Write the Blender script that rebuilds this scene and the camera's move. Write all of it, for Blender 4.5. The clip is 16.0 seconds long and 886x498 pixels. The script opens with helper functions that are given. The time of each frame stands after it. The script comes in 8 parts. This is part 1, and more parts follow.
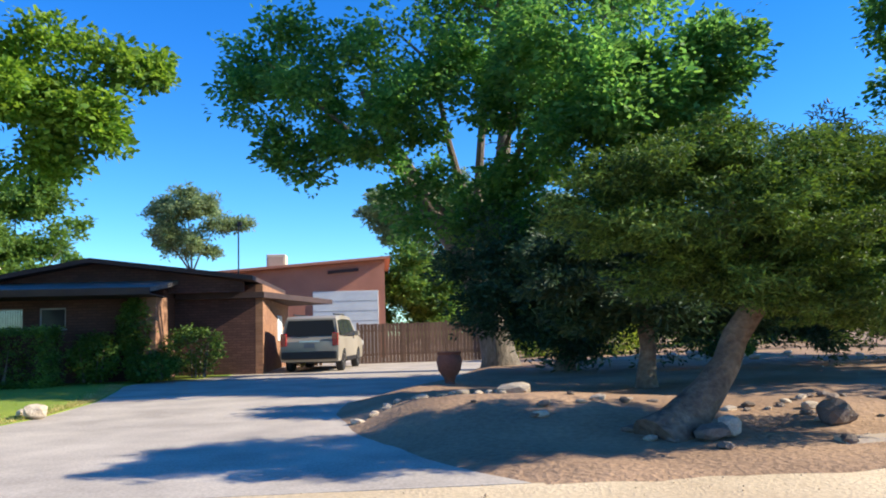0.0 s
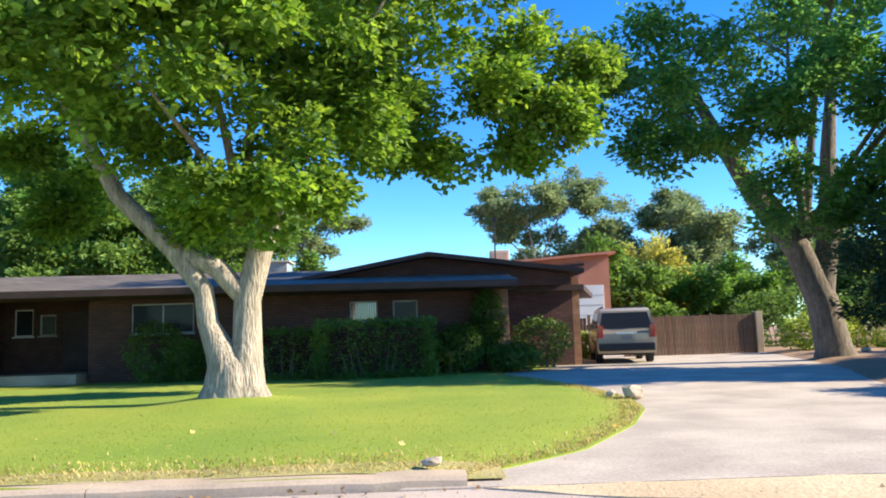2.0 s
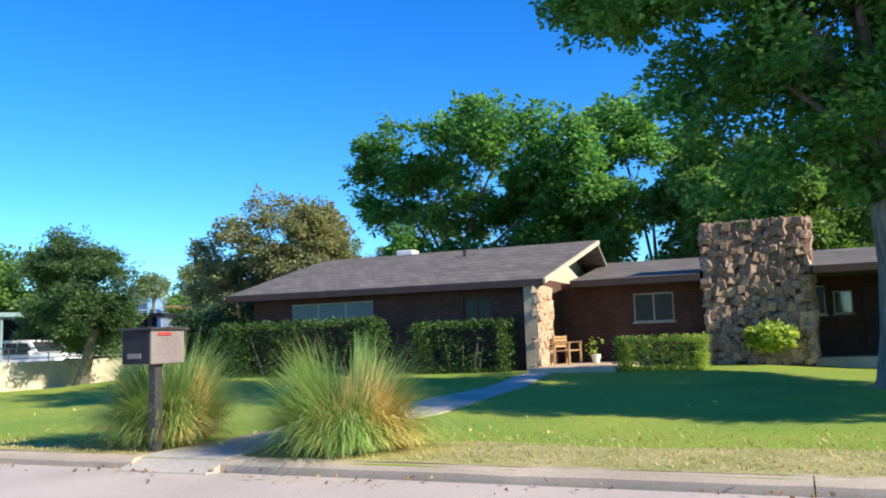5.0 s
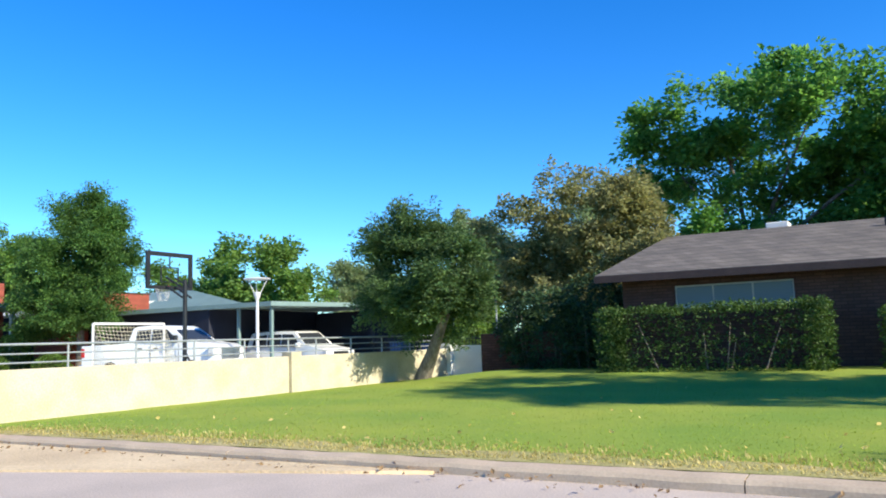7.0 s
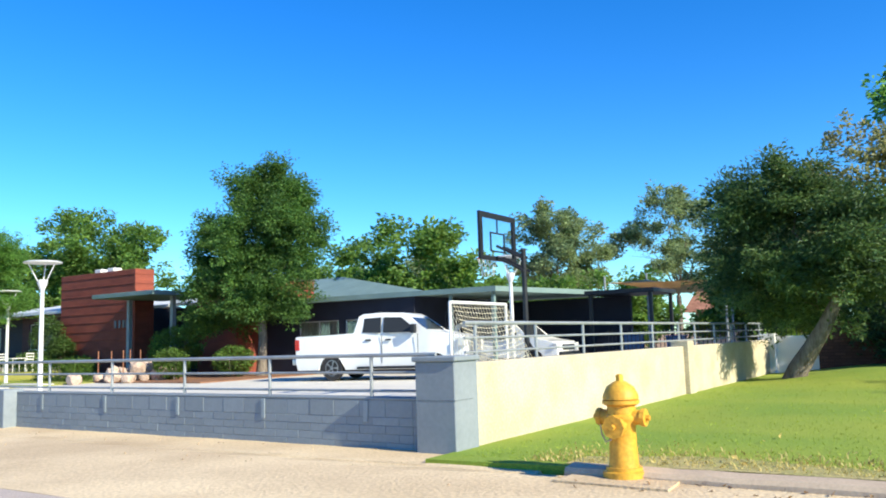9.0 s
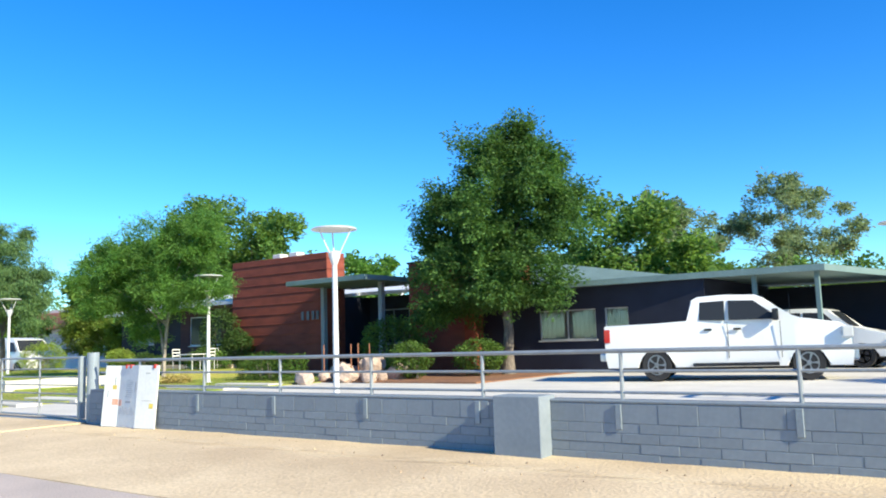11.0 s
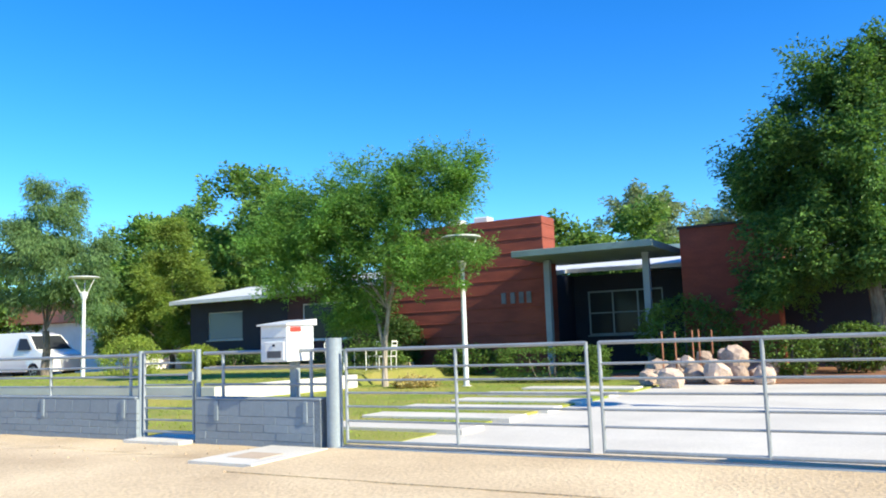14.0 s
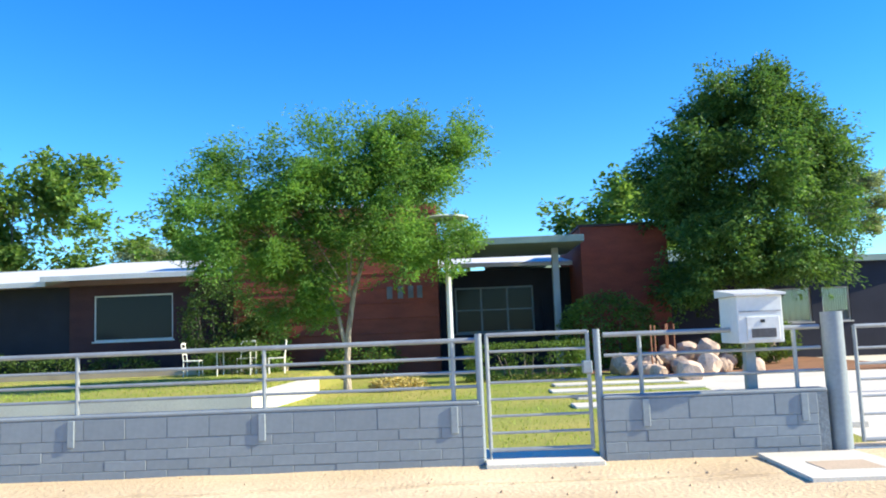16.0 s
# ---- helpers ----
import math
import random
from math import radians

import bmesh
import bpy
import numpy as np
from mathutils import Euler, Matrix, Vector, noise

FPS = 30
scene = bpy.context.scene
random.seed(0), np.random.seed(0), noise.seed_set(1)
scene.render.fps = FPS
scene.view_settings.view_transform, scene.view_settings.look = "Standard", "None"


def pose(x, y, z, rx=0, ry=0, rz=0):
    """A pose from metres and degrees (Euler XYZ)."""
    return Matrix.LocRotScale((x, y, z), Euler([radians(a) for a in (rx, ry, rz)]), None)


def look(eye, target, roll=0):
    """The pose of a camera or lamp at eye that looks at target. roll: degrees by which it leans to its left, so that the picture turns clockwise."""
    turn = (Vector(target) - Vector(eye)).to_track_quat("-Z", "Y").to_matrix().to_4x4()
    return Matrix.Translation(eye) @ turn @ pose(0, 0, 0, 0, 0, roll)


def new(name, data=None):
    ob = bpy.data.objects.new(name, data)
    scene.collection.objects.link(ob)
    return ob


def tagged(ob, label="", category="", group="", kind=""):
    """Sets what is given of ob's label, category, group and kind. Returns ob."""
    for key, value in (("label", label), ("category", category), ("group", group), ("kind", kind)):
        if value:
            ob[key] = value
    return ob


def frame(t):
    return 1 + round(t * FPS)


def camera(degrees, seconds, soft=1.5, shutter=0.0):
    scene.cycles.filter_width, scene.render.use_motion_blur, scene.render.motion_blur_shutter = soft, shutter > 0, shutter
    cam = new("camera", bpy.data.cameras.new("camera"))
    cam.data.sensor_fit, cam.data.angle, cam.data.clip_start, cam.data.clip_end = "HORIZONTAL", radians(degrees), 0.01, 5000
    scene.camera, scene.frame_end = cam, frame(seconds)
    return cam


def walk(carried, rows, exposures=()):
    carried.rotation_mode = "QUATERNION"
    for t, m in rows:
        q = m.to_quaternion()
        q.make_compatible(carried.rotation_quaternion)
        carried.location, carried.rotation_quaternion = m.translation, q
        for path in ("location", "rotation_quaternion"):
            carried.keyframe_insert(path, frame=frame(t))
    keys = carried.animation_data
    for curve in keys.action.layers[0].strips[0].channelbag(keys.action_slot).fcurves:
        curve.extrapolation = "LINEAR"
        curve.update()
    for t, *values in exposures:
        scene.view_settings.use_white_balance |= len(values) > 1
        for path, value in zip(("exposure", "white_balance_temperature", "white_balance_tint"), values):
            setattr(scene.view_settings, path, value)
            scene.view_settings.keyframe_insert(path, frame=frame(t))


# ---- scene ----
cam = camera(57.99, 16.0, soft=1.9)
PATH = [
    (0, (-0.0, 0.0, 1.3), (0.159, 1.983, 1.51), -1.71),
    (0.5, (-2.425, 0.0, 1.3), (-2.278, 1.983, 1.513), -1.62),
    (1, (-4.85, 0.0, 1.3), (-4.715, 1.984, 1.513), -1.67),
    (1.5, (-7.275, 0.0, 1.3), (-7.148, 1.985, 1.512), -1.66),
    (2, (-9.7, 0.0, 1.3), (-9.644, 1.988, 1.513), -1.76),
    (2.5, (-12.125, 0.0, 1.3), (-12.132, 1.988, 1.515), -1.81),
    (3, (-14.55, 0.0, 1.3), (-14.631, 1.987, 1.515), -2.01),
    (3.5, (-16.975, 0.0, 1.3), (-17.206, 1.975, 1.519), -1.89),
    (4, (-19.4, 0.0, 1.3), (-19.819, 1.943, 1.519), -1.74),
    (4.5, (-21.825, 0.0, 1.3), (-22.458, 1.884, 1.521), -1.77),
    (5, (-24.25, 0.0, 1.3), (-25.035, 1.826, 1.525), -1.99),
    (5.2, (-25.22, 0.0, 1.3), (-26.043, 1.809, 1.526), -1.94),
    (7.5, (-36.375, 0.0, 1.3), (-37.413, 1.694, 1.528), -1.86),
    (8, (-38.8, 0.0, 1.3), (-39.854, 1.685, 1.527), -1.76),
    (8.5, (-41.225, 0.0, 1.3), (-42.291, 1.677, 1.526), -1.78),
    (9, (-43.65, 0.0, 1.3), (-44.735, 1.664, 1.527), -1.78),
    (9.5, (-46.075, 0.0, 1.3), (-47.206, 1.633, 1.529), -1.89),
    (9.7, (-47.045, 0.0, 1.3), (-48.195, 1.62, 1.528), -1.99),
    (11.8, (-57.23, 0.0, 1.3), (-58.435, 1.58, 1.529), -2.15),
    (12, (-58.2, 0.0, 1.3), (-59.413, 1.574, 1.527), -2.36),
    (12.5, (-60.625, 0.0, 1.3), (-61.829, 1.581, 1.527), -2.33),
    (13, (-63.05, 0.0, 1.3), (-64.252, 1.582, 1.527), -2.25),
    (13.5, (-65.475, 0.0, 1.3), (-66.624, 1.621, 1.526), -2.26),
    (14, (-67.9, 0.0, 1.3), (-68.884, 1.727, 1.524), -2.02),
    (14.5, (-70.325, 0.0, 1.3), (-70.994, 1.872, 1.521), -2.09),
    (15, (-72.75, 0.0, 1.3), (-73.19, 1.939, 1.515), -2.03),
    (15.5, (-75.175, 0.0, 1.3), (-75.402, 1.976, 1.511), -2.31),
    (16, (-77.6, 0.0, 1.3), (-77.632, 1.989, 1.509), -2.28),
]
EXPOSURES = [(0.0, 0.76, 6050, 9), (1.5, 0.92, 6200, 9), (2.5, 1.31, 6500, 10), (3.0, 1.54, 6450, 10), (3.5, 1.38, 5900, 8), (4.5, 0.95, 5950, 7), (5.0, 0.75, 5950, 7), (7.5, 0.7, 6050, 4), (12.0, 0.74, 6100, 2), (14.0, 0.84, 6150, 3), (16.0, 1.0, 6250, 4)]
walk(cam, [(t, look(eye, target, roll)) for t, eye, target, roll in PATH], EXPOSURES)

scene.render.film_transparent = False

# ---------------------------------------------------------------- world, sun
SUN_AZ, SUN_EL = -7.0, 30.0          # degrees: from +x towards the house, above the horizon
world = bpy.data.worlds.new("sky")
scene.world = world
world.use_nodes = True
wn = world.node_tree
sky = wn.nodes.new("ShaderNodeTexSky")
sky.sky_type = "NISHITA"
sky.sun_disc = False
sky.sun_elevation = radians(SUN_EL)
sky.sun_rotation = radians(90 - SUN_AZ)
sky.altitude = 600
sky.air_density = 1.0
sky.dust_density = 0.0
sky.ozone_density = 3.0
deep = wn.nodes.new("ShaderNodeHueSaturation")
deep.inputs["Saturation"].default_value = 1.34
deep.inputs["Hue"].default_value = 0.510
wn.links.new(sky.outputs[0], deep.inputs["Color"])
clear = wn.nodes.new("ShaderNodeMix")
clear.data_type, clear.blend_type = "RGBA", "MULTIPLY"
clear.inputs[0].default_value = 1.0
clear.inputs[7].default_value = (0.66, 0.90, 1.0, 1)
wn.links.new(deep.outputs[0], clear.inputs[6])
wn.links.new(clear.outputs[2], wn.nodes["Background"].inputs[0])
wn.nodes["Background"].inputs[1].default_value = 0.15
sun = new("sun", bpy.data.lights.new("sun", "SUN"))
sun.data.energy = 5.6
sun.data.angle = radians(0.53)
sun.data.color = (1.0, 0.86, 0.64)
sd = Vector((math.cos(radians(SUN_AZ)) * math.cos(radians(SUN_EL)), math.sin(radians(SUN_AZ)) * math.cos(radians(SUN_EL)), math.sin(radians(SUN_EL))))
sun.matrix_world = look(sd * 60, (0, 0, 0))

# ---------------------------------------------------------------- small helpers


def thing(name, label, category, at=(0, 0, 0), turn=0.0, group="", kind=""):
    ob = new(name)
    ob.empty_display_size = 0.2
    ob.location = at
    ob.rotation_euler = (0, 0, radians(turn))
    return tagged(ob, label, category, group, kind)


def finish(bm, name, smooth=False):
    bmesh.ops.recalc_face_normals(bm, faces=bm.faces)
    me = bpy.data.meshes.new(name)
    bm.to_mesh(me)
    bm.free()
    if smooth:
        me.shade_smooth()
        me.set_sharp_from_angle(angle=radians(38))
    return me


def part(name, bm, material, parent=None, label="", smooth=False, world=True):
    """One mesh object. world: its vertices are in the world's coordinates, under an unturned parent."""
    me = bm if isinstance(bm, bpy.types.Mesh) else finish(bm, name, smooth)
    if material is not None and not me.materials:
        me.materials.append(material)
    ob = new(name, me)
    if parent is not None:
        ob.parent = parent
        if world and parent.type == "EMPTY":
            ob.location = -parent.location
    return tagged(ob, label)


def piece(name, me, parent, loc, turn=(0, 0, 0), scale=(1, 1, 1)):
    ob = new(name, me)
    ob.parent = parent
    off = parent.location if parent.type == "EMPTY" else Vector((0, 0, 0))
    ob.location = Vector(loc) - off
    ob.rotation_euler = turn
    ob.scale = scale
    return ob


def box(bm, lo, hi, bevel=0.0, seg=1):
    vs = [bm.verts.new((x, y, z)) for z in (lo[2], hi[2]) for y in (lo[1], hi[1]) for x in (lo[0], hi[0])]
    fs = [bm.faces.new([vs[i] for i in q]) for q in ((0, 2, 3, 1), (4, 5, 7, 6), (0, 1, 5, 4), (2, 6, 7, 3), (0, 4, 6, 2), (1, 3, 7, 5))]
    if bevel:
        es = list({e for f in fs for e in f.edges})
        bmesh.ops.bevel(bm, geom=es, offset=bevel, segments=seg, affect="EDGES", profile=0.6)
    return bm


def B(lo, hi, bevel=0.0, seg=1):
    return box(bmesh.new(), lo, hi, bevel, seg)


def tube(bm, pts, radii, n=10, caps=True):
    """A round bar along points, with a radius at each."""
    pts = [Vector(p) for p in pts]
    if not isinstance(radii, (list, tuple)):
        radii = [radii] * len(pts)
    rings = []
    side = None
    for i, p in enumerate(pts):
        d = (pts[min(i + 1, len(pts) - 1)] - pts[max(i - 1, 0)]).normalized()
        if side is None:
            side = d.orthogonal().normalized()
        side = (side - d * side.dot(d)).normalized()
        up = d.cross(side)
        rings.append([bm.verts.new(p + (side * math.cos(a) + up * math.sin(a)) * radii[i]) for a in (2 * math.pi * k / n for k in range(n))])
    for a, b in zip(rings, rings[1:]):
        for k in range(n):
            bm.faces.new((a[k], a[(k + 1) % n], b[(k + 1) % n], b[k]))
    if caps:
        bm.faces.new(rings[0][::-1])
        bm.faces.new(rings[-1])
    return bm


def T(pts, radii, n=10):
    return tube(bmesh.new(), pts, radii, n)


def prism(bm, poly, axis, lo, hi):
    """A polygon given in the two other axes, drawn out along one axis."""
    def at(p, w):
        q = list(p)
        q.insert("xyz".index(axis), w)
        return q
    a = [bm.verts.new(at(p, lo)) for p in poly]
    b = [bm.verts.new(at(p, hi)) for p in poly]
    bm.faces.new(a[::-1])
    bm.faces.new(b)
    for i in range(len(poly)):
        j = (i + 1) % len(poly)
        bm.faces.new((a[i], a[j], b[j], b[i]))
    return bm


def P(poly, axis, lo, hi):
    return prism(bmesh.new(), poly, axis, lo, hi)


def slab(bm, corners, down):
    """A flat or sloping plate from four top corners, with thickness."""
    a = [bm.verts.new(c) for c in corners]
    b = [bm.verts.new((c[0], c[1], c[2] - down)) for c in corners]
    bm.faces.new(a)
    bm.faces.new(b[::-1])
    for i in range(len(a)):
        j = (i + 1) % len(a)
        bm.faces.new((a[i], b[i], b[j], a[j]))
    return bm


def lathe(bm, profile, at=(0, 0, 0), n=20):
    """Turned about the vertical: profile of (radius, z)."""
    rings = [[bm.verts.new((at[0] + r * math.cos(2 * math.pi * k / n), at[1] + r * math.sin(2 * math.pi * k / n), at[2] + z)) for k in range(n)] for r, z in profile]
    for a, b in zip(rings, rings[1:]):
        for k in range(n):
            bm.faces.new((a[k], a[(k + 1) % n], b[(k + 1) % n], b[k]))
    bm.faces.new(rings[0][::-1])
    bm.faces.new(rings[-1])
    return bm


def mesh_np(name, verts, faces, material, smooth=False):
    """A mesh from arrays of vertices and of equal-sided faces."""
    me = bpy.data.meshes.new(name)
    verts, faces = np.asarray(verts, np.float32), np.asarray(faces, np.int32)
    me.vertices.add(len(verts))
    me.vertices.foreach_set("co", verts.ravel())
    k = faces.shape[1]
    me.loops.add(faces.size)
    me.loops.foreach_set("vertex_index", faces.ravel())
    me.polygons.add(len(faces))
    me.polygons.foreach_set("loop_start", np.arange(0, faces.size, k, dtype=np.int32))
    me.polygons.foreach_set("use_smooth", np.full(len(faces), smooth))
    me.update(calc_edges=True)
    me.validate()
    me.materials.append(material)
    return me


def stone_mesh(name, seed, material, sub=2, rough=0.28, flat=1.0):
    bm = bmesh.new()
    bmesh.ops.create_icosphere(bm, subdivisions=sub, radius=0.5)
    for v in bm.verts:
        d = v.co.normalized()
        v.co *= 1 + rough * noise.noise(d * 1.4 + Vector((seed * 7.1, 0, 0))) + rough * 0.4 * noise.noise(d * 3.1 + Vector((0, seed * 3.3, 0)))
        v.co.z *= flat
        for axis in range(3):
            lim = 0.40 + 0.03 * axis
            v.co[axis] = max(-lim, min(lim, v.co[axis]))
    me = finish(bm, name)
    me.materials.append(material)
    return me

# ---------------------------------------------------------------- materials


def material(name, a, b=None, scale=3.0, rough=0.8, bump=0.2, fine=40.0, metal=0.0, fine_mix=0.35, dist=0.02, stretch=(1, 1, 1), spec=0.35, pieces=0.0, island=0.0):
    """Two colours in patches, fine grain over them and relief. pieces, island: how far the tone varies from object to object, or from island to island."""
    m = bpy.data.materials.new(name)
    m.use_nodes = True
    t = m.node_tree
    n, l = t.nodes, t.links
    bs = n["Principled BSDF"]
    bs.inputs["Roughness"].default_value = rough
    bs.inputs["Metallic"].default_value = metal
    bs.inputs["Specular IOR Level"].default_value = spec
    b = b or tuple(c * 0.72 for c in a)
    co = n.new("ShaderNodeTexCoord")
    mp = n.new("ShaderNodeMapping")
    mp.inputs["Scale"].default_value = stretch
    l.new(co.outputs["Object"], mp.inputs["Vector"])
    n1 = n.new("ShaderNodeTexNoise")
    n1.inputs["Scale"].default_value = scale
    n1.inputs["Detail"].default_value = 5
    n2 = n.new("ShaderNodeTexNoise")
    n2.inputs["Scale"].default_value = fine
    n2.inputs["Detail"].default_value = 4
    for q in (n1, n2):
        l.new(mp.outputs[0], q.inputs["Vector"])
    ramp = n.new("ShaderNodeValToRGB")
    ramp.color_ramp.elements[0].position, ramp.color_ramp.elements[1].position = 0.34, 0.66
    ramp.color_ramp.elements[0].color, ramp.color_ramp.elements[1].color = (*a, 1), (*b, 1)
    l.new(n1.outputs[0], ramp.inputs[0])
    mix = n.new("ShaderNodeMix")
    mix.data_type, mix.blend_type = "RGBA", "MULTIPLY"
    mix.inputs[0].default_value = fine_mix
    r2 = n.new("ShaderNodeValToRGB")
    r2.color_ramp.elements[0].position, r2.color_ramp.elements[1].position = 0.3, 0.7
    r2.color_ramp.elements[0].color, r2.color_ramp.elements[1].color = (0.35, 0.35, 0.35, 1), (1.25, 1.25, 1.25, 1)
    l.new(n2.outputs[0], r2.inputs[0])
    l.new(ramp.outputs[0], mix.inputs[6])
    l.new(r2.outputs[0], mix.inputs[7])
    out = mix.outputs[2]
    if pieces or island:
        amount = pieces or island
        src = n.new("ShaderNodeObjectInfo").outputs["Random"] if pieces else n.new("ShaderNodeNewGeometry").outputs["Random Per Island"]
        mr = n.new("ShaderNodeMapRange")
        mr.inputs["To Min"].default_value, mr.inputs["To Max"].default_value = 1 - amount, 1 + amount
        l.new(src, mr.inputs[0])
        hs = n.new("ShaderNodeHueSaturation")
        l.new(mr.outputs[0], hs.inputs["Value"])
        l.new(out, hs.inputs["Color"])
        out = hs.outputs[0]
    l.new(out, bs.inputs["Base Color"])
    if bump:
        bp = n.new("ShaderNodeBump")
        bp.inputs["Strength"].default_value = bump
        bp.inputs["Distance"].default_value = dist
        l.new(n2.outputs[0], bp.inputs["Height"])
        l.new(bp.outputs[0], bs.inputs["Normal"])
    return m


def foliage(name, a, b, glow=0.45, rough=0.55):
    """Leaves: a colour that varies from leaf to leaf, and light that comes through them."""
    m = bpy.data.materials.new(name)
    m.use_nodes = True
    n, l = m.node_tree.nodes, m.node_tree.links
    bs = n["Principled BSDF"]
    bs.inputs["Roughness"].default_value = rough
    bs.inputs["Specular IOR Level"].default_value = 0.3
    geo = n.new("ShaderNodeNewGeometry")
    ramp = n.new("ShaderNodeValToRGB")
    ramp.color_ramp.elements[0].color, ramp.color_ramp.elements[1].color = (*a, 1), (*b, 1)
    l.new(geo.outputs["Random Per Island"], ramp.inputs[0])
    co = n.new("ShaderNodeTexCoord")
    nz = n.new("ShaderNodeTexNoise")
    nz.inputs["Scale"].default_value = 0.9
    nz.inputs["Detail"].default_value = 3
    l.new(co.outputs["Object"], nz.inputs["Vector"])
    mr = n.new("ShaderNodeMapRange")
    mr.inputs["From Min"].default_value, mr.inputs["From Max"].default_value = 0.3, 0.7
    mr.inputs["To Min"].default_value, mr.inputs["To Max"].default_value = 0.72, 1.25
    l.new(nz.outputs[0], mr.inputs[0])
    hs = n.new("ShaderNodeHueSaturation")
    l.new(mr.outputs[0], hs.inputs["Value"])
    l.new(ramp.outputs[0], hs.inputs["Color"])
    l.new(hs.outputs[0], bs.inputs["Base Color"])
    tr = n.new("ShaderNodeBsdfTranslucent")
    hs2 = n.new("ShaderNodeHueSaturation")
    hs2.inputs["Hue"].default_value, hs2.inputs["Saturation"].default_value, hs2.inputs["Value"].default_value = 0.485, 1.1, 1.5
    l.new(hs.outputs[0], hs2.inputs["Color"])
    l.new(hs2.outputs[0], tr.inputs["Color"])
    mx = n.new("ShaderNodeMixShader")
    mx.inputs[0].default_value = glow
    l.new(bs.outputs[0], mx.inputs[1])
    l.new(tr.outputs[0], mx.inputs[2])
    l.new(mx.outputs[0], n["Material Output"].inputs[0])
    return m


def masonry(name, a, b, mortar, width, height, gap=0.012, bump=0.4, rough=0.85):
    """Courses of brick on walls that stay far off."""
    m = material(name, a, b, scale=1.2, rough=rough, bump=0)
    n, l = m.node_tree.nodes, m.node_tree.links
    bs = n["Principled BSDF"]
    co = n.new("ShaderNodeTexCoord")
    sx = n.new("ShaderNodeSeparateXYZ")
    l.new(co.outputs["Object"], sx.inputs[0])
    add = n.new("ShaderNodeMath")
    l.new(sx.outputs[0], add.inputs[0])
    l.new(sx.outputs[1], add.inputs[1])
    cx = n.new("ShaderNodeCombineXYZ")
    l.new(add.outputs[0], cx.inputs[0])
    l.new(sx.outputs[2], cx.inputs[1])
    bt = n.new("ShaderNodeTexBrick")
    bt.inputs["Scale"].default_value = 1.0
    bt.inputs["Brick Width"].default_value, bt.inputs["Row Height"].default_value, bt.inputs["Mortar Size"].default_value = width, height, gap
    bt.inputs["Color1"].default_value, bt.inputs["Color2"].default_value, bt.inputs["Mortar"].default_value = (1, 1, 1, 1), (0.7, 0.7, 0.7, 1), (*mortar, 1)
    l.new(cx.outputs[0], bt.inputs["Vector"])
    src = bs.inputs["Base Color"].links[0].from_socket
    mix = n.new("ShaderNodeMix")
    mix.data_type, mix.blend_type = "RGBA", "MULTIPLY"
    mix.inputs[0].default_value = 1.0
    l.new(src, mix.inputs[6])
    l.new(bt.outputs["Color"], mix.inputs[7])
    l.new(mix.outputs[2], bs.inputs["Base Color"])
    bp = n.new("ShaderNodeBump")
    bp.inputs["Strength"].default_value, bp.inputs["Distance"].default_value, bp.invert = bump, 0.01, True
    l.new(bt.outputs["Fac"], bp.inputs["Height"])
    l.new(bp.outputs[0], bs.inputs["Normal"])
    return m


def glass(name, tint=(0.03, 0.034, 0.04), rough=0.10):
    """Window glass before a dark room: a dark, mirror-smooth sheet."""
    m = bpy.data.materials.new(name)
    m.use_nodes = True
    bs = m.node_tree.nodes["Principled BSDF"]
    bs.inputs["Base Color"].default_value = (*tint, 1)
    bs.inputs["Roughness"].default_value = rough
    bs.inputs["Specular IOR Level"].default_value = 0.13
    return m


def paint(name, a, rough=0.3, coat=0.5, metal=0.0):
    m = material(name, a, tuple(c * 0.93 for c in a), scale=1.0, rough=rough, bump=0.0, fine_mix=0.06, metal=metal)
    m.node_tree.nodes["Principled BSDF"].inputs["Coat Weight"].default_value = coat
    return m


M_EARTH = material("dry_earth", (0.45, 0.29, 0.175), (0.30, 0.19, 0.115), 0.7, 0.95, 0.8, 14, fine_mix=0.4, dist=0.04)
M_SAND = material("sandy_shoulder", (0.74, 0.585, 0.375), (0.56, 0.425, 0.265), 0.55, 0.95, 0.5, 26, fine_mix=0.28, dist=0.03)
M_GRAVEL = material("brown_gravel", (0.46, 0.34, 0.22), (0.34, 0.25, 0.17), 4, 0.95, 0.3, 30, island=0.35)
M_ROAD = material("worn_asphalt", (0.58, 0.48, 0.41), (0.48, 0.40, 0.345), 0.8, 0.92, 0.5, 60, fine_mix=0.45, dist=0.012)
M_KERB = material("old_concrete", (0.56, 0.44, 0.32), (0.42, 0.33, 0.24), 1.0, 0.9, 0.25, 40, fine_mix=0.2, dist=0.008)
M_DRIVE = material("driveway_concrete", (0.58, 0.505, 0.42), (0.42, 0.362, 0.303), 0.9, 0.9, 0.4, 34, fine_mix=0.35, dist=0.006)
M_SLAB = material("pale_concrete", (0.70, 0.66, 0.58), (0.60, 0.565, 0.50), 0.8, 0.85, 0.2, 50, fine_mix=0.2, dist=0.005)
M_LAWN = material("lawn_soil", (0.31, 0.36, 0.045), (0.20, 0.30, 0.035), 0.35, 0.95, 0.5, 45, fine_mix=0.3, dist=0.03)
M_LAWN2 = material("dry_lawn_soil", (0.40, 0.36, 0.09), (0.22, 0.29, 0.04), 0.45, 0.95, 0.8, 35, fine_mix=0.55, dist=0.03)
M_BARE = material("bare_verge", (0.49, 0.41, 0.18), (0.33, 0.32, 0.10), 1.6, 0.95, 0.7, 30, fine_mix=0.5, dist=0.03)
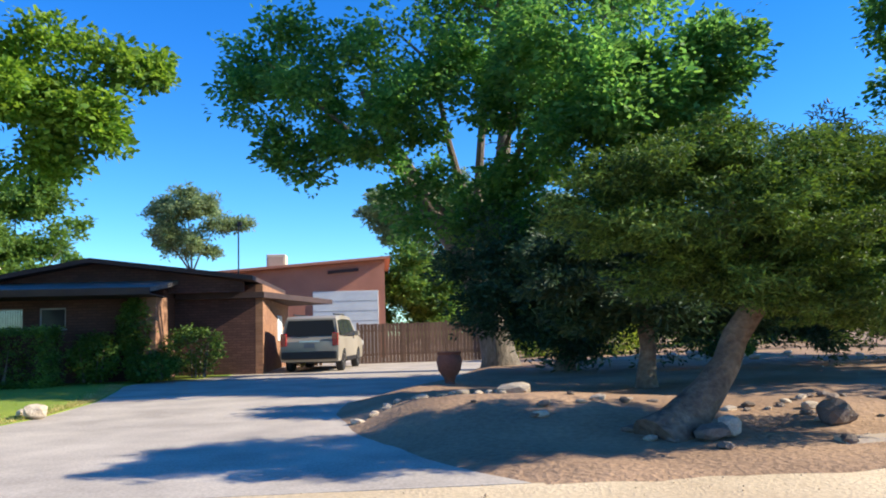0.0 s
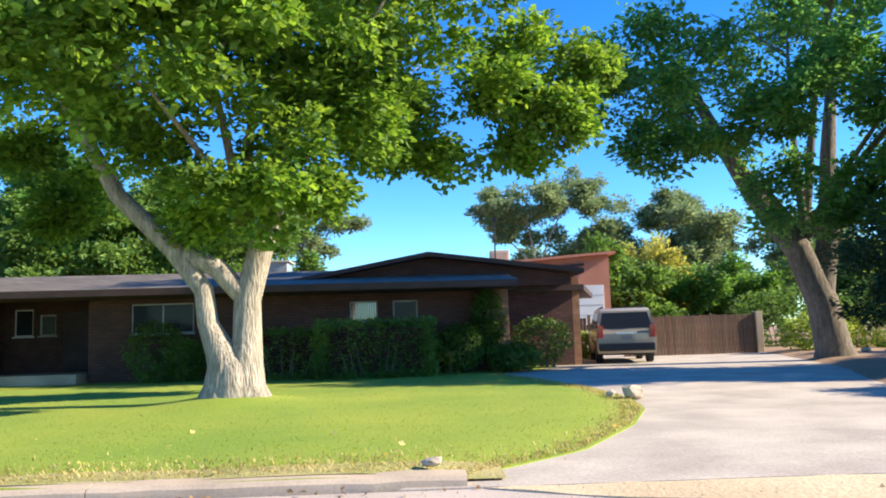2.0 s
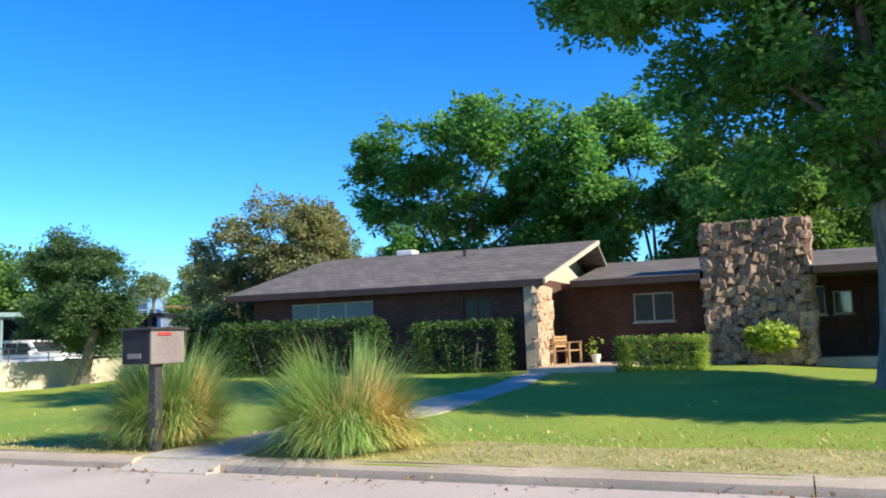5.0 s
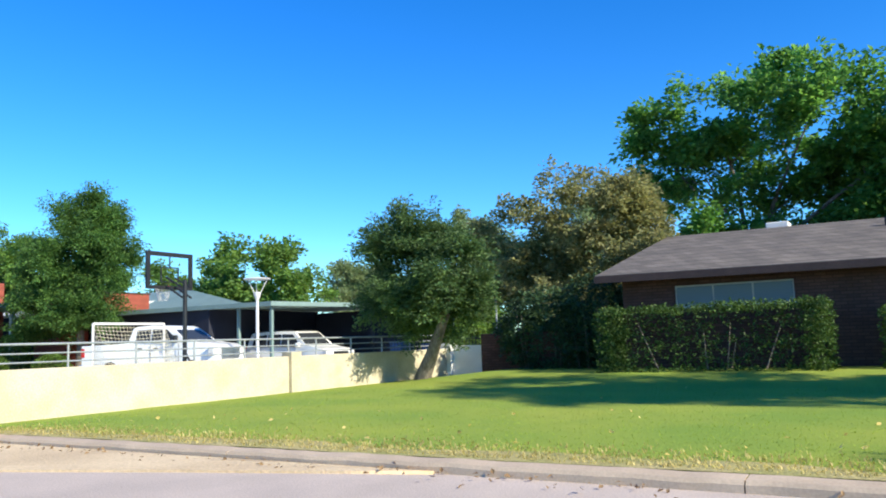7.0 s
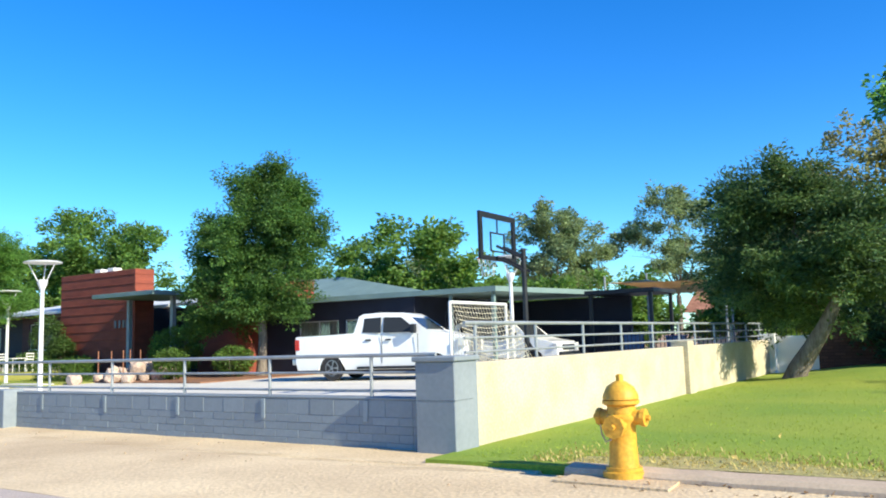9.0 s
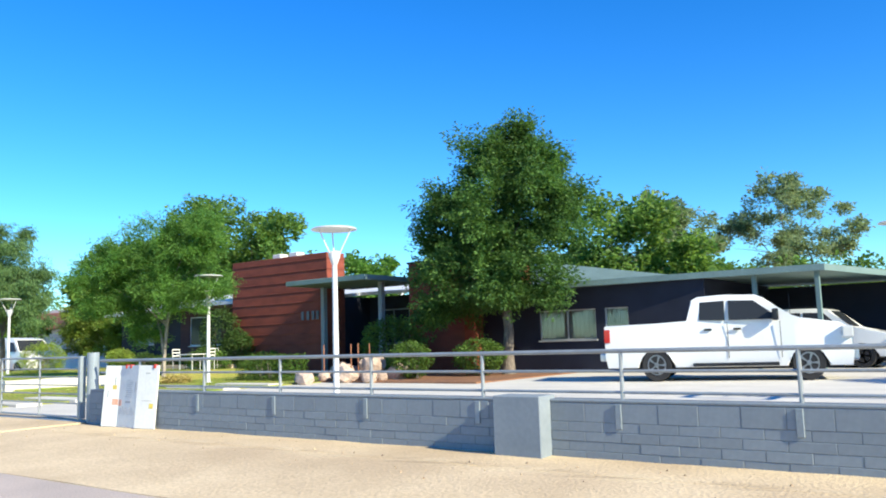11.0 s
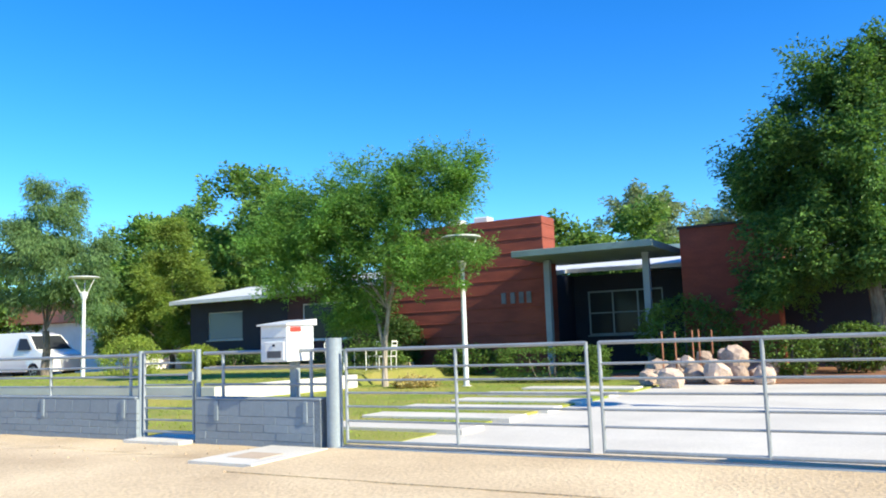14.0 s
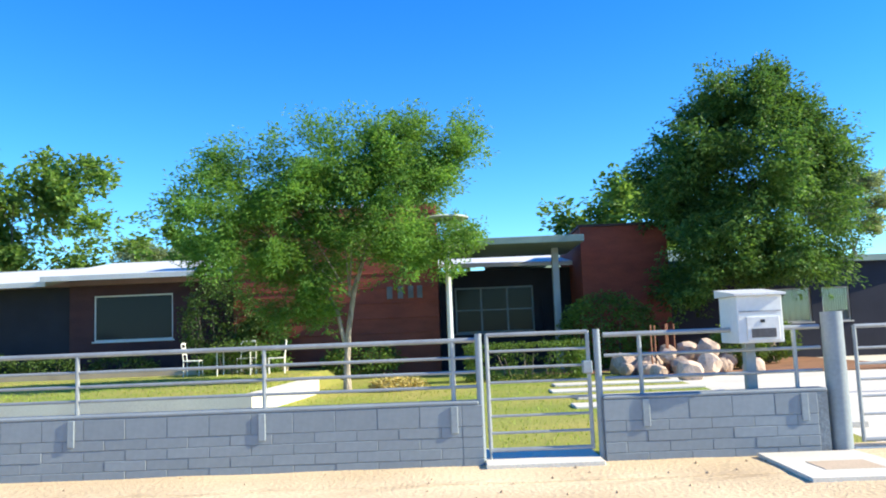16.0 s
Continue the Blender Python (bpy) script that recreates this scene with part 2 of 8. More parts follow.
M_MULCH = material("red_mulch", (0.33, 0.17, 0.09), (0.24, 0.12, 0.07), 1.5, 0.95, 0.8, 30, fine_mix=0.5, dist=0.03)
M_GRASS = foliage("grass_blades", (0.20, 0.30, 0.034), (0.33, 0.41, 0.055), 0.3)
M_DRYGRASS = foliage("dry_grass_blades", (0.340, 0.300, 0.080), (0.580, 0.480, 0.200), 0.3)
M_REED = foliage("reed_blades", (0.16, 0.27, 0.07), (0.38, 0.49, 0.16), 0.4)
M_LITTER = foliage("dead_brown_leaves", (0.16, 0.10, 0.05), (0.34, 0.22, 0.10), 0.15)
M_STRAW = foliage("straw_blades", (0.550, 0.420, 0.120), (0.800, 0.660, 0.280), 0.35)
M_LEAF_A = foliage("broad_green_leaves", (0.082, 0.184, 0.031), (0.245, 0.375, 0.062), 0.50)
M_LEAF_B = foliage("deep_green_leaves", (0.066, 0.185, 0.054), (0.195, 0.360, 0.085), 0.55)
M_LEAF_C = foliage("mid_green_leaves", (0.080, 0.170, 0.040), (0.210, 0.330, 0.072), 0.42)
M_LEAF_E = foliage("dense_elm_leaves", (0.040, 0.105, 0.030), (0.135, 0.245, 0.052), 0.38)
M_LEAF_D = foliage("feathery_green_leaves", (0.080, 0.190, 0.040), (0.200, 0.350, 0.075), 0.45)
M_LEAF_PINE = foliage("grey_green_needles", (0.130, 0.200, 0.095), (0.310, 0.380, 0.185), 0.42)
M_LEAF_JUN = foliage("juniper_sprays", (0.028, 0.072, 0.016), (0.170, 0.262, 0.042), 0.24)
M_LEAF_DARK = foliage("dark_conifer_sprays", (0.025, 0.056, 0.028), (0.063, 0.112, 0.042), 0.2)
M_LEAF_CON = foliage("blue_green_conifer_sprays", (0.042, 0.092, 0.036), (0.130, 0.205, 0.062), 0.3)
M_LEAF_WEEP = foliage("grey_green_willowy_leaves", (0.085, 0.165, 0.062), (0.215, 0.325, 0.120), 0.45)
M_LEAF_BROWN = foliage("bronze_green_leaves", (0.160, 0.185, 0.070), (0.335, 0.325, 0.140), 0.42)
M_LEAF_OLIVE = foliage("olive_green_sprays", (0.120, 0.200, 0.036), (0.300, 0.380, 0.080), 0.42)
M_LEAF_YEL = foliage("yellow_green_leaves", (0.280, 0.310, 0.070), (0.520, 0.480, 0.120), 0.45)
M_HEDGE = foliage("hedge_leaves", (0.060, 0.120, 0.022), (0.152, 0.239, 0.044), 0.3)
# darker hedge leaves: shade on the house hedges is put into the colour
M_HEDGE_D = foliage("dark_shaded_hedge_leaves", (0.036, 0.078, 0.018), (0.095, 0.160, 0.034), 0.25)
M_HEDGE_L = foliage("bright_hedge_leaves", (0.160, 0.246, 0.043), (0.435, 0.522, 0.109), 0.45)
M_BARK_PALE = material("pale_grey_bark", (0.50, 0.43, 0.35), (0.30, 0.26, 0.21), 3.0, 0.95, 1.0, 9, fine_mix=0.6, dist=0.06, stretch=(3, 3, 0.6))
M_BARK = material("grey_brown_bark", (0.26, 0.22, 0.18), (0.15, 0.125, 0.10), 3.0, 0.95, 1.0, 10, fine_mix=0.6, dist=0.05, stretch=(3, 3, 0.6))
M_BARK_RED = material("shaggy_juniper_bark", (0.27, 0.195, 0.14), (0.155, 0.11, 0.08), 3.0, 0.95, 1.0, 14, fine_mix=0.6, dist=0.05, stretch=(1, 1, 1))
M_BROWN = masonry("dark_brown_painted_brick", (0.150, 0.074, 0.060), (0.108, 0.055, 0.046), (0.55, 0.55, 0.55), 0.30, 0.09)
M_BROWN_TRIM = material("dark_brown_timber", (0.080, 0.050, 0.046), (0.056, 0.036, 0.034), 2, 0.7, 0.2, 30)
M_TANBRICK = masonry("weathered_red_brick", (0.44, 0.24, 0.14), (0.33, 0.17, 0.10), (0.9, 0.85, 0.8), 0.30, 0.09)
M_SHINGLE = masonry("grey_brown_shingles", (0.22, 0.19, 0.165), (0.16, 0.14, 0.125), (0.55, 0.55, 0.55), 0.32, 0.14, bump=0.5)
M_STONE = material("rough_field_stone", (0.44, 0.305, 0.23), (0.28, 0.18, 0.135), 3.5, 0.95, 0.7, 22, fine_mix=0.4, dist=0.02, pieces=0.32)
M_STONE_BED = material("dark_mortar", (0.17, 0.13, 0.105), (0.11, 0.085, 0.07), 4, 0.95, 0.8, 20)
M_PALESTONE = material("pale_boulder", (0.62, 0.52, 0.40), (0.46, 0.37, 0.28), 3.0, 0.9, 0.7, 16, dist=0.03, pieces=0.2)
M_TANSTONE = material("tan_split_stone", (0.56, 0.41, 0.28), (0.44, 0.31, 0.21), 3.0, 0.9, 0.5, 16, dist=0.02, pieces=0.15)
M_PINKSTONE = material("pink_buff_boulder", (0.56, 0.43, 0.34), (0.40, 0.30, 0.24), 3.0, 0.9, 0.6, 16, dist=0.03, pieces=0.25)
M_DARKSTONE = material("dark_scattered_rock", (0.27, 0.21, 0.17), (0.18, 0.14, 0.11), 4, 0.95, 0.8, 18, pieces=0.4)
M_URN = material("dark_terracotta", (0.26, 0.10, 0.065), (0.20, 0.075, 0.05), 3, 0.85, 0.3, 30)
M_TERRA = material("terracotta_stucco", (0.55, 0.235, 0.15), (0.46, 0.195, 0.125), 1.0, 0.9, 0.3, 40, fine_mix=0.2)
M_WHITE = material("white_paint", (0.80, 0.79, 0.76), (0.72, 0.71, 0.68), 1.5, 0.5, 0.05, 40, fine_mix=0.1)
M_BEIGE = material("beige_sheet_metal", (0.66, 0.56, 0.42), (0.58, 0.49, 0.37), 2, 0.5, 0.05, 30, fine_mix=0.15)
M_FENCE = material("brown_fence_boards", (0.20, 0.125, 0.085), (0.13, 0.08, 0.06), 2.5, 0.9, 0.6, 20, stretch=(4, 4, 0.5), pieces=0.22)
M_WOOD = material("honey_wood", (0.56, 0.36, 0.17), (0.42, 0.26, 0.12), 3, 0.6, 0.3, 20, stretch=(1, 4, 4))
M_BLOCK = material("blue_grey_painted_block", (0.25, 0.285, 0.315), (0.205, 0.238, 0.270), 1.6, 0.75, 0.25, 18, fine_mix=0.12, dist=0.006, pieces=0.06)
M_JOINT = material("grey_painted_joint", (0.215, 0.248, 0.278), None, 3, 0.85, 0.3, 40)
M_CREAM = material("cream_stuccoed_block", (0.60, 0.53, 0.39), (0.47, 0.41, 0.29), 1.6, 0.9, 0.4, 30, fine_mix=0.3, dist=0.01)
M_RAIL = material("grey_galvanised_pipe", (0.36, 0.385, 0.40), (0.29, 0.31, 0.325), 3, 0.45, 0.1, 30, fine_mix=0.15, metal=0.25)
M_STEELPOST = material("blue_grey_steel_post", (0.30, 0.345, 0.38), (0.25, 0.29, 0.32), 2, 0.5, 0.1, 30, fine_mix=0.15, metal=0.1)
M_LAMP = material("white_lamp_enamel", (0.74, 0.74, 0.72), (0.64, 0.64, 0.63), 2, 0.4, 0.05, 30, fine_mix=0.15)
M_BOARD = material("whitewashed_plywood", (0.74, 0.75, 0.73), (0.64, 0.66, 0.66), 1.2, 0.7, 0.04, 18, fine_mix=0.10)
M_RED = material("faded_red_paint", (0.55, 0.07, 0.05), None, 4, 0.6, 0.1)
M_SALMON = material("salmon_paint", (0.78, 0.34, 0.22), (0.70, 0.42, 0.33), 6, 0.7, 0.1)
M_YELLOW_INK = material("yellow_ink", (0.75, 0.60, 0.12), None, 4, 0.7, 0.1)
M_INK = material("dark_ink", (0.10, 0.10, 0.11), None, 4, 0.7, 0.0)
M_PALEINK = material("faded_grey_ink", (0.50, 0.51, 0.52), None, 4, 0.7, 0.0)
M_MAROON = material("dark_maroon_cladding", (0.085, 0.038, 0.042), (0.062, 0.030, 0.036), 1.2, 0.8, 0.3, 25, fine_mix=0.3, stretch=(1, 1, 3))
M_NUMBER = material("dull_steel", (0.20, 0.20, 0.21), None, 4, 0.5, 0.0, metal=0.3)
M_GREYINK = material("grey_ink", (0.33, 0.33, 0.34), None, 4, 0.7, 0.0)
M_HYDRANT = material("yellow_hydrant_enamel", (0.72, 0.40, 0.045), (0.60, 0.31, 0.035), 6, 0.5, 0.25, 30, fine_mix=0.3)
M_BRICKRED = material("red_stained_cladding", (0.30, 0.076, 0.046), (0.22, 0.056, 0.036), 1.2, 0.8, 0.3, 25, fine_mix=0.3, stretch=(1, 1, 3))
M_NAVY = material("dark_slate_paint", (0.022, 0.025, 0.043), (0.017, 0.019, 0.034), 1.5, 0.7, 0.15, 30)
M_TEALROOF = material("grey_green_metal_roof", (0.20, 0.285, 0.275), (0.16, 0.235, 0.23), 1.0, 0.6, 0.15, 20, fine_mix=0.2)
M_PALEROOF = material("pale_coated_roof", (0.70, 0.72, 0.72), (0.62, 0.64, 0.65), 1.2, 0.6, 0.15, 20, fine_mix=0.15)
M_TILE = masonry("clay_roof_tiles", (0.50, 0.24, 0.14), (0.42, 0.19, 0.11), (0.5, 0.5, 0.5), 0.25, 0.3)
M_GLASS = glass("window_glass")
# pale blue base colour puts a sky reflection into the panes
M_GLASS_SKY = glass("sky_tinted_window_glass", (0.16, 0.20, 0.24), 0.05)
M_CURTAIN = material("pale_curtain", (0.17, 0.175, 0.155), (0.12, 0.125, 0.11), 6, 0.9, 0.4, 12, stretch=(6, 6, 0.3))
M_FRAME = material("pale_window_frame", (0.52, 0.51, 0.49), None, 3, 0.5, 0.05)
M_BLACK = material("black_rubber", (0.022, 0.022, 0.024), (0.03, 0.03, 0.032), 4, 0.8, 0.2)
M_DARKMETAL = material("black_steel", (0.03, 0.033, 0.038), None, 3, 0.45, 0.05, metal=0.3)
M_CHROME = material("bright_alloy", (0.62, 0.62, 0.63), (0.5, 0.5, 0.51), 4, 0.28, 0.0, metal=0.9, fine_mix=0.1)
M_CARWHITE = paint("white_car_paint", (0.82, 0.82, 0.80))
M_CARGOLD = paint("pewter_car_paint", (0.38, 0.335, 0.265), 0.4, 0.4, 0.1)
M_CARSILVER = paint("silver_car_paint", (0.46, 0.46, 0.46), 0.35, 0.5, 0.4)
M_CARDARK = paint("black_car_paint", (0.02, 0.022, 0.026), 0.2, 0.6)
M_TAIL = paint("red_lamp_lens", (0.42, 0.02, 0.02), 0.15, 0.6)
M_LENS = paint("clear_lamp_lens", (0.62, 0.62, 0.60), 0.1, 0.6)
M_NET = material("pale_net_cord", (0.78, 0.72, 0.55), None, 8, 0.9, 0.1)
M_SHADECLOTH = material("tan_shade_cloth", (0.70, 0.50, 0.26), (0.60, 0.42, 0.21), 2, 0.9, 0.1)
M_RUST = material("rusty_stake", (0.36, 0.16, 0.09), (0.27, 0.12, 0.07), 8, 0.9, 0.4)
M_MAILBROWN = material("taupe_painted_steel", (0.25, 0.205, 0.19), (0.20, 0.165, 0.155), 3, 0.55, 0.1)
M_MAILDARK = material("dark_brown_steel", (0.055, 0.048, 0.046), None, 3, 0.5, 0.1)
M_BLUE = material("blue_plastic", (0.055, 0.13, 0.28), None, 3, 0.5, 0.05)
M_TOWER = material("blue_tower_glass", (0.12, 0.25, 0.50), (0.18, 0.32, 0.58), 0.1, 0.3, 0.0)

M_CLEAR = bpy.data.materials.new("clear_acrylic")
M_CLEAR.use_nodes = True
cn_ = M_CLEAR.node_tree.nodes
gl, tp_, mxs = cn_.new("ShaderNodeBsdfGlossy"), cn_.new("ShaderNodeBsdfTransparent"), cn_.new("ShaderNodeMixShader")
gl.inputs["Roughness"].default_value = 0.05
mxs.inputs[0].default_value = 0.07
M_CLEAR.node_tree.links.new(tp_.outputs[0], mxs.inputs[1])
M_CLEAR.node_tree.links.new(gl.outputs[0], mxs.inputs[2])
M_CLEAR.node_tree.links.new(mxs.outputs[0], cn_["Material Output"].inputs[0])

# ---------------------------------------------------------------- ground, road, kerb, lawns


def lerp(points, v):
    """A value between the points of a short table."""
    for (a, p), (b, q) in zip(points, points[1:]):
        if v <= b:
            return p + (q - p) * max(0.0, (v - a) / (b - a))
    return points[-1][1]


def smooth01(v):
    v = max(0.0, min(1.0, v))
    return v * v * (3 - 2 * v)


DRIVE_L = [(6.9, -9.6), (7.5, -9.2), (8.7, -8.0), (10.8, -6.9), (12.8, -6.2), (14.6, -5.95), (17.8, -6.1), (21, -6.7), (24, -7.4), (25.5, -7.0), (27, -5.2), (60, -3.4)]
DRIVE_R = [(6.9, 0.9), (7.6, 0.45), (8.6, 0.0), (11.0, -0.6), (13.5, -1.0), (15.5, -0.9), (18.5, 0.2), (22, 1.6), (28, 3.1), (34, 4.6), (60, 5.0)]


def drive_z(y):
    return 0.015 + 0.0036 * (y - 7)


def lawn_z(x, y):
    z = 0.105 + 0.20 * smooth01((y - 18) / 4) * smooth01((-22 - x) / 4)
    for tx, ty in ((-13.4, 15.65), (-22.4, 15.55)):
        z += 0.19 * math.exp(-((x - tx) ** 2 + (y - ty) ** 2) / 1.3)
    edge = smooth01((lerp(DRIVE_L, y) - x) / 1.0)
    wall = smooth01((x + 48.6) / 3)
    z = drive_z(y) + 0.01 + (z - drive_z(y) - 0.01) * edge
    return 0.07 + (z - 0.07) * wall + 0.012 * noise.noise(Vector((x * 0.7, y * 0.7, 0)))


def dirt_z(x, y):
    z = 0.05 + 0.16 * smooth01((y - 7.2) / 4)
    z += 0.20 * math.exp(-(((x - 1.9) / 1.8) ** 2 + ((y - 11.6) / 1.4) ** 2))
    z += 0.12 * math.exp(-(((x - 8.0) / 3.0) ** 2 + ((y - 12.5) / 1.6) ** 2))
    z += 0.05 * noise.noise(Vector((x * 0.6, y * 0.6, 3))) + 0.025 * noise.noise(Vector((x * 2.1, y * 2.1, 3)))
    edge = smooth01((x - lerp(DRIVE_R, y)) / 1.2)
    return drive_z(y) - 0.03 + (z - drive_z(y) + 0.03) * edge if y > 7 else z * smooth01((y - 6.6) / 0.6)


def sheet(name, left, right, ys, nx, height, mat, label, category="ground", skirt=0.25):
    """A piece of ground between two edges that follow y, with its rim turned down."""
    rows = []
    for y in ys:
        x0, x1 = left(y), right(y)
        rows.append([(x0 + (x1 - x0) * i / nx, y, height(x0 + (x1 - x0) * i / nx, y)) for i in range(nx + 1)])
    w = nx + 1
    verts = [p for r in rows for p in r]
    faces = [(j * w + i, j * w + i + 1, (j + 1) * w + i + 1, (j + 1) * w + i) for j in range(len(rows) - 1) for i in range(nx)]
    for rim in (rows[0][::-1], rows[-1], [r[0] for r in rows], [r[-1] for r in rows][::-1]):
        k = len(verts)
        verts += [q for p in rim for q in (p, (p[0], p[1], p[2] - skirt))]
        faces += [(k + 2 * i, k + 2 * i + 2, k + 2 * i + 3, k + 2 * i + 1) for i in range(len(rim) - 1)]
    ob = new(name, mesh_np(name, verts, faces, mat, True))
    return tagged(ob, label, category, kind="structure")


def span(a, b, step):
    n = max(1, round((b - a) / step))
    return [a + (b - a) * i / n for i in range(n + 1)]


# the one sheet that reaches the horizon, finer near the street
gx = [-2500, -1200, -600, -300, -180] + span(-130, 40, 5) + [80, 160, 300, 700, 2500]
gy = [-2500, -900, -300, -100, -30] + span(-10, 70, 5) + [100, 160, 300, 700, 2500]
gv = [(x, y, -0.10) for y in gy for x in gx]
gf = [(j * len(gx) + i, j * len(gx) + i + 1, (j + 1) * len(gx) + i + 1, (j + 1) * len(gx) + i) for j in range(len(gy) - 1) for i in range(len(gx) - 1)]
tagged(new("ground", mesh_np("ground", gv, gf, M_EARTH)), "dry brown desert earth that runs to the horizon", "ground", kind="structure")

sheet("road", lambda y: -140, lambda y: 60, span(-7, 6.6, 1.7) + [6.9], 100, lambda x, y: 0.004 * noise.noise(Vector((x, y, 1))), M_ROAD, "worn pale asphalt residential street with sandy edge", "road", 0.12)
sheet("road_shoulder", lambda y: -140, lambda y: -47.2 if y > 6.85 else lerp([(4.3, -46.0), (6.0, -41.0), (6.9, -38.0)], y), span(4.3, 5.5, 0.4) + span(5.75, 6.84, 0.31) + [6.86] + span(7.1, 8.2, 0.275), 240, lambda x, y: 0.006 + 0.026 * smooth01((y - 4.4) / 1.8) + 0.012 * noise.noise(Vector((x * 1.3, y * 1.3, 5))) + 0.006 * noise.noise(Vector((x * 5, y * 5, 5))), M_SAND, "pale sandy gravel shoulder along the block wall", "shoulder", 0.15)
sheet("driveway", lambda y: lerp(DRIVE_L, y) - 0.35, lambda y: lerp(DRIVE_R, y) + 0.35, span(6.9, 27, 0.5) + span(28, 58, 2), 16, lambda x, y: drive_z(y) + 0.004 * noise.noise(Vector((x * 0.8, y * 0.8, 2))), M_DRIVE, "weathered concrete driveway that curves past the brown house", "driveway", 0.12)
sheet("lawn", lambda y: -48.55, lambda y: lerp(DRIVE_L, y), span(7.05, 22, 0.35) + span(22.5, 34, 1.0), 130, lawn_z, M_LAWN, "green mown front lawn with a dry strip along the kerb", "lawn", 0.2)
sheet("road_verge", lambda y: lerp([(5.5, -4.0), (6.2, -8.0), (6.9, -9.25)], y), lambda y: 30.0, span(5.5, 6.88, 0.2) + [6.88], 160, lambda x, y: 0.005 + 0.012 * smooth01((y - 5.4) / 0.5) * (0.7 + noise.noise(Vector((x * 2.3, y * 2.3, 3)))), M_SAND, "sandy verge between the asphalt and the dirt yard", "verge", 0.12)
sheet("dirt_yard", lambda y: lerp(DRIVE_R, y), lambda y: 30.0, span(6.7, 20, 0.3) + span(21, 60, 2), 80, dirt_z, M_EARTH, "bare brown dirt yard with low mounds and stones", "yard", 0.2)

# bare verge between lawn and kerb, thin and uneven
verge = []
for k in range(150):
    x = -47 + 38 * k / 149
    verge.append((x, 7.16, 7.65 + 0.35 * noise.noise(Vector((x * 0.6, 0, 8))) + 0.15 + 0.95 * smooth01((x + 30.5) / 1.5) * smooth01((-18.5 - x) / 4)))
vv, vf = [], []
for x, a, b in verge:
    for i in range(5):
        y = a + (b - a) * i / 4
        vv.append((x, y, lawn_z(x, max(y, 7.28)) + 0.012 - 0.010 * (i == 4)))
for k in range(len(verge) - 1):
    vf += [(k * 5 + i, (k + 1) * 5 + i, (k + 1) * 5 + i + 1, k * 5 + i + 1) for i in range(4)]
tagged(new("verge", mesh_np("verge", vv, vf, M_BARE, True)), "straw-coloured bare strip behind the kerb", "verge", kind="structure")


def kerb_run(label, x0, x1, y0, step=5.8):
    """A cast kerb in lengths with open joints, its street edge rounded and chipped."""
    root = thing("kerb", label, "kerb", ((x0 + x1) / 2, y0, 0), kind="structure")
    x = x0
    rng = random.Random(int(-x0 * 10))
    while x < x1 - 0.05:
        e = min(x1, x + step)
        bm = bmesh.new()
        prof = [(y0, -0.1), (y0 + 0.02, 0.065), (y0 + 0.05, 0.10), (y0 + 0.25, 0.118), (y0 + 0.26, -0.1)]
        n = max(2, int((e - x) / 0.25))
        rings = []
        for i in range(n + 1):
            px = x + 0.006 + (e - x - 0.012) * i / n
            c = 0.022 * noise.noise(Vector((px * 2.3, y0, 1)))
            rings.append([bm.verts.new((px, p + c * (k in (1, 2)), z + c * 0.6 * (k in (1, 2, 3)))) for k, (p, z) in enumerate(prof)])
        for a, b in zip(rings, rings[1:]):
            for k in range(4):
                bm.faces.new((a[k], b[k], b[k + 1], a[k + 1]))
        bm.faces.new(rings[0])
        bm.faces.new(rings[-1][::-1])
        part("kerbstone", bm, M_KERB, root)
        x = e
    return root


kerb_run("low pale concrete kerb along the lawn", -29.98, -9.35, 6.96)
kerb_run("low chipped concrete kerb along the lawn", -46.9, -31.05, 6.88)
kerb_run("low pale concrete kerb at the dirt yard", 4.7, 20.0, 7.95)

# walk from the kerb to the front door
sheet("walkway", lambda y: -31.1, lambda y: -29.9 + lerp([(7, 0.0), (9, -0.1), (12, 0.35), (16, -0.1), (20, -0.4), (24, -0.5)], y), [6.75, 6.9, 7.1, 7.4] + span(7.8, 22.2, 0.7), 4, lambda x, y: lerp([(6.75, 0.01), (6.9, 0.05), (7.1, 0.12), (7.4, lawn_z(x, 7.4) + 0.018)], y) if y < 7.4 else lawn_z(x, y) + 0.018, M_DRIVE, "grey concrete walk from the kerb to the front step", "walkway", 0.1)

# second lot: concrete drive, lawn, paths
def lawn2_z(x, y):
    return 0.055 + 0.03 * smooth01((y - 8) / 3) + 0.30 * smooth01((-81.0 - x) / 0.25) * smooth01((y - 12.75) / 0.25) + 0.014 * noise.noise(Vector((x * 0.8, y * 0.8, 2)))


sheet("lawn_second", lambda y: -100.0, lambda y: lerp([(8, -73.5), (12, -73.2), (18, -72.9), (26, -72.8)], y), span(8.05, 26, 0.45), 70, lawn2_z, M_LAWN2, "patchy green and straw lawn behind the block wall", "lawn", 0.12)
sheet("forecourt", lambda y: lerp([(8, -73.6), (12, -73.3), (18, -73.0), (24, -72.6)], y), lambda y: -48.9, span(8.05, 22.0, 1.4) + span(23, 44, 3), 12, lambda x, y: 0.05 + 0.002 * noise.noise(Vector((x, y, 9))), M_SLAB, "pale concrete forecourt behind the block wall", "forecourt", 0.15)
sheet("gate_apron", lambda y: -74.0, lambda y: -67.3, span(6.1, 8.2, 0.5), 8, lambda x, y: 0.045 + 0.008 * smooth01((y - 6.1) / 1.5), M_SAND, "sandy apron under the driveway gate", "apron", 0.1)
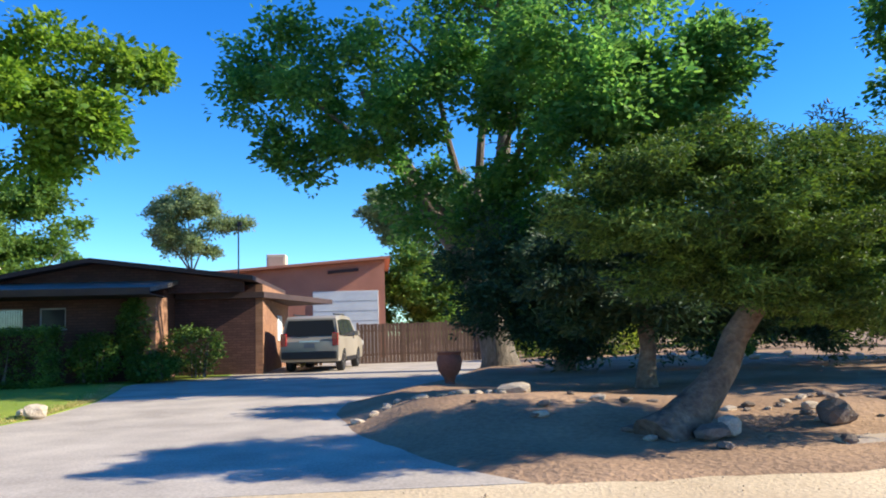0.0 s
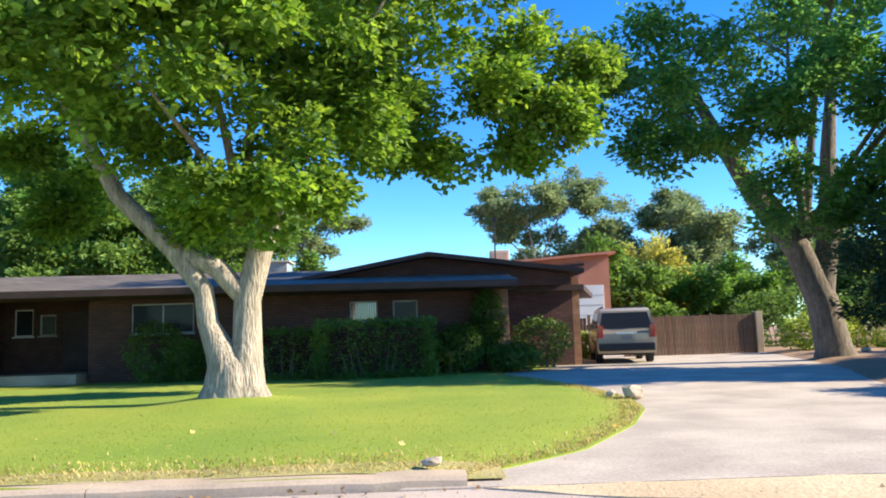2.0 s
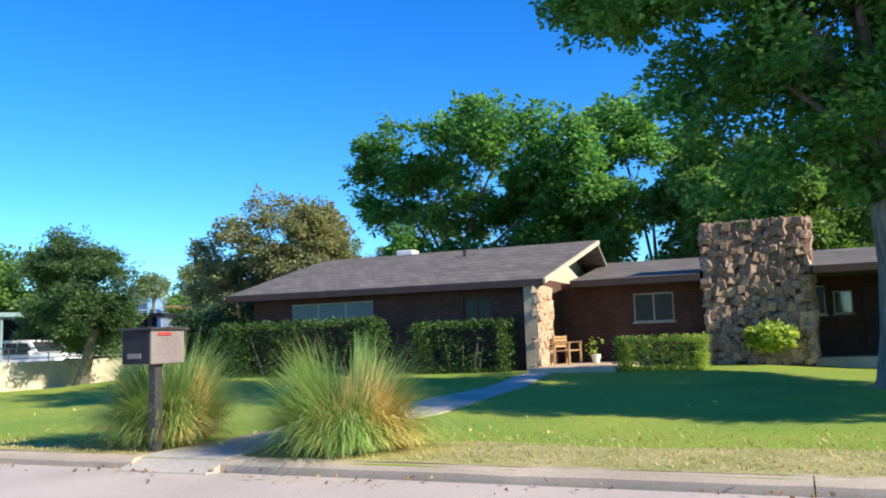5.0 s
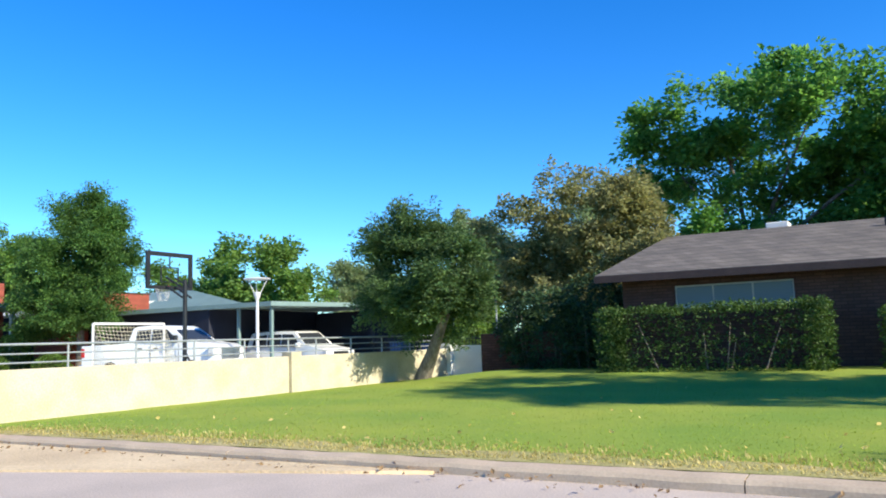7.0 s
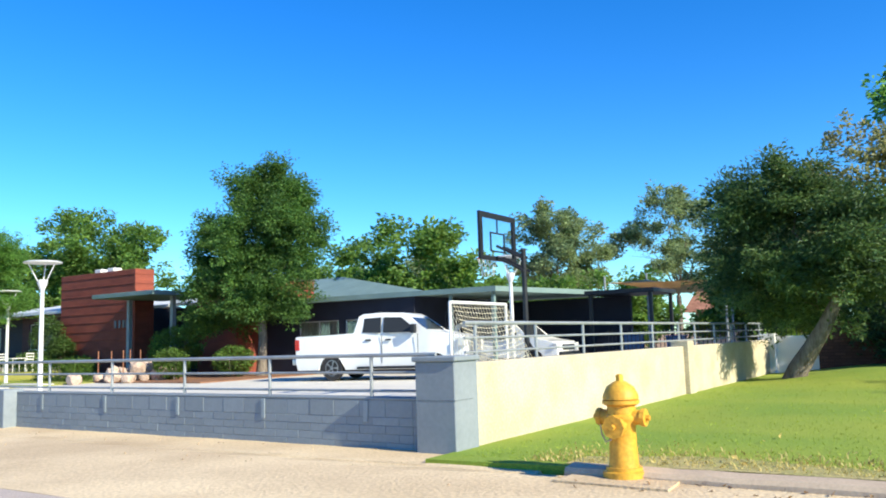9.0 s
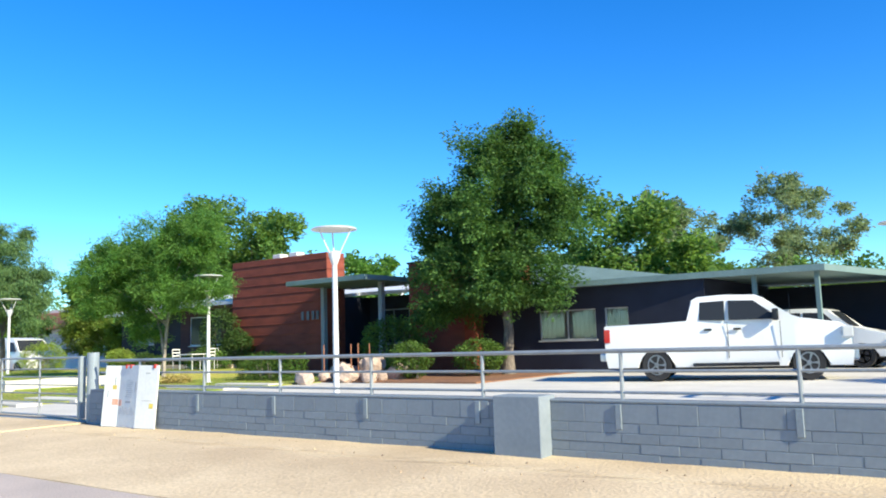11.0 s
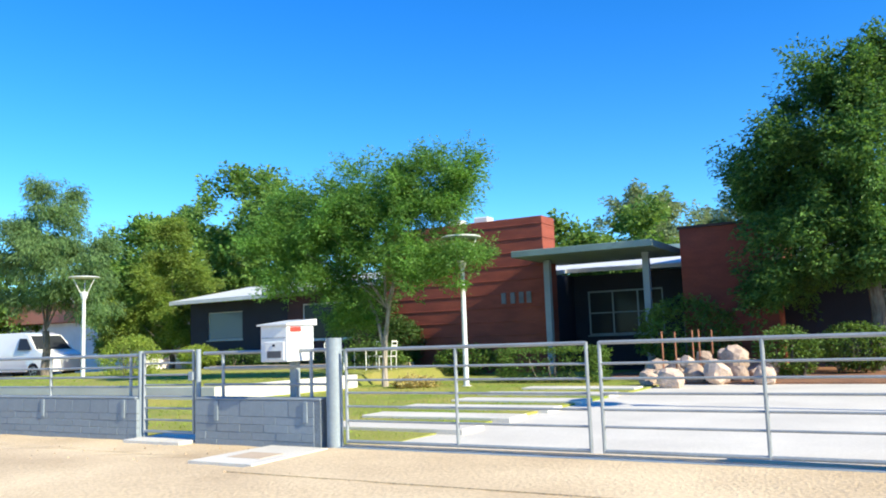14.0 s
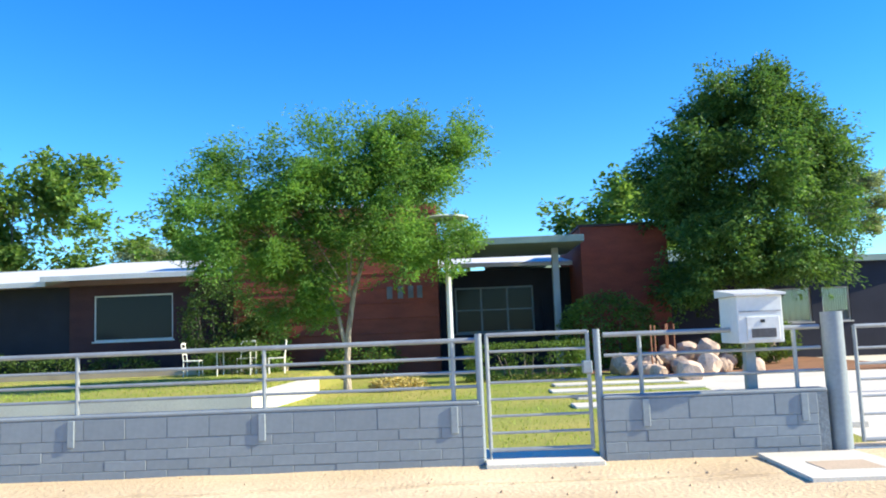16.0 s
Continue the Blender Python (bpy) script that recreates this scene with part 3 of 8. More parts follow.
sheet("planting_bed", lambda y: -75.6 if y > 21 else -73.4, lambda y: -66.6, span(19.2, 26.5, 0.8), 10, lambda x, y: 0.09 + 0.02 * noise.noise(Vector((x, y, 4))), M_MULCH, "reddish mulch bed before the red house", "bed", 0.1)
for k, y in enumerate((9.3, 10.75, 12.2, 13.7, 15.3, 17.0)):
    ob = part("stepping_slab", B((-75.9 + 0.25 * (k % 2), y, 0.0), (-73.0, y + 0.62, 0.125), 0.012), M_SLAB)
    tagged(ob, "pale concrete stepping slab set in the lawn", "paving slab", "stepping slabs")
ob = part("terrace_wall_front", P([(-100, 12.78), (-80.9, 12.66), (-80.9, 12.92), (-100, 13.04)], "z", 0.0, 0.44), M_SLAB)
tagged(ob, "pale concrete retaining wall of the raised lawn", "retaining wall", kind="structure")
ob = part("terrace_wall_east", P([(-81.15, 12.924), (-80.9, 12.924), (-80.7, 17.6), (-80.95, 17.6)], "z", 0.0, 0.44), M_SLAB)
tagged(ob, "sunlit concrete end wall of the raised lawn", "retaining wall", kind="structure")
ob = part("meter_pad", P([(-74.9, 6.42), (-73.95, 6.40), (-73.95, 7.7), (-74.85, 7.72)], "z", 0.0, 0.065), M_SLAB)
tagged(ob, "pale concrete utility pad in the shoulder", "pad", kind="structure")
part("lid", B((-74.65, 6.75, 0.06), (-74.15, 7.15, 0.07), 0.004), M_KERB, ob)
ob = part("hydrant_pad", P([(-46.85, 6.55), (-45.8, 6.5), (-45.85, 7.3), (-46.75, 7.3)], "z", -0.02, 0.05), M_SAND)
tagged(ob, "small sandy concrete pad under the hydrant", "pad", kind="structure")


# ---------------------------------------------------------------- block wall, rails and gates of the second lot

WALL_TOP = 0.64


def block_mesh(length, height):
    me = finish(B((0, 0, 0), (length - 0.004, 0.2, height - 0.004), 0.004), "block")
    me.materials.append(M_BLOCK)
    return me


BLOCK, HALF = block_mesh(0.406, 0.2), block_mesh(0.203, 0.2)
SLIM, SLIM_HALF = block_mesh(0.406, 0.1), block_mesh(0.203, 0.1)


def block_wall(name, label, x0, x1, y=7.78):
    """A tall course under the cap, then slim courses down to the ground."""
    root = thing(name, label, "wall", ((x0 + x1) / 2, y + 0.1, 0), kind="structure")
    part("core", B((x0 + 0.004, y + 0.004, -0.2), (x1 - 0.004, y + 0.196, WALL_TOP - 0.035)), M_JOINT, root)
    part("cap", B((x0, y - 0.004, WALL_TOP - 0.036), (x1, y + 0.204, WALL_TOP), 0.012), M_BLOCK, root)
    rng = random.Random(int(-x0 * 7))
    z = WALL_TOP - 0.036
    for c, h in enumerate((0.2, 0.1, 0.1, 0.1, 0.1)):
        z -= h
        x, first = x0, True
        while x < x1 - 0.1:
            short = (first and c % 2) or x + 0.41 > x1
            me = (HALF if short else BLOCK) if h > 0.15 else (SLIM_HALF if short else SLIM)
            piece("block", me, root, (x, y + rng.uniform(-0.003, 0.002), z))
            x += 0.203 if short else 0.406
            first = False
    return root


block_wall("wall_front_east", "low blue-grey painted concrete block wall with pipe railing", -67.08, -49.06)
block_wall("wall_front_middle", "short blue-grey painted block wall between the gates", -76.25, -74.12)
block_wall("wall_front_west", "low blue-grey painted block wall along the lawn", -97.5, -77.44)
ob = part("corner_pillar", B((-49.06, 7.62, -0.1), (-48.52, 8.12, 1.06), 0.01), M_BLOCK)
tagged(ob, "tall blue-grey block corner pillar with a flat cap", "pillar", kind="structure")
part("pillar_cap", B((-49.09, 7.59, 1.06), (-48.49, 8.15, 1.12), 0.012), M_BLOCK, ob)
part("joint", B((-49.063, 7.617, 0.62), (-48.517, 8.0, 0.632)), M_JOINT, ob)
ob = part("wall_pilaster", B((-58.35, 7.55, -0.1), (-57.75, 7.9, 0.68), 0.01), M_BLOCK)
tagged(ob, "blue-grey block pilaster on the street wall", "pilaster", kind="structure")

# cream side wall that runs back from the corner
side = thing("wall_side", "cream stuccoed block wall along the neighbouring lawn", "wall", (-48.7, 16, 0), kind="structure")
part("body", B((-48.78, 8.12, -0.2), (-48.56, 16.35, 1.03), 0.01), M_CREAM, side)
part("body", B((-48.78, 16.75, -0.2), (-48.56, 24.6, 1.03), 0.01), M_CREAM, side)
part("pier", B((-48.82, 16.35, -0.2), (-48.46, 16.75, 1.14), 0.012), M_CREAM, side)
part("pier", B((-48.85, 24.6, -0.2), (-48.40, 25.05, 1.2), 0.012), M_WHITE, side, "white painted pier")
# end wall: white for its sunlit stretch, brown for the stretch in shade
part("return", B((-48.6, 24.85, -0.2), (-47.3, 25.05, 1.12), 0.012), M_WHITE, side, "end wall kept white where the sun falls")
part("return", B((-47.3, 24.85, -0.2), (-42.0, 25.05, 1.5), 0.012), M_BROWN, side, "end wall coloured brown for shade")


def rail_run(name, label, posts, y, ends, z0, z1, axis="x", heights=(0.71, 0.93, 1.14), lift=0.0, bracket=True):
    """A railing of round pipe: a post at each place, rails through them, and strap brackets on the wall."""
    at = (lambda s, z: (s, y, z)) if axis == "x" else (lambda s, z: (y, s, z))
    root = thing(name, label, "railing", at((ends[0] + ends[1]) / 2, z0))
    for h in heights:
        r = 0.024 if h == heights[-1] else 0.016
        part("rail", T([at(ends[0], h + lift * (ends[0] - ends[1]) / (ends[0] - ends[1])), at(ends[1], h)], r, 8), M_RAIL, root, smooth=True)
    for s in posts:
        part("post", T([at(s, z0 - 0.35 if bracket else z0), at(s, z1)], 0.022, 8), M_RAIL, root, smooth=True)
        if bracket:
            part("bracket", B((s - 0.035, 7.762, 0.34), (s + 0.035, 7.778, 0.60), 0.006), M_STEELPOST, root)
    return root


rail_run("railing_east", "grey pipe railing above the block wall", [-49.92 - 1.757 * k for k in range(10)], 7.90, (-66.95, -48.95), 0.64, 1.14)
rail_run("railing_middle", "short grey pipe railing above the block wall", [-75.85, -74.35], 7.90, (-76.2, -74.1), 0.64, 1.22, heights=(0.80, 1.02, 1.22))
rail_run("railing_west", "long grey pipe railing above the block wall", [-77.68 - 1.85 * k for k in range(10)], 7.90, (-97.2, -77.45), 0.64, 1.22, heights=(0.77, 0.91, 1.05, 1.22))
rail_run("side_railing", "grey pipe railing on the cream side wall", [8.35 + 1.62 * k for k in range(6)] + [17.6, 19.2, 20.8, 22.4, 24.0], -48.67, (8.1, 24.6), 1.03, 1.50, "y", heights=(1.15, 1.32, 1.50), bracket=False)


def bar_gate(name, label, x0, x1, y, verticals, heights, r=0.02):
    root = thing(name, label, "gate", (x0, y, 0))
    for h in heights:
        part("bar", T([(x0, y, h), (x1, y, h)], r if h in (heights[0], heights[-1]) else 0.013, 8), M_RAIL, root, smooth=True)
    for x in (x0, *verticals, x1):
        part("upright", T([(x, y, heights[0] - 0.02), (x, y, heights[-1] + 0.01)], r, 8), M_RAIL, root, smooth=True)
    return root


GATE_H = (0.13, 0.37, 0.54, 0.70, 0.85, 1.0, 1.21)
g = bar_gate("driveway_gate", "grey tubular steel driveway gate leaf, closed", -73.78, -70.74, 7.86, [-72.27], GATE_H)
g = bar_gate("driveway_gate", "grey tubular steel driveway gate leaf beside the tall post", -70.60, -67.52, 7.86, [-69.05], GATE_H)
part("hinge_plate", B((-67.56, 7.80, 0.10), (-67.47, 7.92, 1.23), 0.01), M_STEELPOST, g)
g = bar_gate("garden_gate", "narrow grey tubular steel garden gate, closed", -77.34, -76.36, 7.86, [], (0.16, 0.32, 0.48, 0.64, 0.80, 0.94, 1.10, 1.26))
part("drop_bolt", T([(-77.34, 7.86, 0.07), (-77.34, 7.86, 0.4)], 0.012, 6), M_RAIL, g)
part("latch", B((-76.42, 7.81, 0.86), (-76.33, 7.91, 0.98), 0.008), M_STEELPOST, g)
for x, y, h, w in ((-67.28, 7.94, 1.29, 0.105), (-73.98, 7.88, 1.36, 0.10), (-77.42, 7.86, 1.28, 0.035), (-76.27, 7.86, 1.28, 0.035)):
    ob = part("gate_post", T([(x, y, -0.1), (x, y, h)], w, 16 if w > 0.05 else 10), M_STEELPOST, smooth=True)
    tagged(ob, "thick round blue-grey steel gate post" if w > 0.05 else "slim blue-grey steel gate post", "gate post", "gate posts")
ob = part("gate_track", B((-73.9, 7.80, 0.02), (-67.3, 7.92, 0.062), 0.006), M_STEELPOST)
tagged(ob, "steel threshold strip under the driveway gate", "threshold", kind="structure")
ob = part("garden_threshold", B((-77.4, 7.55, 0.0), (-76.3, 8.6, 0.075), 0.008), M_SLAB)
tagged(ob, "pale concrete threshold under the garden gate", "threshold", kind="structure")

# ---------------------------------------------------------------- plants


def leaf_mesh(name, centres, spread, per, size, mat, rng, aspect=0.6, droop=0.0, flat=0.6, jitter=0.4, dirs=None, spray=0.0):
    """Leaves about many twig ends, strung along each twig: each leaf is folded along its rib."""
    centres = np.asarray(centres, float)
    n = len(centres) * per
    c = np.repeat(centres, per, axis=0)
    sp = np.repeat(np.asarray(spread, float).reshape(-1, 1) * np.ones((len(centres), 1)), per, axis=0)
    g = rng.normal(0, 1, (n, 3))
    g /= np.maximum(1.0, np.linalg.norm(g, axis=1, keepdims=True) / 1.3)
    if dirs is None:
        pos = c + g * sp * [1, 1, flat]
        lead = 0.0
    else:
        lead = np.repeat(np.asarray(dirs, float), per, axis=0)
        u = rng.uniform(-0.5, 1.5, (n, 1))
        pos = c + lead * sp * u * spray + g * sp * [1, 1, flat] * (1.05 - 0.45 * np.clip(u, 0, 1.5))
    d = rng.normal(0, 1, (n, 3)) + g * 0.6 + lead * 0.9 * (spray > 0)
    d[:, 2] = d[:, 2] * 0.5 - droop
    d /= np.linalg.norm(d, axis=1, keepdims=True)
    s = np.cross(d, rng.normal(0, 1, (n, 3)) * [0.6, 0.6, 0.6] + [0, 0, 1.0])
    s /= np.linalg.norm(s, axis=1, keepdims=True) + 1e-6
    nrm = np.cross(s, d)
    ln = size * (1 + jitter * rng.uniform(-1, 1, (n, 1)))
    w = ln * aspect * 0.5
    tip = pos + d * ln + nrm * ln * -0.12
    v = np.stack([pos, pos + d * ln * 0.5 + s * w + nrm * ln * 0.06, tip, pos + d * ln * 0.5 - s * w + nrm * ln * 0.06], 1).reshape(-1, 3)
    i = np.arange(n)[:, None] * 4
    return mesh_np(name, v, i + np.array([[0, 1, 2, 3]]), mat)


def in_blobs(blobs, count, rng, shell=0.55, knots=9):
    """Twig ends gathered in knots over some ellipsoids (x, y, z, rx, ry, rz), with the way each twig points."""
    b = np.asarray(blobs, float)
    area = (b[:, 3] * b[:, 4] + b[:, 3] * b[:, 5] + b[:, 4] * b[:, 5]) + 0.15
    m = max(4 * len(b), count // knots)
    k = np.concatenate([np.repeat(np.arange(len(b)), 3), rng.choice(len(b), m - 3 * len(b), p=area / area.sum())])
    d = rng.normal(0, 1, (m, 3))
    d /= np.linalg.norm(d, axis=1, keepdims=True)
    d[:, 2] = np.where(d[:, 2] < -0.5, -0.5 - 0.4 * (d[:, 2] + 0.5), d[:, 2])
    r = shell + (1.02 - shell) * rng.uniform(0, 1, (m, 1)) ** 0.6 + 0.10 * rng.uniform(-1, 1, (m, 1))
    knot = b[k, :3] + d * r * b[k, 3:6]
    size = (0.26 * b[k, 3:6].mean(axis=1) * rng.uniform(0.5, 1.3, m)).clip(0.14, 0.8)
    q = rng.integers(0, m, count)
    off = rng.normal(0, 1, (count, 3))
    off /= np.maximum(1.0, np.linalg.norm(off, axis=1, keepdims=True) / 1.5)
    pos = knot[q] + off * size[q, None] * [0.62, 0.62, 0.5]
    way = d[q] + 0.55 * off / 1.5 + rng.normal(0, 0.25, (count, 3)) + [0, 0, 0.15]
    return pos, way / np.linalg.norm(way, axis=1, keepdims=True)


def limbs(root, bark, blobs, r0, rng, fork, per=3):
    """Limbs from the fork to the crown's larger masses, with smaller boughs off them."""
    fork = Vector(fork)
    large = sorted(blobs, key=lambda b: -b[3] * b[5])[:6]
    for bl in large:
        bm = bmesh.new()
        c = Vector(bl[:3])
        mid = fork.lerp(c, 0.5) + Vector((rng.uniform(-0.3, 0.3), rng.uniform(-0.3, 0.3), rng.uniform(0.1, 0.6)))
        ra = r0 * 0.34 * min(1.0, 0.45 + 0.16 * max(bl[3:6]))
        tube(bm, [fork, fork.lerp(mid, 0.5) + Vector((0, 0, 0.15)), mid, mid.lerp(c, 0.6), c], [ra, ra * 0.8, ra * 0.6, ra * 0.4, ra * 0.2], 8)
        for _ in range(per):
            e = c + Vector((rng.uniform(-0.8, 0.8) * bl[3], rng.uniform(-0.8, 0.8) * bl[4], rng.uniform(-0.4, 0.8) * bl[5]))
            s = mid.lerp(c, rng.uniform(0.3, 0.9))
            tube(bm, [s, s.lerp(e, 0.5) + Vector((0, 0, 0.12)), e], [ra * 0.36, ra * 0.22, ra * 0.06], 6)
        part("limb", bm, bark, root, smooth=True)


def tree(label, base, blobs, clumps, per, size, mat, bark, r0, fork, seed, spread=0.42, aspect=0.6, droop=0.0, flat=0.6, trunk=None, shell=0.5, boughs=3, category="tree", flare=1.5, name="tree", spray=0.9, knots=9):
    rng = np.random.default_rng(seed)
    root = thing(name, label, category, base)
    bm = bmesh.new()
    base, fork = Vector(base), Vector(fork)
    if trunk is None:
        trunk = [(base + Vector((0, 0, -0.15)), r0 * flare), (base + Vector((0, 0, 0.12)), r0 * (1 + (flare - 1) * 0.6)), (base.lerp(fork, 0.3), r0 * 1.05), (base.lerp(fork, 0.65) + Vector((0.05, 0.03, 0)), r0 * 0.92), (fork, r0 * 0.85)]
        trunk = [trunk]
    for line in trunk:
        tube(bm, [p for p, _ in line], [r for _, r in line], 14)
    for v in bm.verts:
        v.co += 0.05 * r0 * noise.noise_vector(v.co * 4)
    part("trunk", bm, bark, root, smooth=True)
    limbs(root, bark, blobs, r0, random.Random(seed), fork, boughs)
    cs, way = in_blobs(blobs, clumps, rng, shell, knots)
    if flat < 0.5:
        way[:, 2] *= 0.3
    part("crown", leaf_mesh("crown", cs, spread * rng.uniform(0.6, 1.4, len(cs)), per, size, mat, rng, aspect, droop, flat, dirs=way, spray=spray), None, root)
    return root


def pine_blobs(x, y, z0, z1, w, seed, n=8):
    """A rounded, broken crown of overlapping masses."""
    rng = random.Random(seed)
    out = []
    for k in range(n):
        f = (k + 0.5) / n
        r = w * 0.5 * (0.45 + 0.55 * math.sin(math.pi * (0.15 + 0.75 * f)))
        a = k * 2.4 + rng.uniform(-0.4, 0.4)
        q = r * rng.uniform(0.62, 0.85)
        out.append((x + math.cos(a) * (r - q) * 1.1, y + math.sin(a) * (r - q) * 1.1, z0 + (z1 - z0) * f, q, q, (z1 - z0) * rng.uniform(0.17, 0.24)))
    return out


def shrub(name, label, boxes, count, per, size, mat, seed, spread=0.1, category="shrub", aspect=0.6, shell=0.75):
    """A bush or a clipped hedge: leaves over a woody core. boxes: (x, y, z, rx, ry, rz, squareness)."""
    rng = np.random.default_rng(seed)
    x, y = boxes[0][0], boxes[0][1]
    z = min(b[2] - b[5] for b in boxes)
    root = thing(name, label, category, (x, y, z))
    rr = random.Random(seed)
    for b in boxes:
        bm = bmesh.new()
        for _ in range(5):
            e = Vector((b[0] + rr.uniform(-0.7, 0.7) * b[3], b[1] + rr.uniform(-0.5, 0.5) * b[4], b[2] + rr.uniform(0, 0.6) * b[5]))
            s = Vector((b[0] + (e.x - b[0]) * 0.7, b[1] + (e.y - b[1]) * 0.5, z))
            tube(bm, [s, s.lerp(e, 0.5), e], [0.03, 0.022, 0.008], 5)
        tagged(part("stem", bm, M_BARK, root), kind="stuff")
    cs = []
    for b in boxes:
        k = int(count / len(boxes))
        d = rng.normal(0, 1, (k, 3))
        q = b[6]
        d = np.sign(d) * np.abs(d / np.abs(d).max(axis=1, keepdims=True)) ** 1.0 if q > 0.5 else d / np.linalg.norm(d, axis=1, keepdims=True)
        if q > 0.5:
            d[:, :] = rng.uniform(-1, 1, (k, 3))
            ax = rng.integers(0, 3, k)
            d[np.arange(k), ax] = np.sign(d[np.arange(k), ax]) * rng.uniform(0.8, 1.0, k)
        else:
            d *= shell + (1 - shell) * rng.uniform(0, 1, (k, 1))
        cs.append(np.array(b[:3]) + d * np.array(b[3:6]))
    cs = np.concatenate(cs)
    cs[:, 2] = np.maximum(cs[:, 2], z + 0.04)
    part("leaves", leaf_mesh("leaves", cs, np.full(len(cs), spread), per, size, mat, rng, aspect, 0.0, 0.8), None, root)
    return root


def blades(name, xs, ys, zs, heights, lean, width, mat, rng):
    """Single grass blades: a bent, tapering strip each."""
    n = len(xs)
    a = rng.uniform(0, 2 * np.pi, n)
    out = np.stack([np.cos(a), np.sin(a), 0 * a], 1)
    sd_ = np.stack([-np.sin(a), np.cos(a), 0 * a], 1)
    p = np.stack([xs, ys, zs], 1)
    h = heights[:, None]
    mid = p + out * h * lean * 0.3 + [0, 0, 1] * h * 0.62
    tip = p + out * h * lean + [0, 0, 1] * h * 0.95
    w = width * (0.7 + 0.6 * rng.uniform(0, 1, (n, 1)))
    v = np.stack([p - sd_ * w, p + sd_ * w, mid - sd_ * w * 0.8, mid + sd_ * w * 0.8, tip - sd_ * w * 0.1, tip + sd_ * w * 0.1], 1).reshape(-1, 3)
    faces = (np.arange(n)[:, None, None] * 6 + np.array([[0, 1, 3, 2], [2, 3, 5, 4]])[None]).reshape(-1, 4)
    return mesh_np(name, v, faces, mat)


def fountain_grass(label, x, y, z, r, h, count, seed, group="fountain grasses"):
    """A fluffy dome of fine reeds that rise from a narrow foot, arch over and hang, with a paler dry patch in it."""
    rng = np.random.default_rng(seed)
    root = thing("fountain_grass", label, "ornamental grass", (x, y, z), group=group)
    up = np.array([0, 0, 1.0])
    for nm, mat, share in (("green_reeds", M_REED, 0.80), ("straw_reeds", M_STRAW, 0.20)):
        n = int(count * share)
        dry = nm == "straw_reeds"
        m = 16 if dry else 64
        tuft = rng.integers(0, m, n)
        ta = (rng.normal(-0.5, 0.55, m) if dry else rng.uniform(0, 2 * np.pi, m))[tuft]
        tr = (90 - 62 * rng.uniform(0, 1, m) ** 0.8)[tuft]
        tl = rng.uniform(0.62, 1.14, m)[tuft]
        a = ta + rng.normal(0, 0.16, n)
        foot = r * (0.18 + 0.34 * rng.uniform(0, 1, n)) * (1.2 if dry else 1.0)
        p = np.stack([x + foot * np.cos(a), y + foot * np.sin(a), np.full(n, z)], 1)
        a2 = ta + rng.normal(0, 0.26, n)
        o = np.stack([np.cos(a2), np.sin(a2), 0 * a], 1)
        s_ = np.stack([-np.sin(a2), np.cos(a2), 0 * a], 1)
        rise = np.radians(np.clip(tr + rng.normal(0, 8, n), 22, 89))
        ln = h * tl * rng.uniform(0.72, 1.05, n) * (0.86 if dry else 1.0) * (1.0 - 0.16 * np.cos(rise))
        w = 0.0042 * rng.uniform(0.6, 1.5, (n, 1))
        pts, cur, ang = [p], p, rise
        for k in range(5):
            step = (ln / 5)[:, None]
            cur = cur + (o * np.cos(ang)[:, None] + up * np.sin(ang)[:, None]) * step
            cur[:, 2] = np.maximum(cur[:, 2], z + 0.03)
            pts.append(cur)
            ang = ang - rng.uniform(0.02, 0.42, n) * (0.4 + 0.40 * k) * (0.30 + np.cos(rise))
        wide = (1.0, 1.0, 1.0, 0.85, 0.6, 0.12)
        v = np.stack([q for k in range(6) for q in (pts[k] - s_ * w * wide[k], pts[k] + s_ * w * wide[k])], 1).reshape(-1, 3)
        strip = np.array([[2 * k, 2 * k + 1, 2 * k + 3, 2 * k + 2] for k in range(5)])
        faces = (np.arange(n)[:, None, None] * 12 + strip[None]).reshape(-1, 4)
        part(nm, mesh_np(nm, v, faces, mat), None, root)
    return root


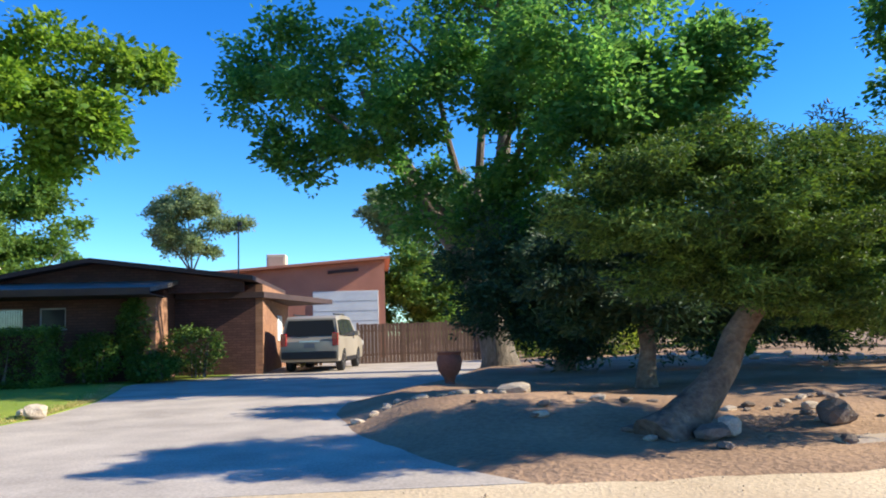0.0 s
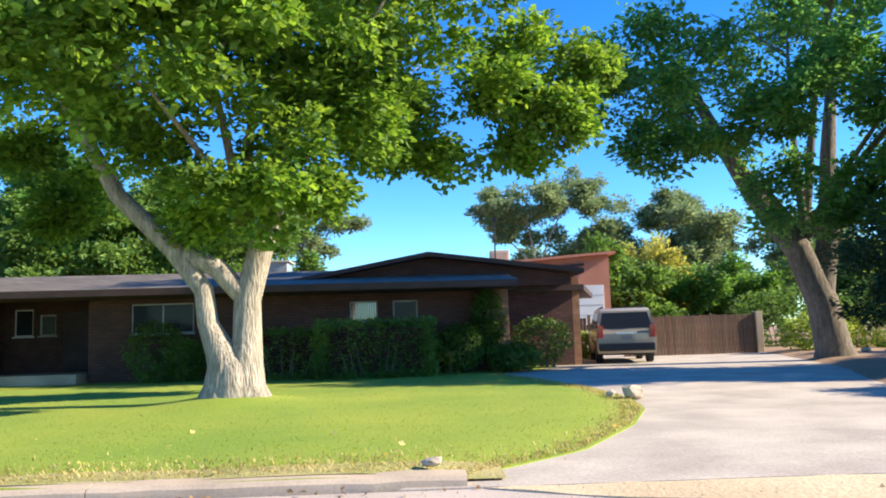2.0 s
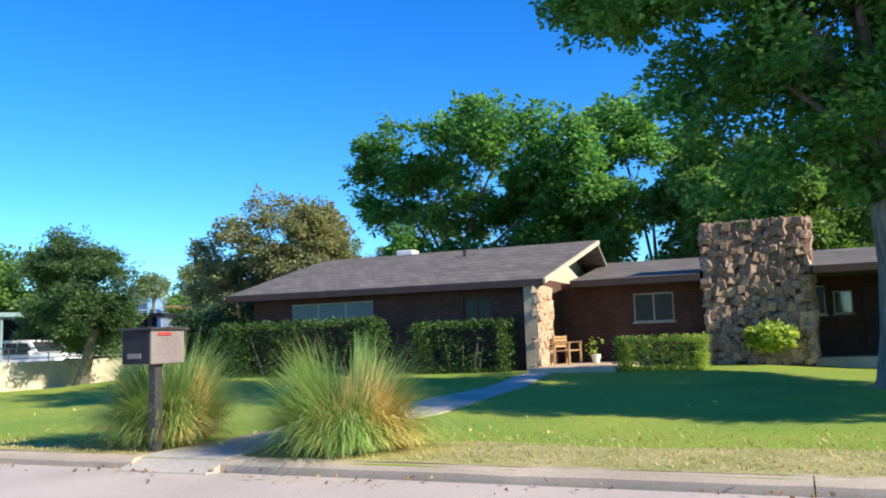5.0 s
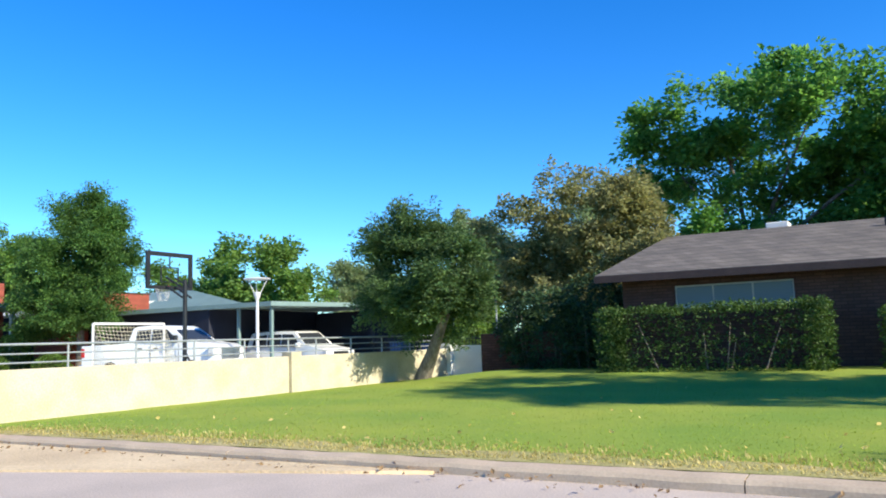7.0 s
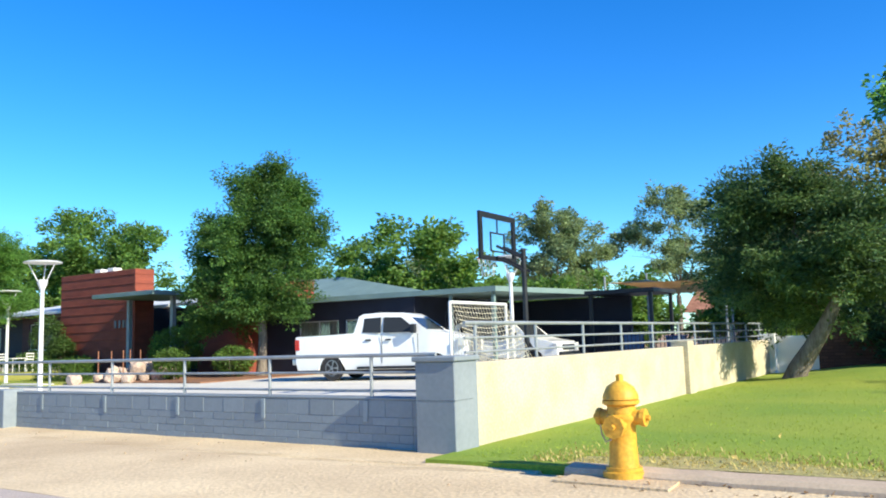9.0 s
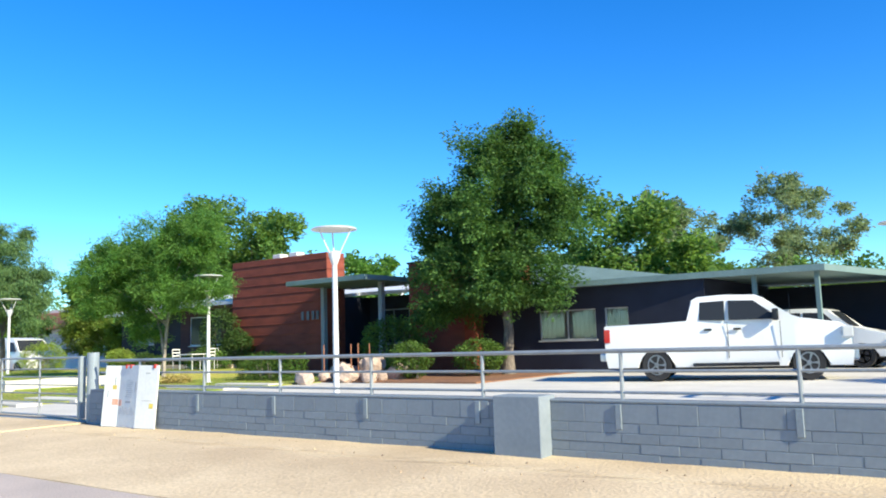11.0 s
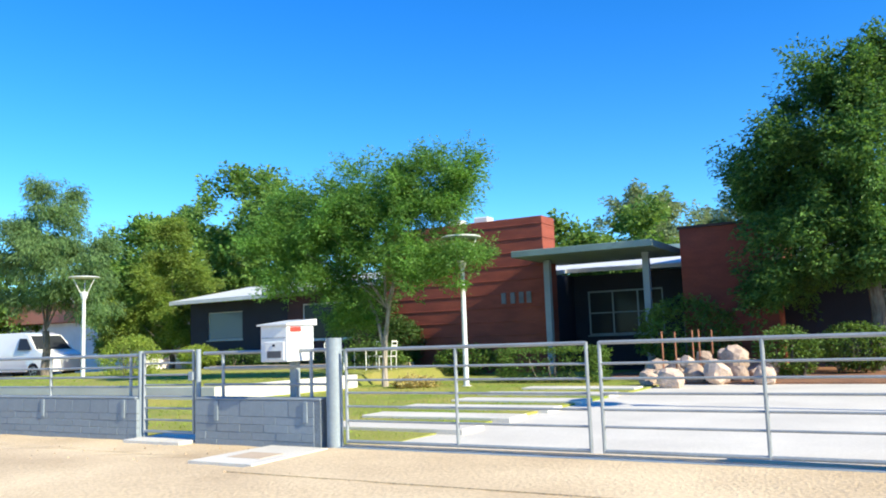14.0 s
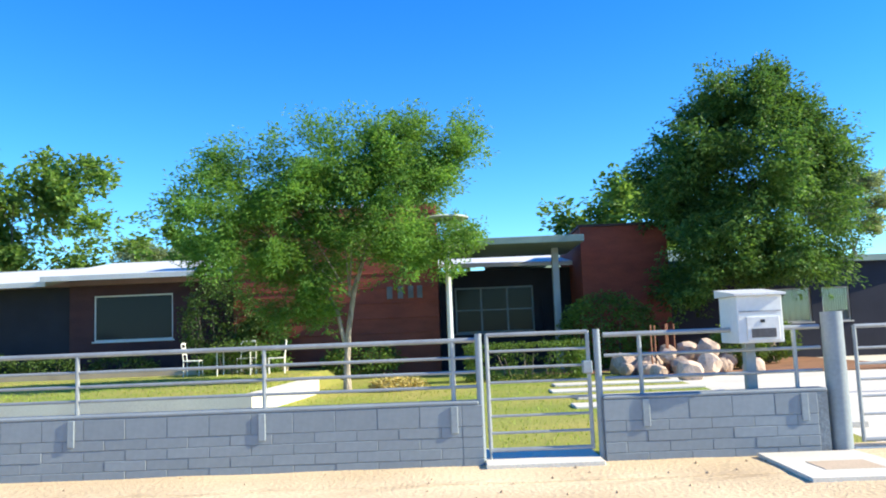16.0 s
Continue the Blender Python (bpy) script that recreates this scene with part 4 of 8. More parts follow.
# --- trees of the first lot
V = Vector
tree("large broad-leaved shade tree with a forked pale trunk on the lawn", (-13.4, 15.65, 0.30),
     [(-14.4, 12.6, 5.9, 2.5, 2.0, 1.5), (-12.8, 14.2, 4.4, 1.5, 1.3, 1.1), (-13.25, 15.0, 3.4, 0.8, 0.6, 0.55), (-11.4, 16.0, 5.7, 1.7, 1.6, 1.2), (-9.2, 17.4, 7.0, 1.9, 1.8, 1.3), (-6.9, 18.1, 7.3, 1.2, 1.2, 0.9), (-6.4, 18.2, 6.2, 0.75, 0.8, 0.55), (-5.5, 18.3, 7.5, 0.4, 0.4, 0.35), (-7.8, 18.0, 5.5, 0.75, 0.8, 0.45), (-9.9, 17.5, 5.5, 1.0, 1.0, 0.55), (-16.8, 15.5, 6.7, 1.3, 1.3, 0.9), (-17.6, 18.8, 6.9, 1.3, 1.3, 0.75), (-17.5, 19.1, 5.0, 0.7, 0.8, 0.5), (-18.2, 19.0, 4.3, 0.4, 0.4, 0.4), (-19.3, 18.9, 6.1, 0.7, 0.7, 0.45), (-12.2, 14.8, 9.9, 5.0, 4.6, 2.2), (-13.4, 13.6, 7.4, 3.4, 2.8, 1.6), (-17.4, 13.0, 8.0, 2.0, 1.9, 1.2), (-16.2, 16.8, 7.6, 1.9, 1.8, 1.1), (-15.2, 14.2, 5.0, 1.2, 1.2, 0.7), (-9.8, 15.2, 8.6, 2.4, 2.2, 1.4), (-19.0, 16.2, 8.4, 1.6, 1.5, 1.0)],
     2250, 54, 0.16, M_LEAF_A, M_BARK_PALE, 0.30, (-13.2, 15.7, 3.6), 11, spread=0.36, aspect=0.74, shell=0.4, boughs=2,
     trunk=[[(V((-13.55, 15.65, 0.1)), 0.54), (V((-13.5, 15.63, 0.45)), 0.42), (V((-13.48, 15.6, 0.9)), 0.37), (V((-13.66, 15.6, 1.25)), 0.27), (V((-13.84, 15.6, 1.65)), 0.20), (V((-13.92, 15.6, 2.3)), 0.19), (V((-14.5, 15.6, 3.1)), 0.20), (V((-15.6, 15.6, 4.2)), 0.17), (V((-16.6, 15.6, 6.0)), 0.13), (V((-17.1, 15.6, 7.8)), 0.08)],
            [(V((-13.1, 15.68, 0.15)), 0.48), (V((-13.14, 15.66, 0.45)), 0.39), (V((-13.13, 15.66, 0.9)), 0.34), (V((-13.1, 15.68, 1.3)), 0.29), (V((-13.1, 15.7, 2.1)), 0.26), (V((-12.85, 15.7, 3.0)), 0.25), (V((-12.5, 15.7, 4.2)), 0.2), (V((-12.3, 15.7, 6.5)), 0.12)],
            [(V((-13.34, 15.56, 0.12)), 0.46), (V((-13.34, 15.52, 0.45)), 0.36), (V((-13.36, 15.53, 0.8)), 0.32), (V((-13.38, 15.6, 1.1)), 0.18)],
            [(V((-13.2, 15.66, 2.2)), 0.2), (V((-13.7, 15.62, 2.75)), 0.19), (V((-14.3, 15.6, 3.0)), 0.18)]])
tree("tall dark elm with a straight grey trunk on the lawn", (-22.4, 15.55, 0.27),
     [(-24.3, 15.6, 8.3, 3.2, 3.0, 1.5), (-26.6, 15.6, 8.0, 1.2, 1.1, 0.8), (-24.6, 15.6, 6.3, 2.1, 2.2, 1.5), (-24.6, 15.3, 4.5, 1.6, 1.4, 1.1), (-21.9, 17.2, 6.8, 1.1, 1.3, 1.3), (-21.3, 16.8, 4.6, 0.7, 0.8, 0.8), (-22.9, 15.3, 9.9, 4.2, 4.0, 1.9), (-22.4, 15.5, 3.9, 0.8, 0.8, 0.5), (-23.2, 15.9, 5.9, 1.8, 1.6, 1.2), (-22.6, 15.0, 4.8, 1.2, 1.1, 0.8), (-22.8, 16.0, 7.8, 2.0, 1.9, 1.2), (-20.4, 17.4, 7.9, 0.9, 1.0, 0.9)],
     1700, 52, 0.15, M_LEAF_B, M_BARK, 0.42, (-22.5, 15.6, 3.4), 12, spread=0.34, aspect=0.64, flare=1.7, shell=0.4, boughs=2)
tree("very large shade tree beside the driveway", (3.9, 26.3, 0.2),
     [(-2.4, 24.0, 8.9, 1.9, 1.9, 1.6), (-4.3, 24.0, 8.9, 0.7, 0.7, 0.55), (-2.6, 24.0, 6.6, 0.6, 0.6, 0.75), (-0.5, 24.0, 7.2, 0.9, 0.9, 0.8), (1.6, 23.2, 10.0, 2.9, 2.8, 2.5), (5.4, 19.8, 8.9, 2.6, 2.4, 1.8), (8.3, 19.0, 7.7, 0.95, 1.0, 0.65), (2.2, 23.4, 5.0, 1.5, 1.1, 1.3), (5.2, 21.6, 6.4, 2.3, 2.0, 1.5), (4.2, 24.5, 13.2, 4.6, 4.0, 2.4), (8.2, 21.0, 6.3, 1.6, 1.5, 1.1), (1.4, 22.2, 7.6, 1.8, 1.4, 1.1), (4.2, 21.8, 8.0, 2.2, 1.8, 1.4), (3.9, 23.0, 4.4, 1.4, 1.2, 0.9), (7.0, 19.2, 7.2, 1.5, 1.5, 1.0), (5.2, 18.6, 6.6, 1.5, 1.3, 0.9)],
     2000, 44, 0.19, M_LEAF_B, M_BARK, 0.52, (3.2, 26.3, 4.2), 13, spread=0.44, aspect=0.64, shell=0.5, boughs=2,
     trunk=[[(V((3.9, 26.3, 0.0)), 0.75), (V((3.85, 26.3, 0.5)), 0.58), (V((3.6, 26.3, 2.0)), 0.5), (V((2.9, 26.3, 3.8)), 0.44), (V((1.6, 26.3, 5.6)), 0.36), (V((0.6, 26.3, 7.4)), 0.26), (V((-0.4, 26.3, 9.5)), 0.16)],
            [(V((3.6, 26.3, 2.2)), 0.4), (V((4.0, 26.3, 4.4)), 0.34), (V((4.2, 26.3, 7.0)), 0.25), (V((4.6, 26.3, 10.0)), 0.14)]])
# the last six masses are out of view, added to shade the yard
tree("leafy tree that overhangs the dirt yard", (15.5, 17.6, 0.2),
     [(14.8, 17.4, 7.6, 2.4, 2.4, 1.7), (13.1, 17.0, 8.6, 1.1, 1.2, 0.9), (16.5, 17.6, 6.4, 2.2, 2.2, 1.4), (13.3, 17.2, 6.4, 1.1, 1.2, 0.6), (17.4, 17.6, 8.4, 2.0, 2.0, 1.4), (17.5, 14.2, 6.6, 2.5, 2.4, 1.5), (18.2, 12.2, 5.6, 2.2, 2.0, 1.3), (13.8, 12.6, 3.6, 2.0, 1.6, 1.5), (13.4, 15.4, 3.4, 2.2, 1.8, 1.6), (17.4, 15.0, 3.8, 2.6, 2.6, 1.8), (13.8, 18.6, 3.2, 2.2, 1.8, 1.5)],
     1300, 56, 0.18, M_LEAF_B, M_BARK, 0.34, (15.5, 17.6, 3.6), 18, spread=0.38, aspect=0.64, shell=0.4, boughs=2)
# out of view: added only to cast shade over the back of the yard
tree("unseen leafy tree added to shade the dirt yard", (21.5, 24.5, 0.2),
     [(19.6, 22.5, 6.5, 2.8, 2.6, 1.8), (22.2, 25.4, 7.6, 3.0, 2.8, 2.1), (20.2, 27.4, 5.2, 2.4, 2.3, 1.6), (23.4, 22.4, 5.6, 2.4, 2.2, 1.6)],
     700, 56, 0.22, M_LEAF_B, M_BARK, 0.36, (21.5, 24.5, 3.2), 20, spread=0.42, aspect=0.64, shell=0.4, boughs=2)
tree("wide low juniper with a leaning shaggy trunk", (3.15, 8.8, 0.12),
     [(2.95, 8.3, 2.9, 0.8, 0.9, 0.32), (4.1, 8.6, 3.1, 1.0, 1.3, 0.36), (5.4, 9.0, 2.95, 1.0, 1.3, 0.42), (6.7, 9.2, 2.6, 1.2, 1.3, 0.55), (2.7, 8.4, 2.4, 0.7, 0.9, 0.32), (3.8, 8.3, 2.45, 1.0, 1.2, 0.4), (5.0, 8.6, 2.25, 1.1, 1.2, 0.5), (6.3, 8.9, 2.1, 1.2, 1.2, 0.55), (3.6, 8.6, 1.8, 0.75, 0.9, 0.22), (4.7, 8.5, 1.65, 1.0, 1.0, 0.28), (5.9, 8.7, 1.5, 1.1, 1.0, 0.32)],
     2300, 80, 0.066, M_LEAF_JUN, M_BARK_RED, 0.20, (4.45, 9.1, 1.6), 14, spread=0.13, aspect=0.36, flat=0.30, shell=0.3, spray=2.0, knots=6, boughs=2,
     trunk=[[(V((3.0, 8.72, 0.0)), 0.36), (V((3.25, 8.82, 0.16)), 0.27), (V((3.7, 9.05, 0.5)), 0.20), (V((4.05, 9.25, 0.85)), 0.165), (V((4.2, 9.3, 1.15)), 0.155), (V((4.45, 9.1, 1.6)), 0.14), (V((4.6, 8.9, 2.4)), 0.10)]], name="juniper")
tree("dark spreading juniper under the large shade tree", (5.0, 21.8, 0.2),
     [(4.2, 21.6, 3.0, 2.6, 2.2, 1.1), (7.6, 21.8, 3.1, 2.8, 2.4, 1.3), (5.2, 21.4, 1.9, 3.0, 2.0, 0.8), (11.2, 22.5, 3.0, 2.6, 2.4, 1.4), (8.6, 21.6, 1.8, 2.4, 1.8, 0.6), (8.6, 20.4, 4.5, 2.8, 2.4, 1.1), (12.6, 20.2, 5.0, 2.8, 2.5, 1.5), (6.0, 19.4, 3.2, 2.0, 1.8, 0.9), (2.8, 21.2, 2.4, 1.3, 1.2, 1.1), (3.9, 20.9, 1.5, 2.0, 1.4, 0.45), (8.8, 20.4, 1.7, 2.6, 1.6, 0.7), (6.6, 21.0, 1.15, 2.2, 1.4, 0.4), (10.6, 21.2, 1.3, 2.6, 1.6, 0.6), (13.6, 21.0, 1.6, 2.0, 1.6, 0.9)],
     1500, 56, 0.17, M_LEAF_DARK, M_BARK_RED, 0.24, (5.3, 21.8, 1.5), 15, spread=0.32, aspect=0.34, flat=0.5, spray=1.5, name="juniper")
tree("low dark juniper on the dirt mound", (4.7, 14.1, 0.2),
     [(3.3, 13.6, 2.3, 0.8, 0.9, 0.6), (4.5, 13.8, 2.9, 1.2, 1.2, 0.6), (5.8, 14.0, 2.4, 1.2, 1.2, 0.8), (4.6, 13.6, 1.6, 1.3, 1.1, 0.4), (7.0, 14.3, 2.6, 1.0, 1.1, 0.7), (6.4, 13.8, 1.55, 1.3, 1.1, 0.45), (8.3, 14.4, 2.0, 1.2, 1.1, 0.9)],
     850, 60, 0.14, M_LEAF_DARK, M_BARK_RED, 0.16, (4.7, 14.0, 1.3), 19, spread=0.24, aspect=0.34, flat=0.45, spray=1.6, name="juniper")
tree("dark leaning conifer at the cream wall", (-47.35, 21.0, 0.08),
     [(-46.9, 20.4, 4.7, 0.8, 0.8, 0.4), (-47.5, 20.8, 4.2, 1.3, 1.1, 0.5), (-46.6, 20.4, 3.1, 1.6, 1.4, 0.8), (-45.7, 20.4, 2.6, 1.0, 1.0, 0.8), (-47.6, 20.3, 2.5, 1.1, 1.0, 0.7), (-45.6, 20.5, 4.1, 0.9, 0.8, 0.5), (-48.0, 21.2, 3.4, 1.1, 1.0, 0.8), (-46.7, 21.2, 1.75, 1.2, 0.9, 0.5)],
     900, 66, 0.13, M_LEAF_CON, M_BARK, 0.20, (-46.2, 20.5, 1.9), 16, spray=1.7, spread=0.24, aspect=0.36, flat=0.55, name="conifer",
     trunk=[[(V((-47.35, 21.0, -0.05)), 0.32), (V((-47.2, 20.95, 0.35)), 0.24), (V((-46.85, 20.8, 0.85)), 0.2), (V((-46.5, 20.6, 1.35)), 0.17), (V((-46.1, 20.5, 2.1)), 0.12)]])
tree("rounded bronze-green tree behind the lawn", (-46.3, 31.0, 0.1),
     [(-45.2, 30.6, 5.7, 2.8, 2.5, 2.1), (-48.3, 31.2, 5.1, 1.8, 1.7, 2.1), (-43.1, 30.9, 5.4, 1.3, 1.4, 1.8), (-49.5, 30.7, 4.0, 1.1, 1.2, 1.5), (-46.7, 31.5, 3.6, 3.0, 2.6, 1.6), (-43.9, 30.7, 6.9, 1.3, 1.2, 0.9), (-44.0, 28.4, 2.4, 2.6, 1.6, 1.6), (-42.3, 27.4, 3.2, 1.3, 1.3, 1.9)],
     1250, 60, 0.17, M_LEAF_BROWN, M_BARK, 0.26, (-46.3, 31, 1.6), 17, spread=0.34, shell=0.5)
for k, (x, y, top, w, mat) in enumerate(((-30.0, 39.5, 12.3, 5.8, M_LEAF_B), (-25.6, 37.5, 10.6, 4.4, M_LEAF_C), (-35.5, 41, 11.2, 4.6, M_LEAF_B))):
    rr = random.Random(40 + k)
    tree("tall leafy shade tree behind the brown house", (x, y, 0.1),
         [(x + rr.uniform(-0.5, 0.5), y, top * 0.68, w * 0.72, w * 0.7, top * 0.26), (x - w * 0.55, y - 0.5, top * 0.55, w * 0.45, w * 0.45, top * 0.2), (x + w * 0.55, y, top * 0.55, w * 0.45, w * 0.45, top * 0.2), (x + rr.uniform(-1, 1), y - 1.5, top * 0.36, w * 0.62, w * 0.4, top * 0.15), (x + rr.uniform(-1.5, 1.5), y, top * 0.86, w * 0.4, w * 0.4, top * 0.13)],
         520, 50, 0.28, mat, M_BARK, 0.34, (x, y, top * 0.25), 50 + k, spread=0.5, boughs=2)
tree("tall round-headed shade tree behind the brown house", (-40.5, 39.0, 0.1),
     [(-41.5, 39.0, 11.2, 3.4, 3.0, 2.3), (-44.9, 39.0, 10.9, 2.0, 1.8, 1.3), (-42.2, 38.5, 8.5, 3.4, 2.9, 2.1), (-37.6, 38.5, 10.5, 3.6, 3.0, 2.9), (-33.4, 38.5, 9.2, 3.2, 2.8, 3.0), (-40.0, 38.0, 6.0, 3.4, 2.4, 1.6)],
     760, 50, 0.28, M_LEAF_B, M_BARK, 0.40, (-40.5, 39.0, 4.0), 48, spread=0.5, boughs=2, shell=0.5)
tree("small leafy tree behind the low roof", (-21.5, 38.0, 0.1),
     [(-23.4, 37.8, 8.1, 2.1, 1.9, 1.5), (-21.6, 37.6, 6.2, 2.3, 2.0, 1.6), (-18.9, 38.0, 6.7, 1.3, 1.4, 1.5), (-19.4, 37.9, 4.8, 1.4, 1.4, 1.2), (-22.6, 37.8, 4.6, 2.2, 1.8, 1.2)],
     420, 62, 0.20, M_LEAF_C, M_BARK, 0.24, (-21.6, 38.0, 2.6), 49, spread=0.42, boughs=2, shell=0.5)

tree("full leafy tree behind the raised gable", (-19.2, 43.0, 0.1),
     [(-19.4, 43.0, 7.0, 3.4, 3.0, 2.3), (-17.0, 42.6, 5.4, 1.6, 1.6, 1.5), (-22.0, 42.6, 6.2, 2.2, 2.0, 1.8), (-18.6, 42.4, 8.9, 1.6, 1.5, 1.0), (-19.4, 42.2, 4.2, 3.0, 2.2, 1.2)],
     560, 48, 0.25, M_LEAF_C, M_BARK, 0.28, (-19.2, 43.0, 2.8), 47, spread=0.42, boughs=2, shell=0.45)

# far trees
for k, (x, y, z0, z1, w, mat, lab) in enumerate(((9.0, 112, 5, 13, 16, M_LEAF_PINE, "tall grey-green eucalyptus in the distance"),
                                                 (27.0, 104, 5, 16, 13, M_LEAF_PINE, "tall grey-green eucalyptus in the distance"), (41.0, 102, 5, 15, 14, M_LEAF_PINE, "tall grey-green eucalyptus in the distance"), (-101, 123, 9.5, 21.0, 20, M_LEAF_PINE, "broad stone pine in the distance"), (-86.5, 142, 8, 24, 25, M_LEAF_PINE, "broad stone pine in the distance"), (-122, 118, 6, 14, 14, M_LEAF_PINE, "broad stone pine in the distance"))):
    tree(lab, (x, y, -0.1), pine_blobs(x, y, z0, z1, w, k), 560, 44, 0.62, mat, M_BARK, 0.5, (x, y, z0), 70 + k, spread=1.0, aspect=0.45, boughs=2, name="pine")
tree("tall open pine with flat tiers in the distance", (-25.0, 107, -0.1),
     [(-25.4, 107, 19.1, 3.8, 3.3, 1.9), (-29.1, 106, 15.5, 3.1, 2.7, 0.9), (-20.9, 107, 17.1, 2.9, 2.5, 1.6), (-24.7, 107, 13.7, 4.2, 3.6, 1.3), (-27.8, 108, 17.6, 2.8, 2.4, 1.1)],
     420, 46, 0.52, M_LEAF_PINE, M_BARK, 0.45, (-24.6, 107, 10.0), 68, spread=0.8, aspect=0.4, boughs=2, name="pine", shell=0.3)
tree("tall grey-green eucalyptus with bare limbs in the distance", (6.0, 107, -0.1),
     [(4.2, 107, 18.3, 5.8, 5.0, 3.2), (10.8, 108, 19.5, 3.6, 3.1, 2.9), (1.3, 108, 15.0, 2.8, 2.5, 2.2)],
     520, 46, 0.54, M_LEAF_PINE, M_BARK_PALE, 0.5, (6.0, 107, 9.0), 69, spread=0.8, aspect=0.4, boughs=4, name="eucalyptus", shell=0.4)
tree("grey-green eucalyptus with bare limbs in the distance", (20.0, 107, -0.1),
     [(17.4, 108, 15.5, 4.2, 3.9, 3.8), (24.8, 107, 16.9, 3.4, 2.9, 2.3), (18.5, 106, 10.4, 6.0, 5.0, 2.6), (28.8, 106, 12.0, 4.0, 3.4, 1.6)],
     520, 46, 0.54, M_LEAF_PINE, M_BARK_PALE, 0.5, (20.0, 107, 7.0), 67, spread=0.8, aspect=0.4, boughs=4, name="eucalyptus", shell=0.4)
for k, (x, y, top, w, mat, lab) in enumerate(((7.2, 57, 7.9, 3.4, M_LEAF_YEL, "yellow-flowering tree behind the fence"), (2.8, 52, 7.2, 3.4, M_LEAF_C, "green tree behind the fence"), (11.5, 55, 6.2, 4.0, M_LEAF_D, "green tree behind the fence"), (16.5, 50, 6.5, 4.0, M_LEAF_C, "green tree behind the fence"), (22.5, 45, 5.8, 4.0, M_LEAF_D, "green tree behind the dirt yard"),
                                              (-69.5, 37.5, 8.4, 4.2, M_LEAF_C, "leafy tree behind the carport"), (-82.5, 44.5, 10.0, 5.0, M_LEAF_C, "leafy tree behind the red house"), (-99.0, 38, 12.6, 5.6, M_LEAF_C, "leafy tree behind the dark house wing"), (-105.5, 38, 13.4, 5.8, M_LEAF_C, "leafy tree behind the dark house wing"), (-91, 41, 8.0, 3.0, M_LEAF_D, "thin leafy tree behind the dark house wing"), (-113, 44, 13.0, 5.5, M_LEAF_C, "leafy tree behind the white van"), (-123, 44, 11.0, 5.5, M_LEAF_C, "leafy tree behind the white van"), (-123, 33, 8.0, 4.5, M_LEAF_C, "leafy tree beside the orange house"), (-138, 30, 7.0, 4.5, M_LEAF_BROWN, "leafy tree beside the orange house"), (-64, 52, 5.6, 4.2, M_LEAF_C, "leafy tree far behind the carport"), (-55, 54, 5.0, 4.0, M_LEAF_C, "leafy tree far behind the carport"), (-72, 58, 6.2, 4.4, M_LEAF_C, "leafy tree far behind the carport"), (-105.6, 31.2, 8.6, 3.4, M_LEAF_C, "leafy tree between the dark wing and the white house"))):
    tree(lab, (x, y, 0.0), [(x, y, top * 0.66, w * 0.75, w * 0.75, top * 0.28), (x - w * 0.5, y, top * 0.46, w * 0.5, w * 0.5, top * 0.24), (x + w * 0.5, y, top * 0.48, w * 0.5, w * 0.5, top * 0.24), (x + 0.3 * w, y - 0.4, top * 0.28, w * 0.7, w * 0.6, top * 0.18)], 430, 46, 0.30, mat, M_BARK, 0.2, (x, y, top * 0.2), 90 + k, spread=0.5, boughs=2)

# a palm far off, before the towers
pm = thing("palm", "tall shaggy fan palm in the distance", "palm", (-165.5, 150.0, -0.1))
part("trunk", T([(-165.5, 150, -0.2), (-165.3, 150, 8), (-165.5, 150, 16.5)], [0.55, 0.42, 0.38], 10), M_BARK, pm, smooth=True)
rng_p = np.random.default_rng(8)
fd = rng_p.normal(0, 1, (150, 3)) * [1, 1, 0.8]
fd /= np.linalg.norm(fd, axis=1, keepdims=True)
part("crown", leaf_mesh("crown", np.array([(-165.5, 150, 16.6)]) + fd * [2.2, 2.2, 1.7], 0.7, 14, 1.5, M_LEAF_PINE, rng_p, 0.16, 0.3, 0.7, dirs=fd, spray=1.0), None, pm)

# --- trees of the second lot
tree("dense feathery evergreen elm before the red house", (-68.5, 24.0, 0.1),
     [(-68.6, 24.2, 7.70, 1.57, 1.43, 0.86), (-70.1, 24.2, 6.60, 1.35, 1.21, 1.19), (-67.2, 24.2, 6.80, 1.23, 1.21, 1.30), (-68.7, 23.9, 5.60, 2.24, 2.09, 1.73), (-66.6, 24.3, 5.30, 1.12, 1.10, 1.30), (-70.8, 24.2, 5.00, 1.15, 1.05, 1.05), (-69.8, 23.6, 3.60, 1.90, 1.65, 1.08), (-67.5, 23.6, 3.20, 1.68, 1.43, 0.97), (-67.9, 24.1, 8.20, 0.67, 0.66, 0.54), (-70.0, 23.4, 2.50, 1.34, 1.10, 0.54)],
     1900, 66, 0.125, M_LEAF_E, M_BARK, 0.19, (-68.5, 24.0, 2.4), 31, spread=0.27, aspect=0.5, droop=0.25, spray=1.7, shell=0.4, boughs=2)
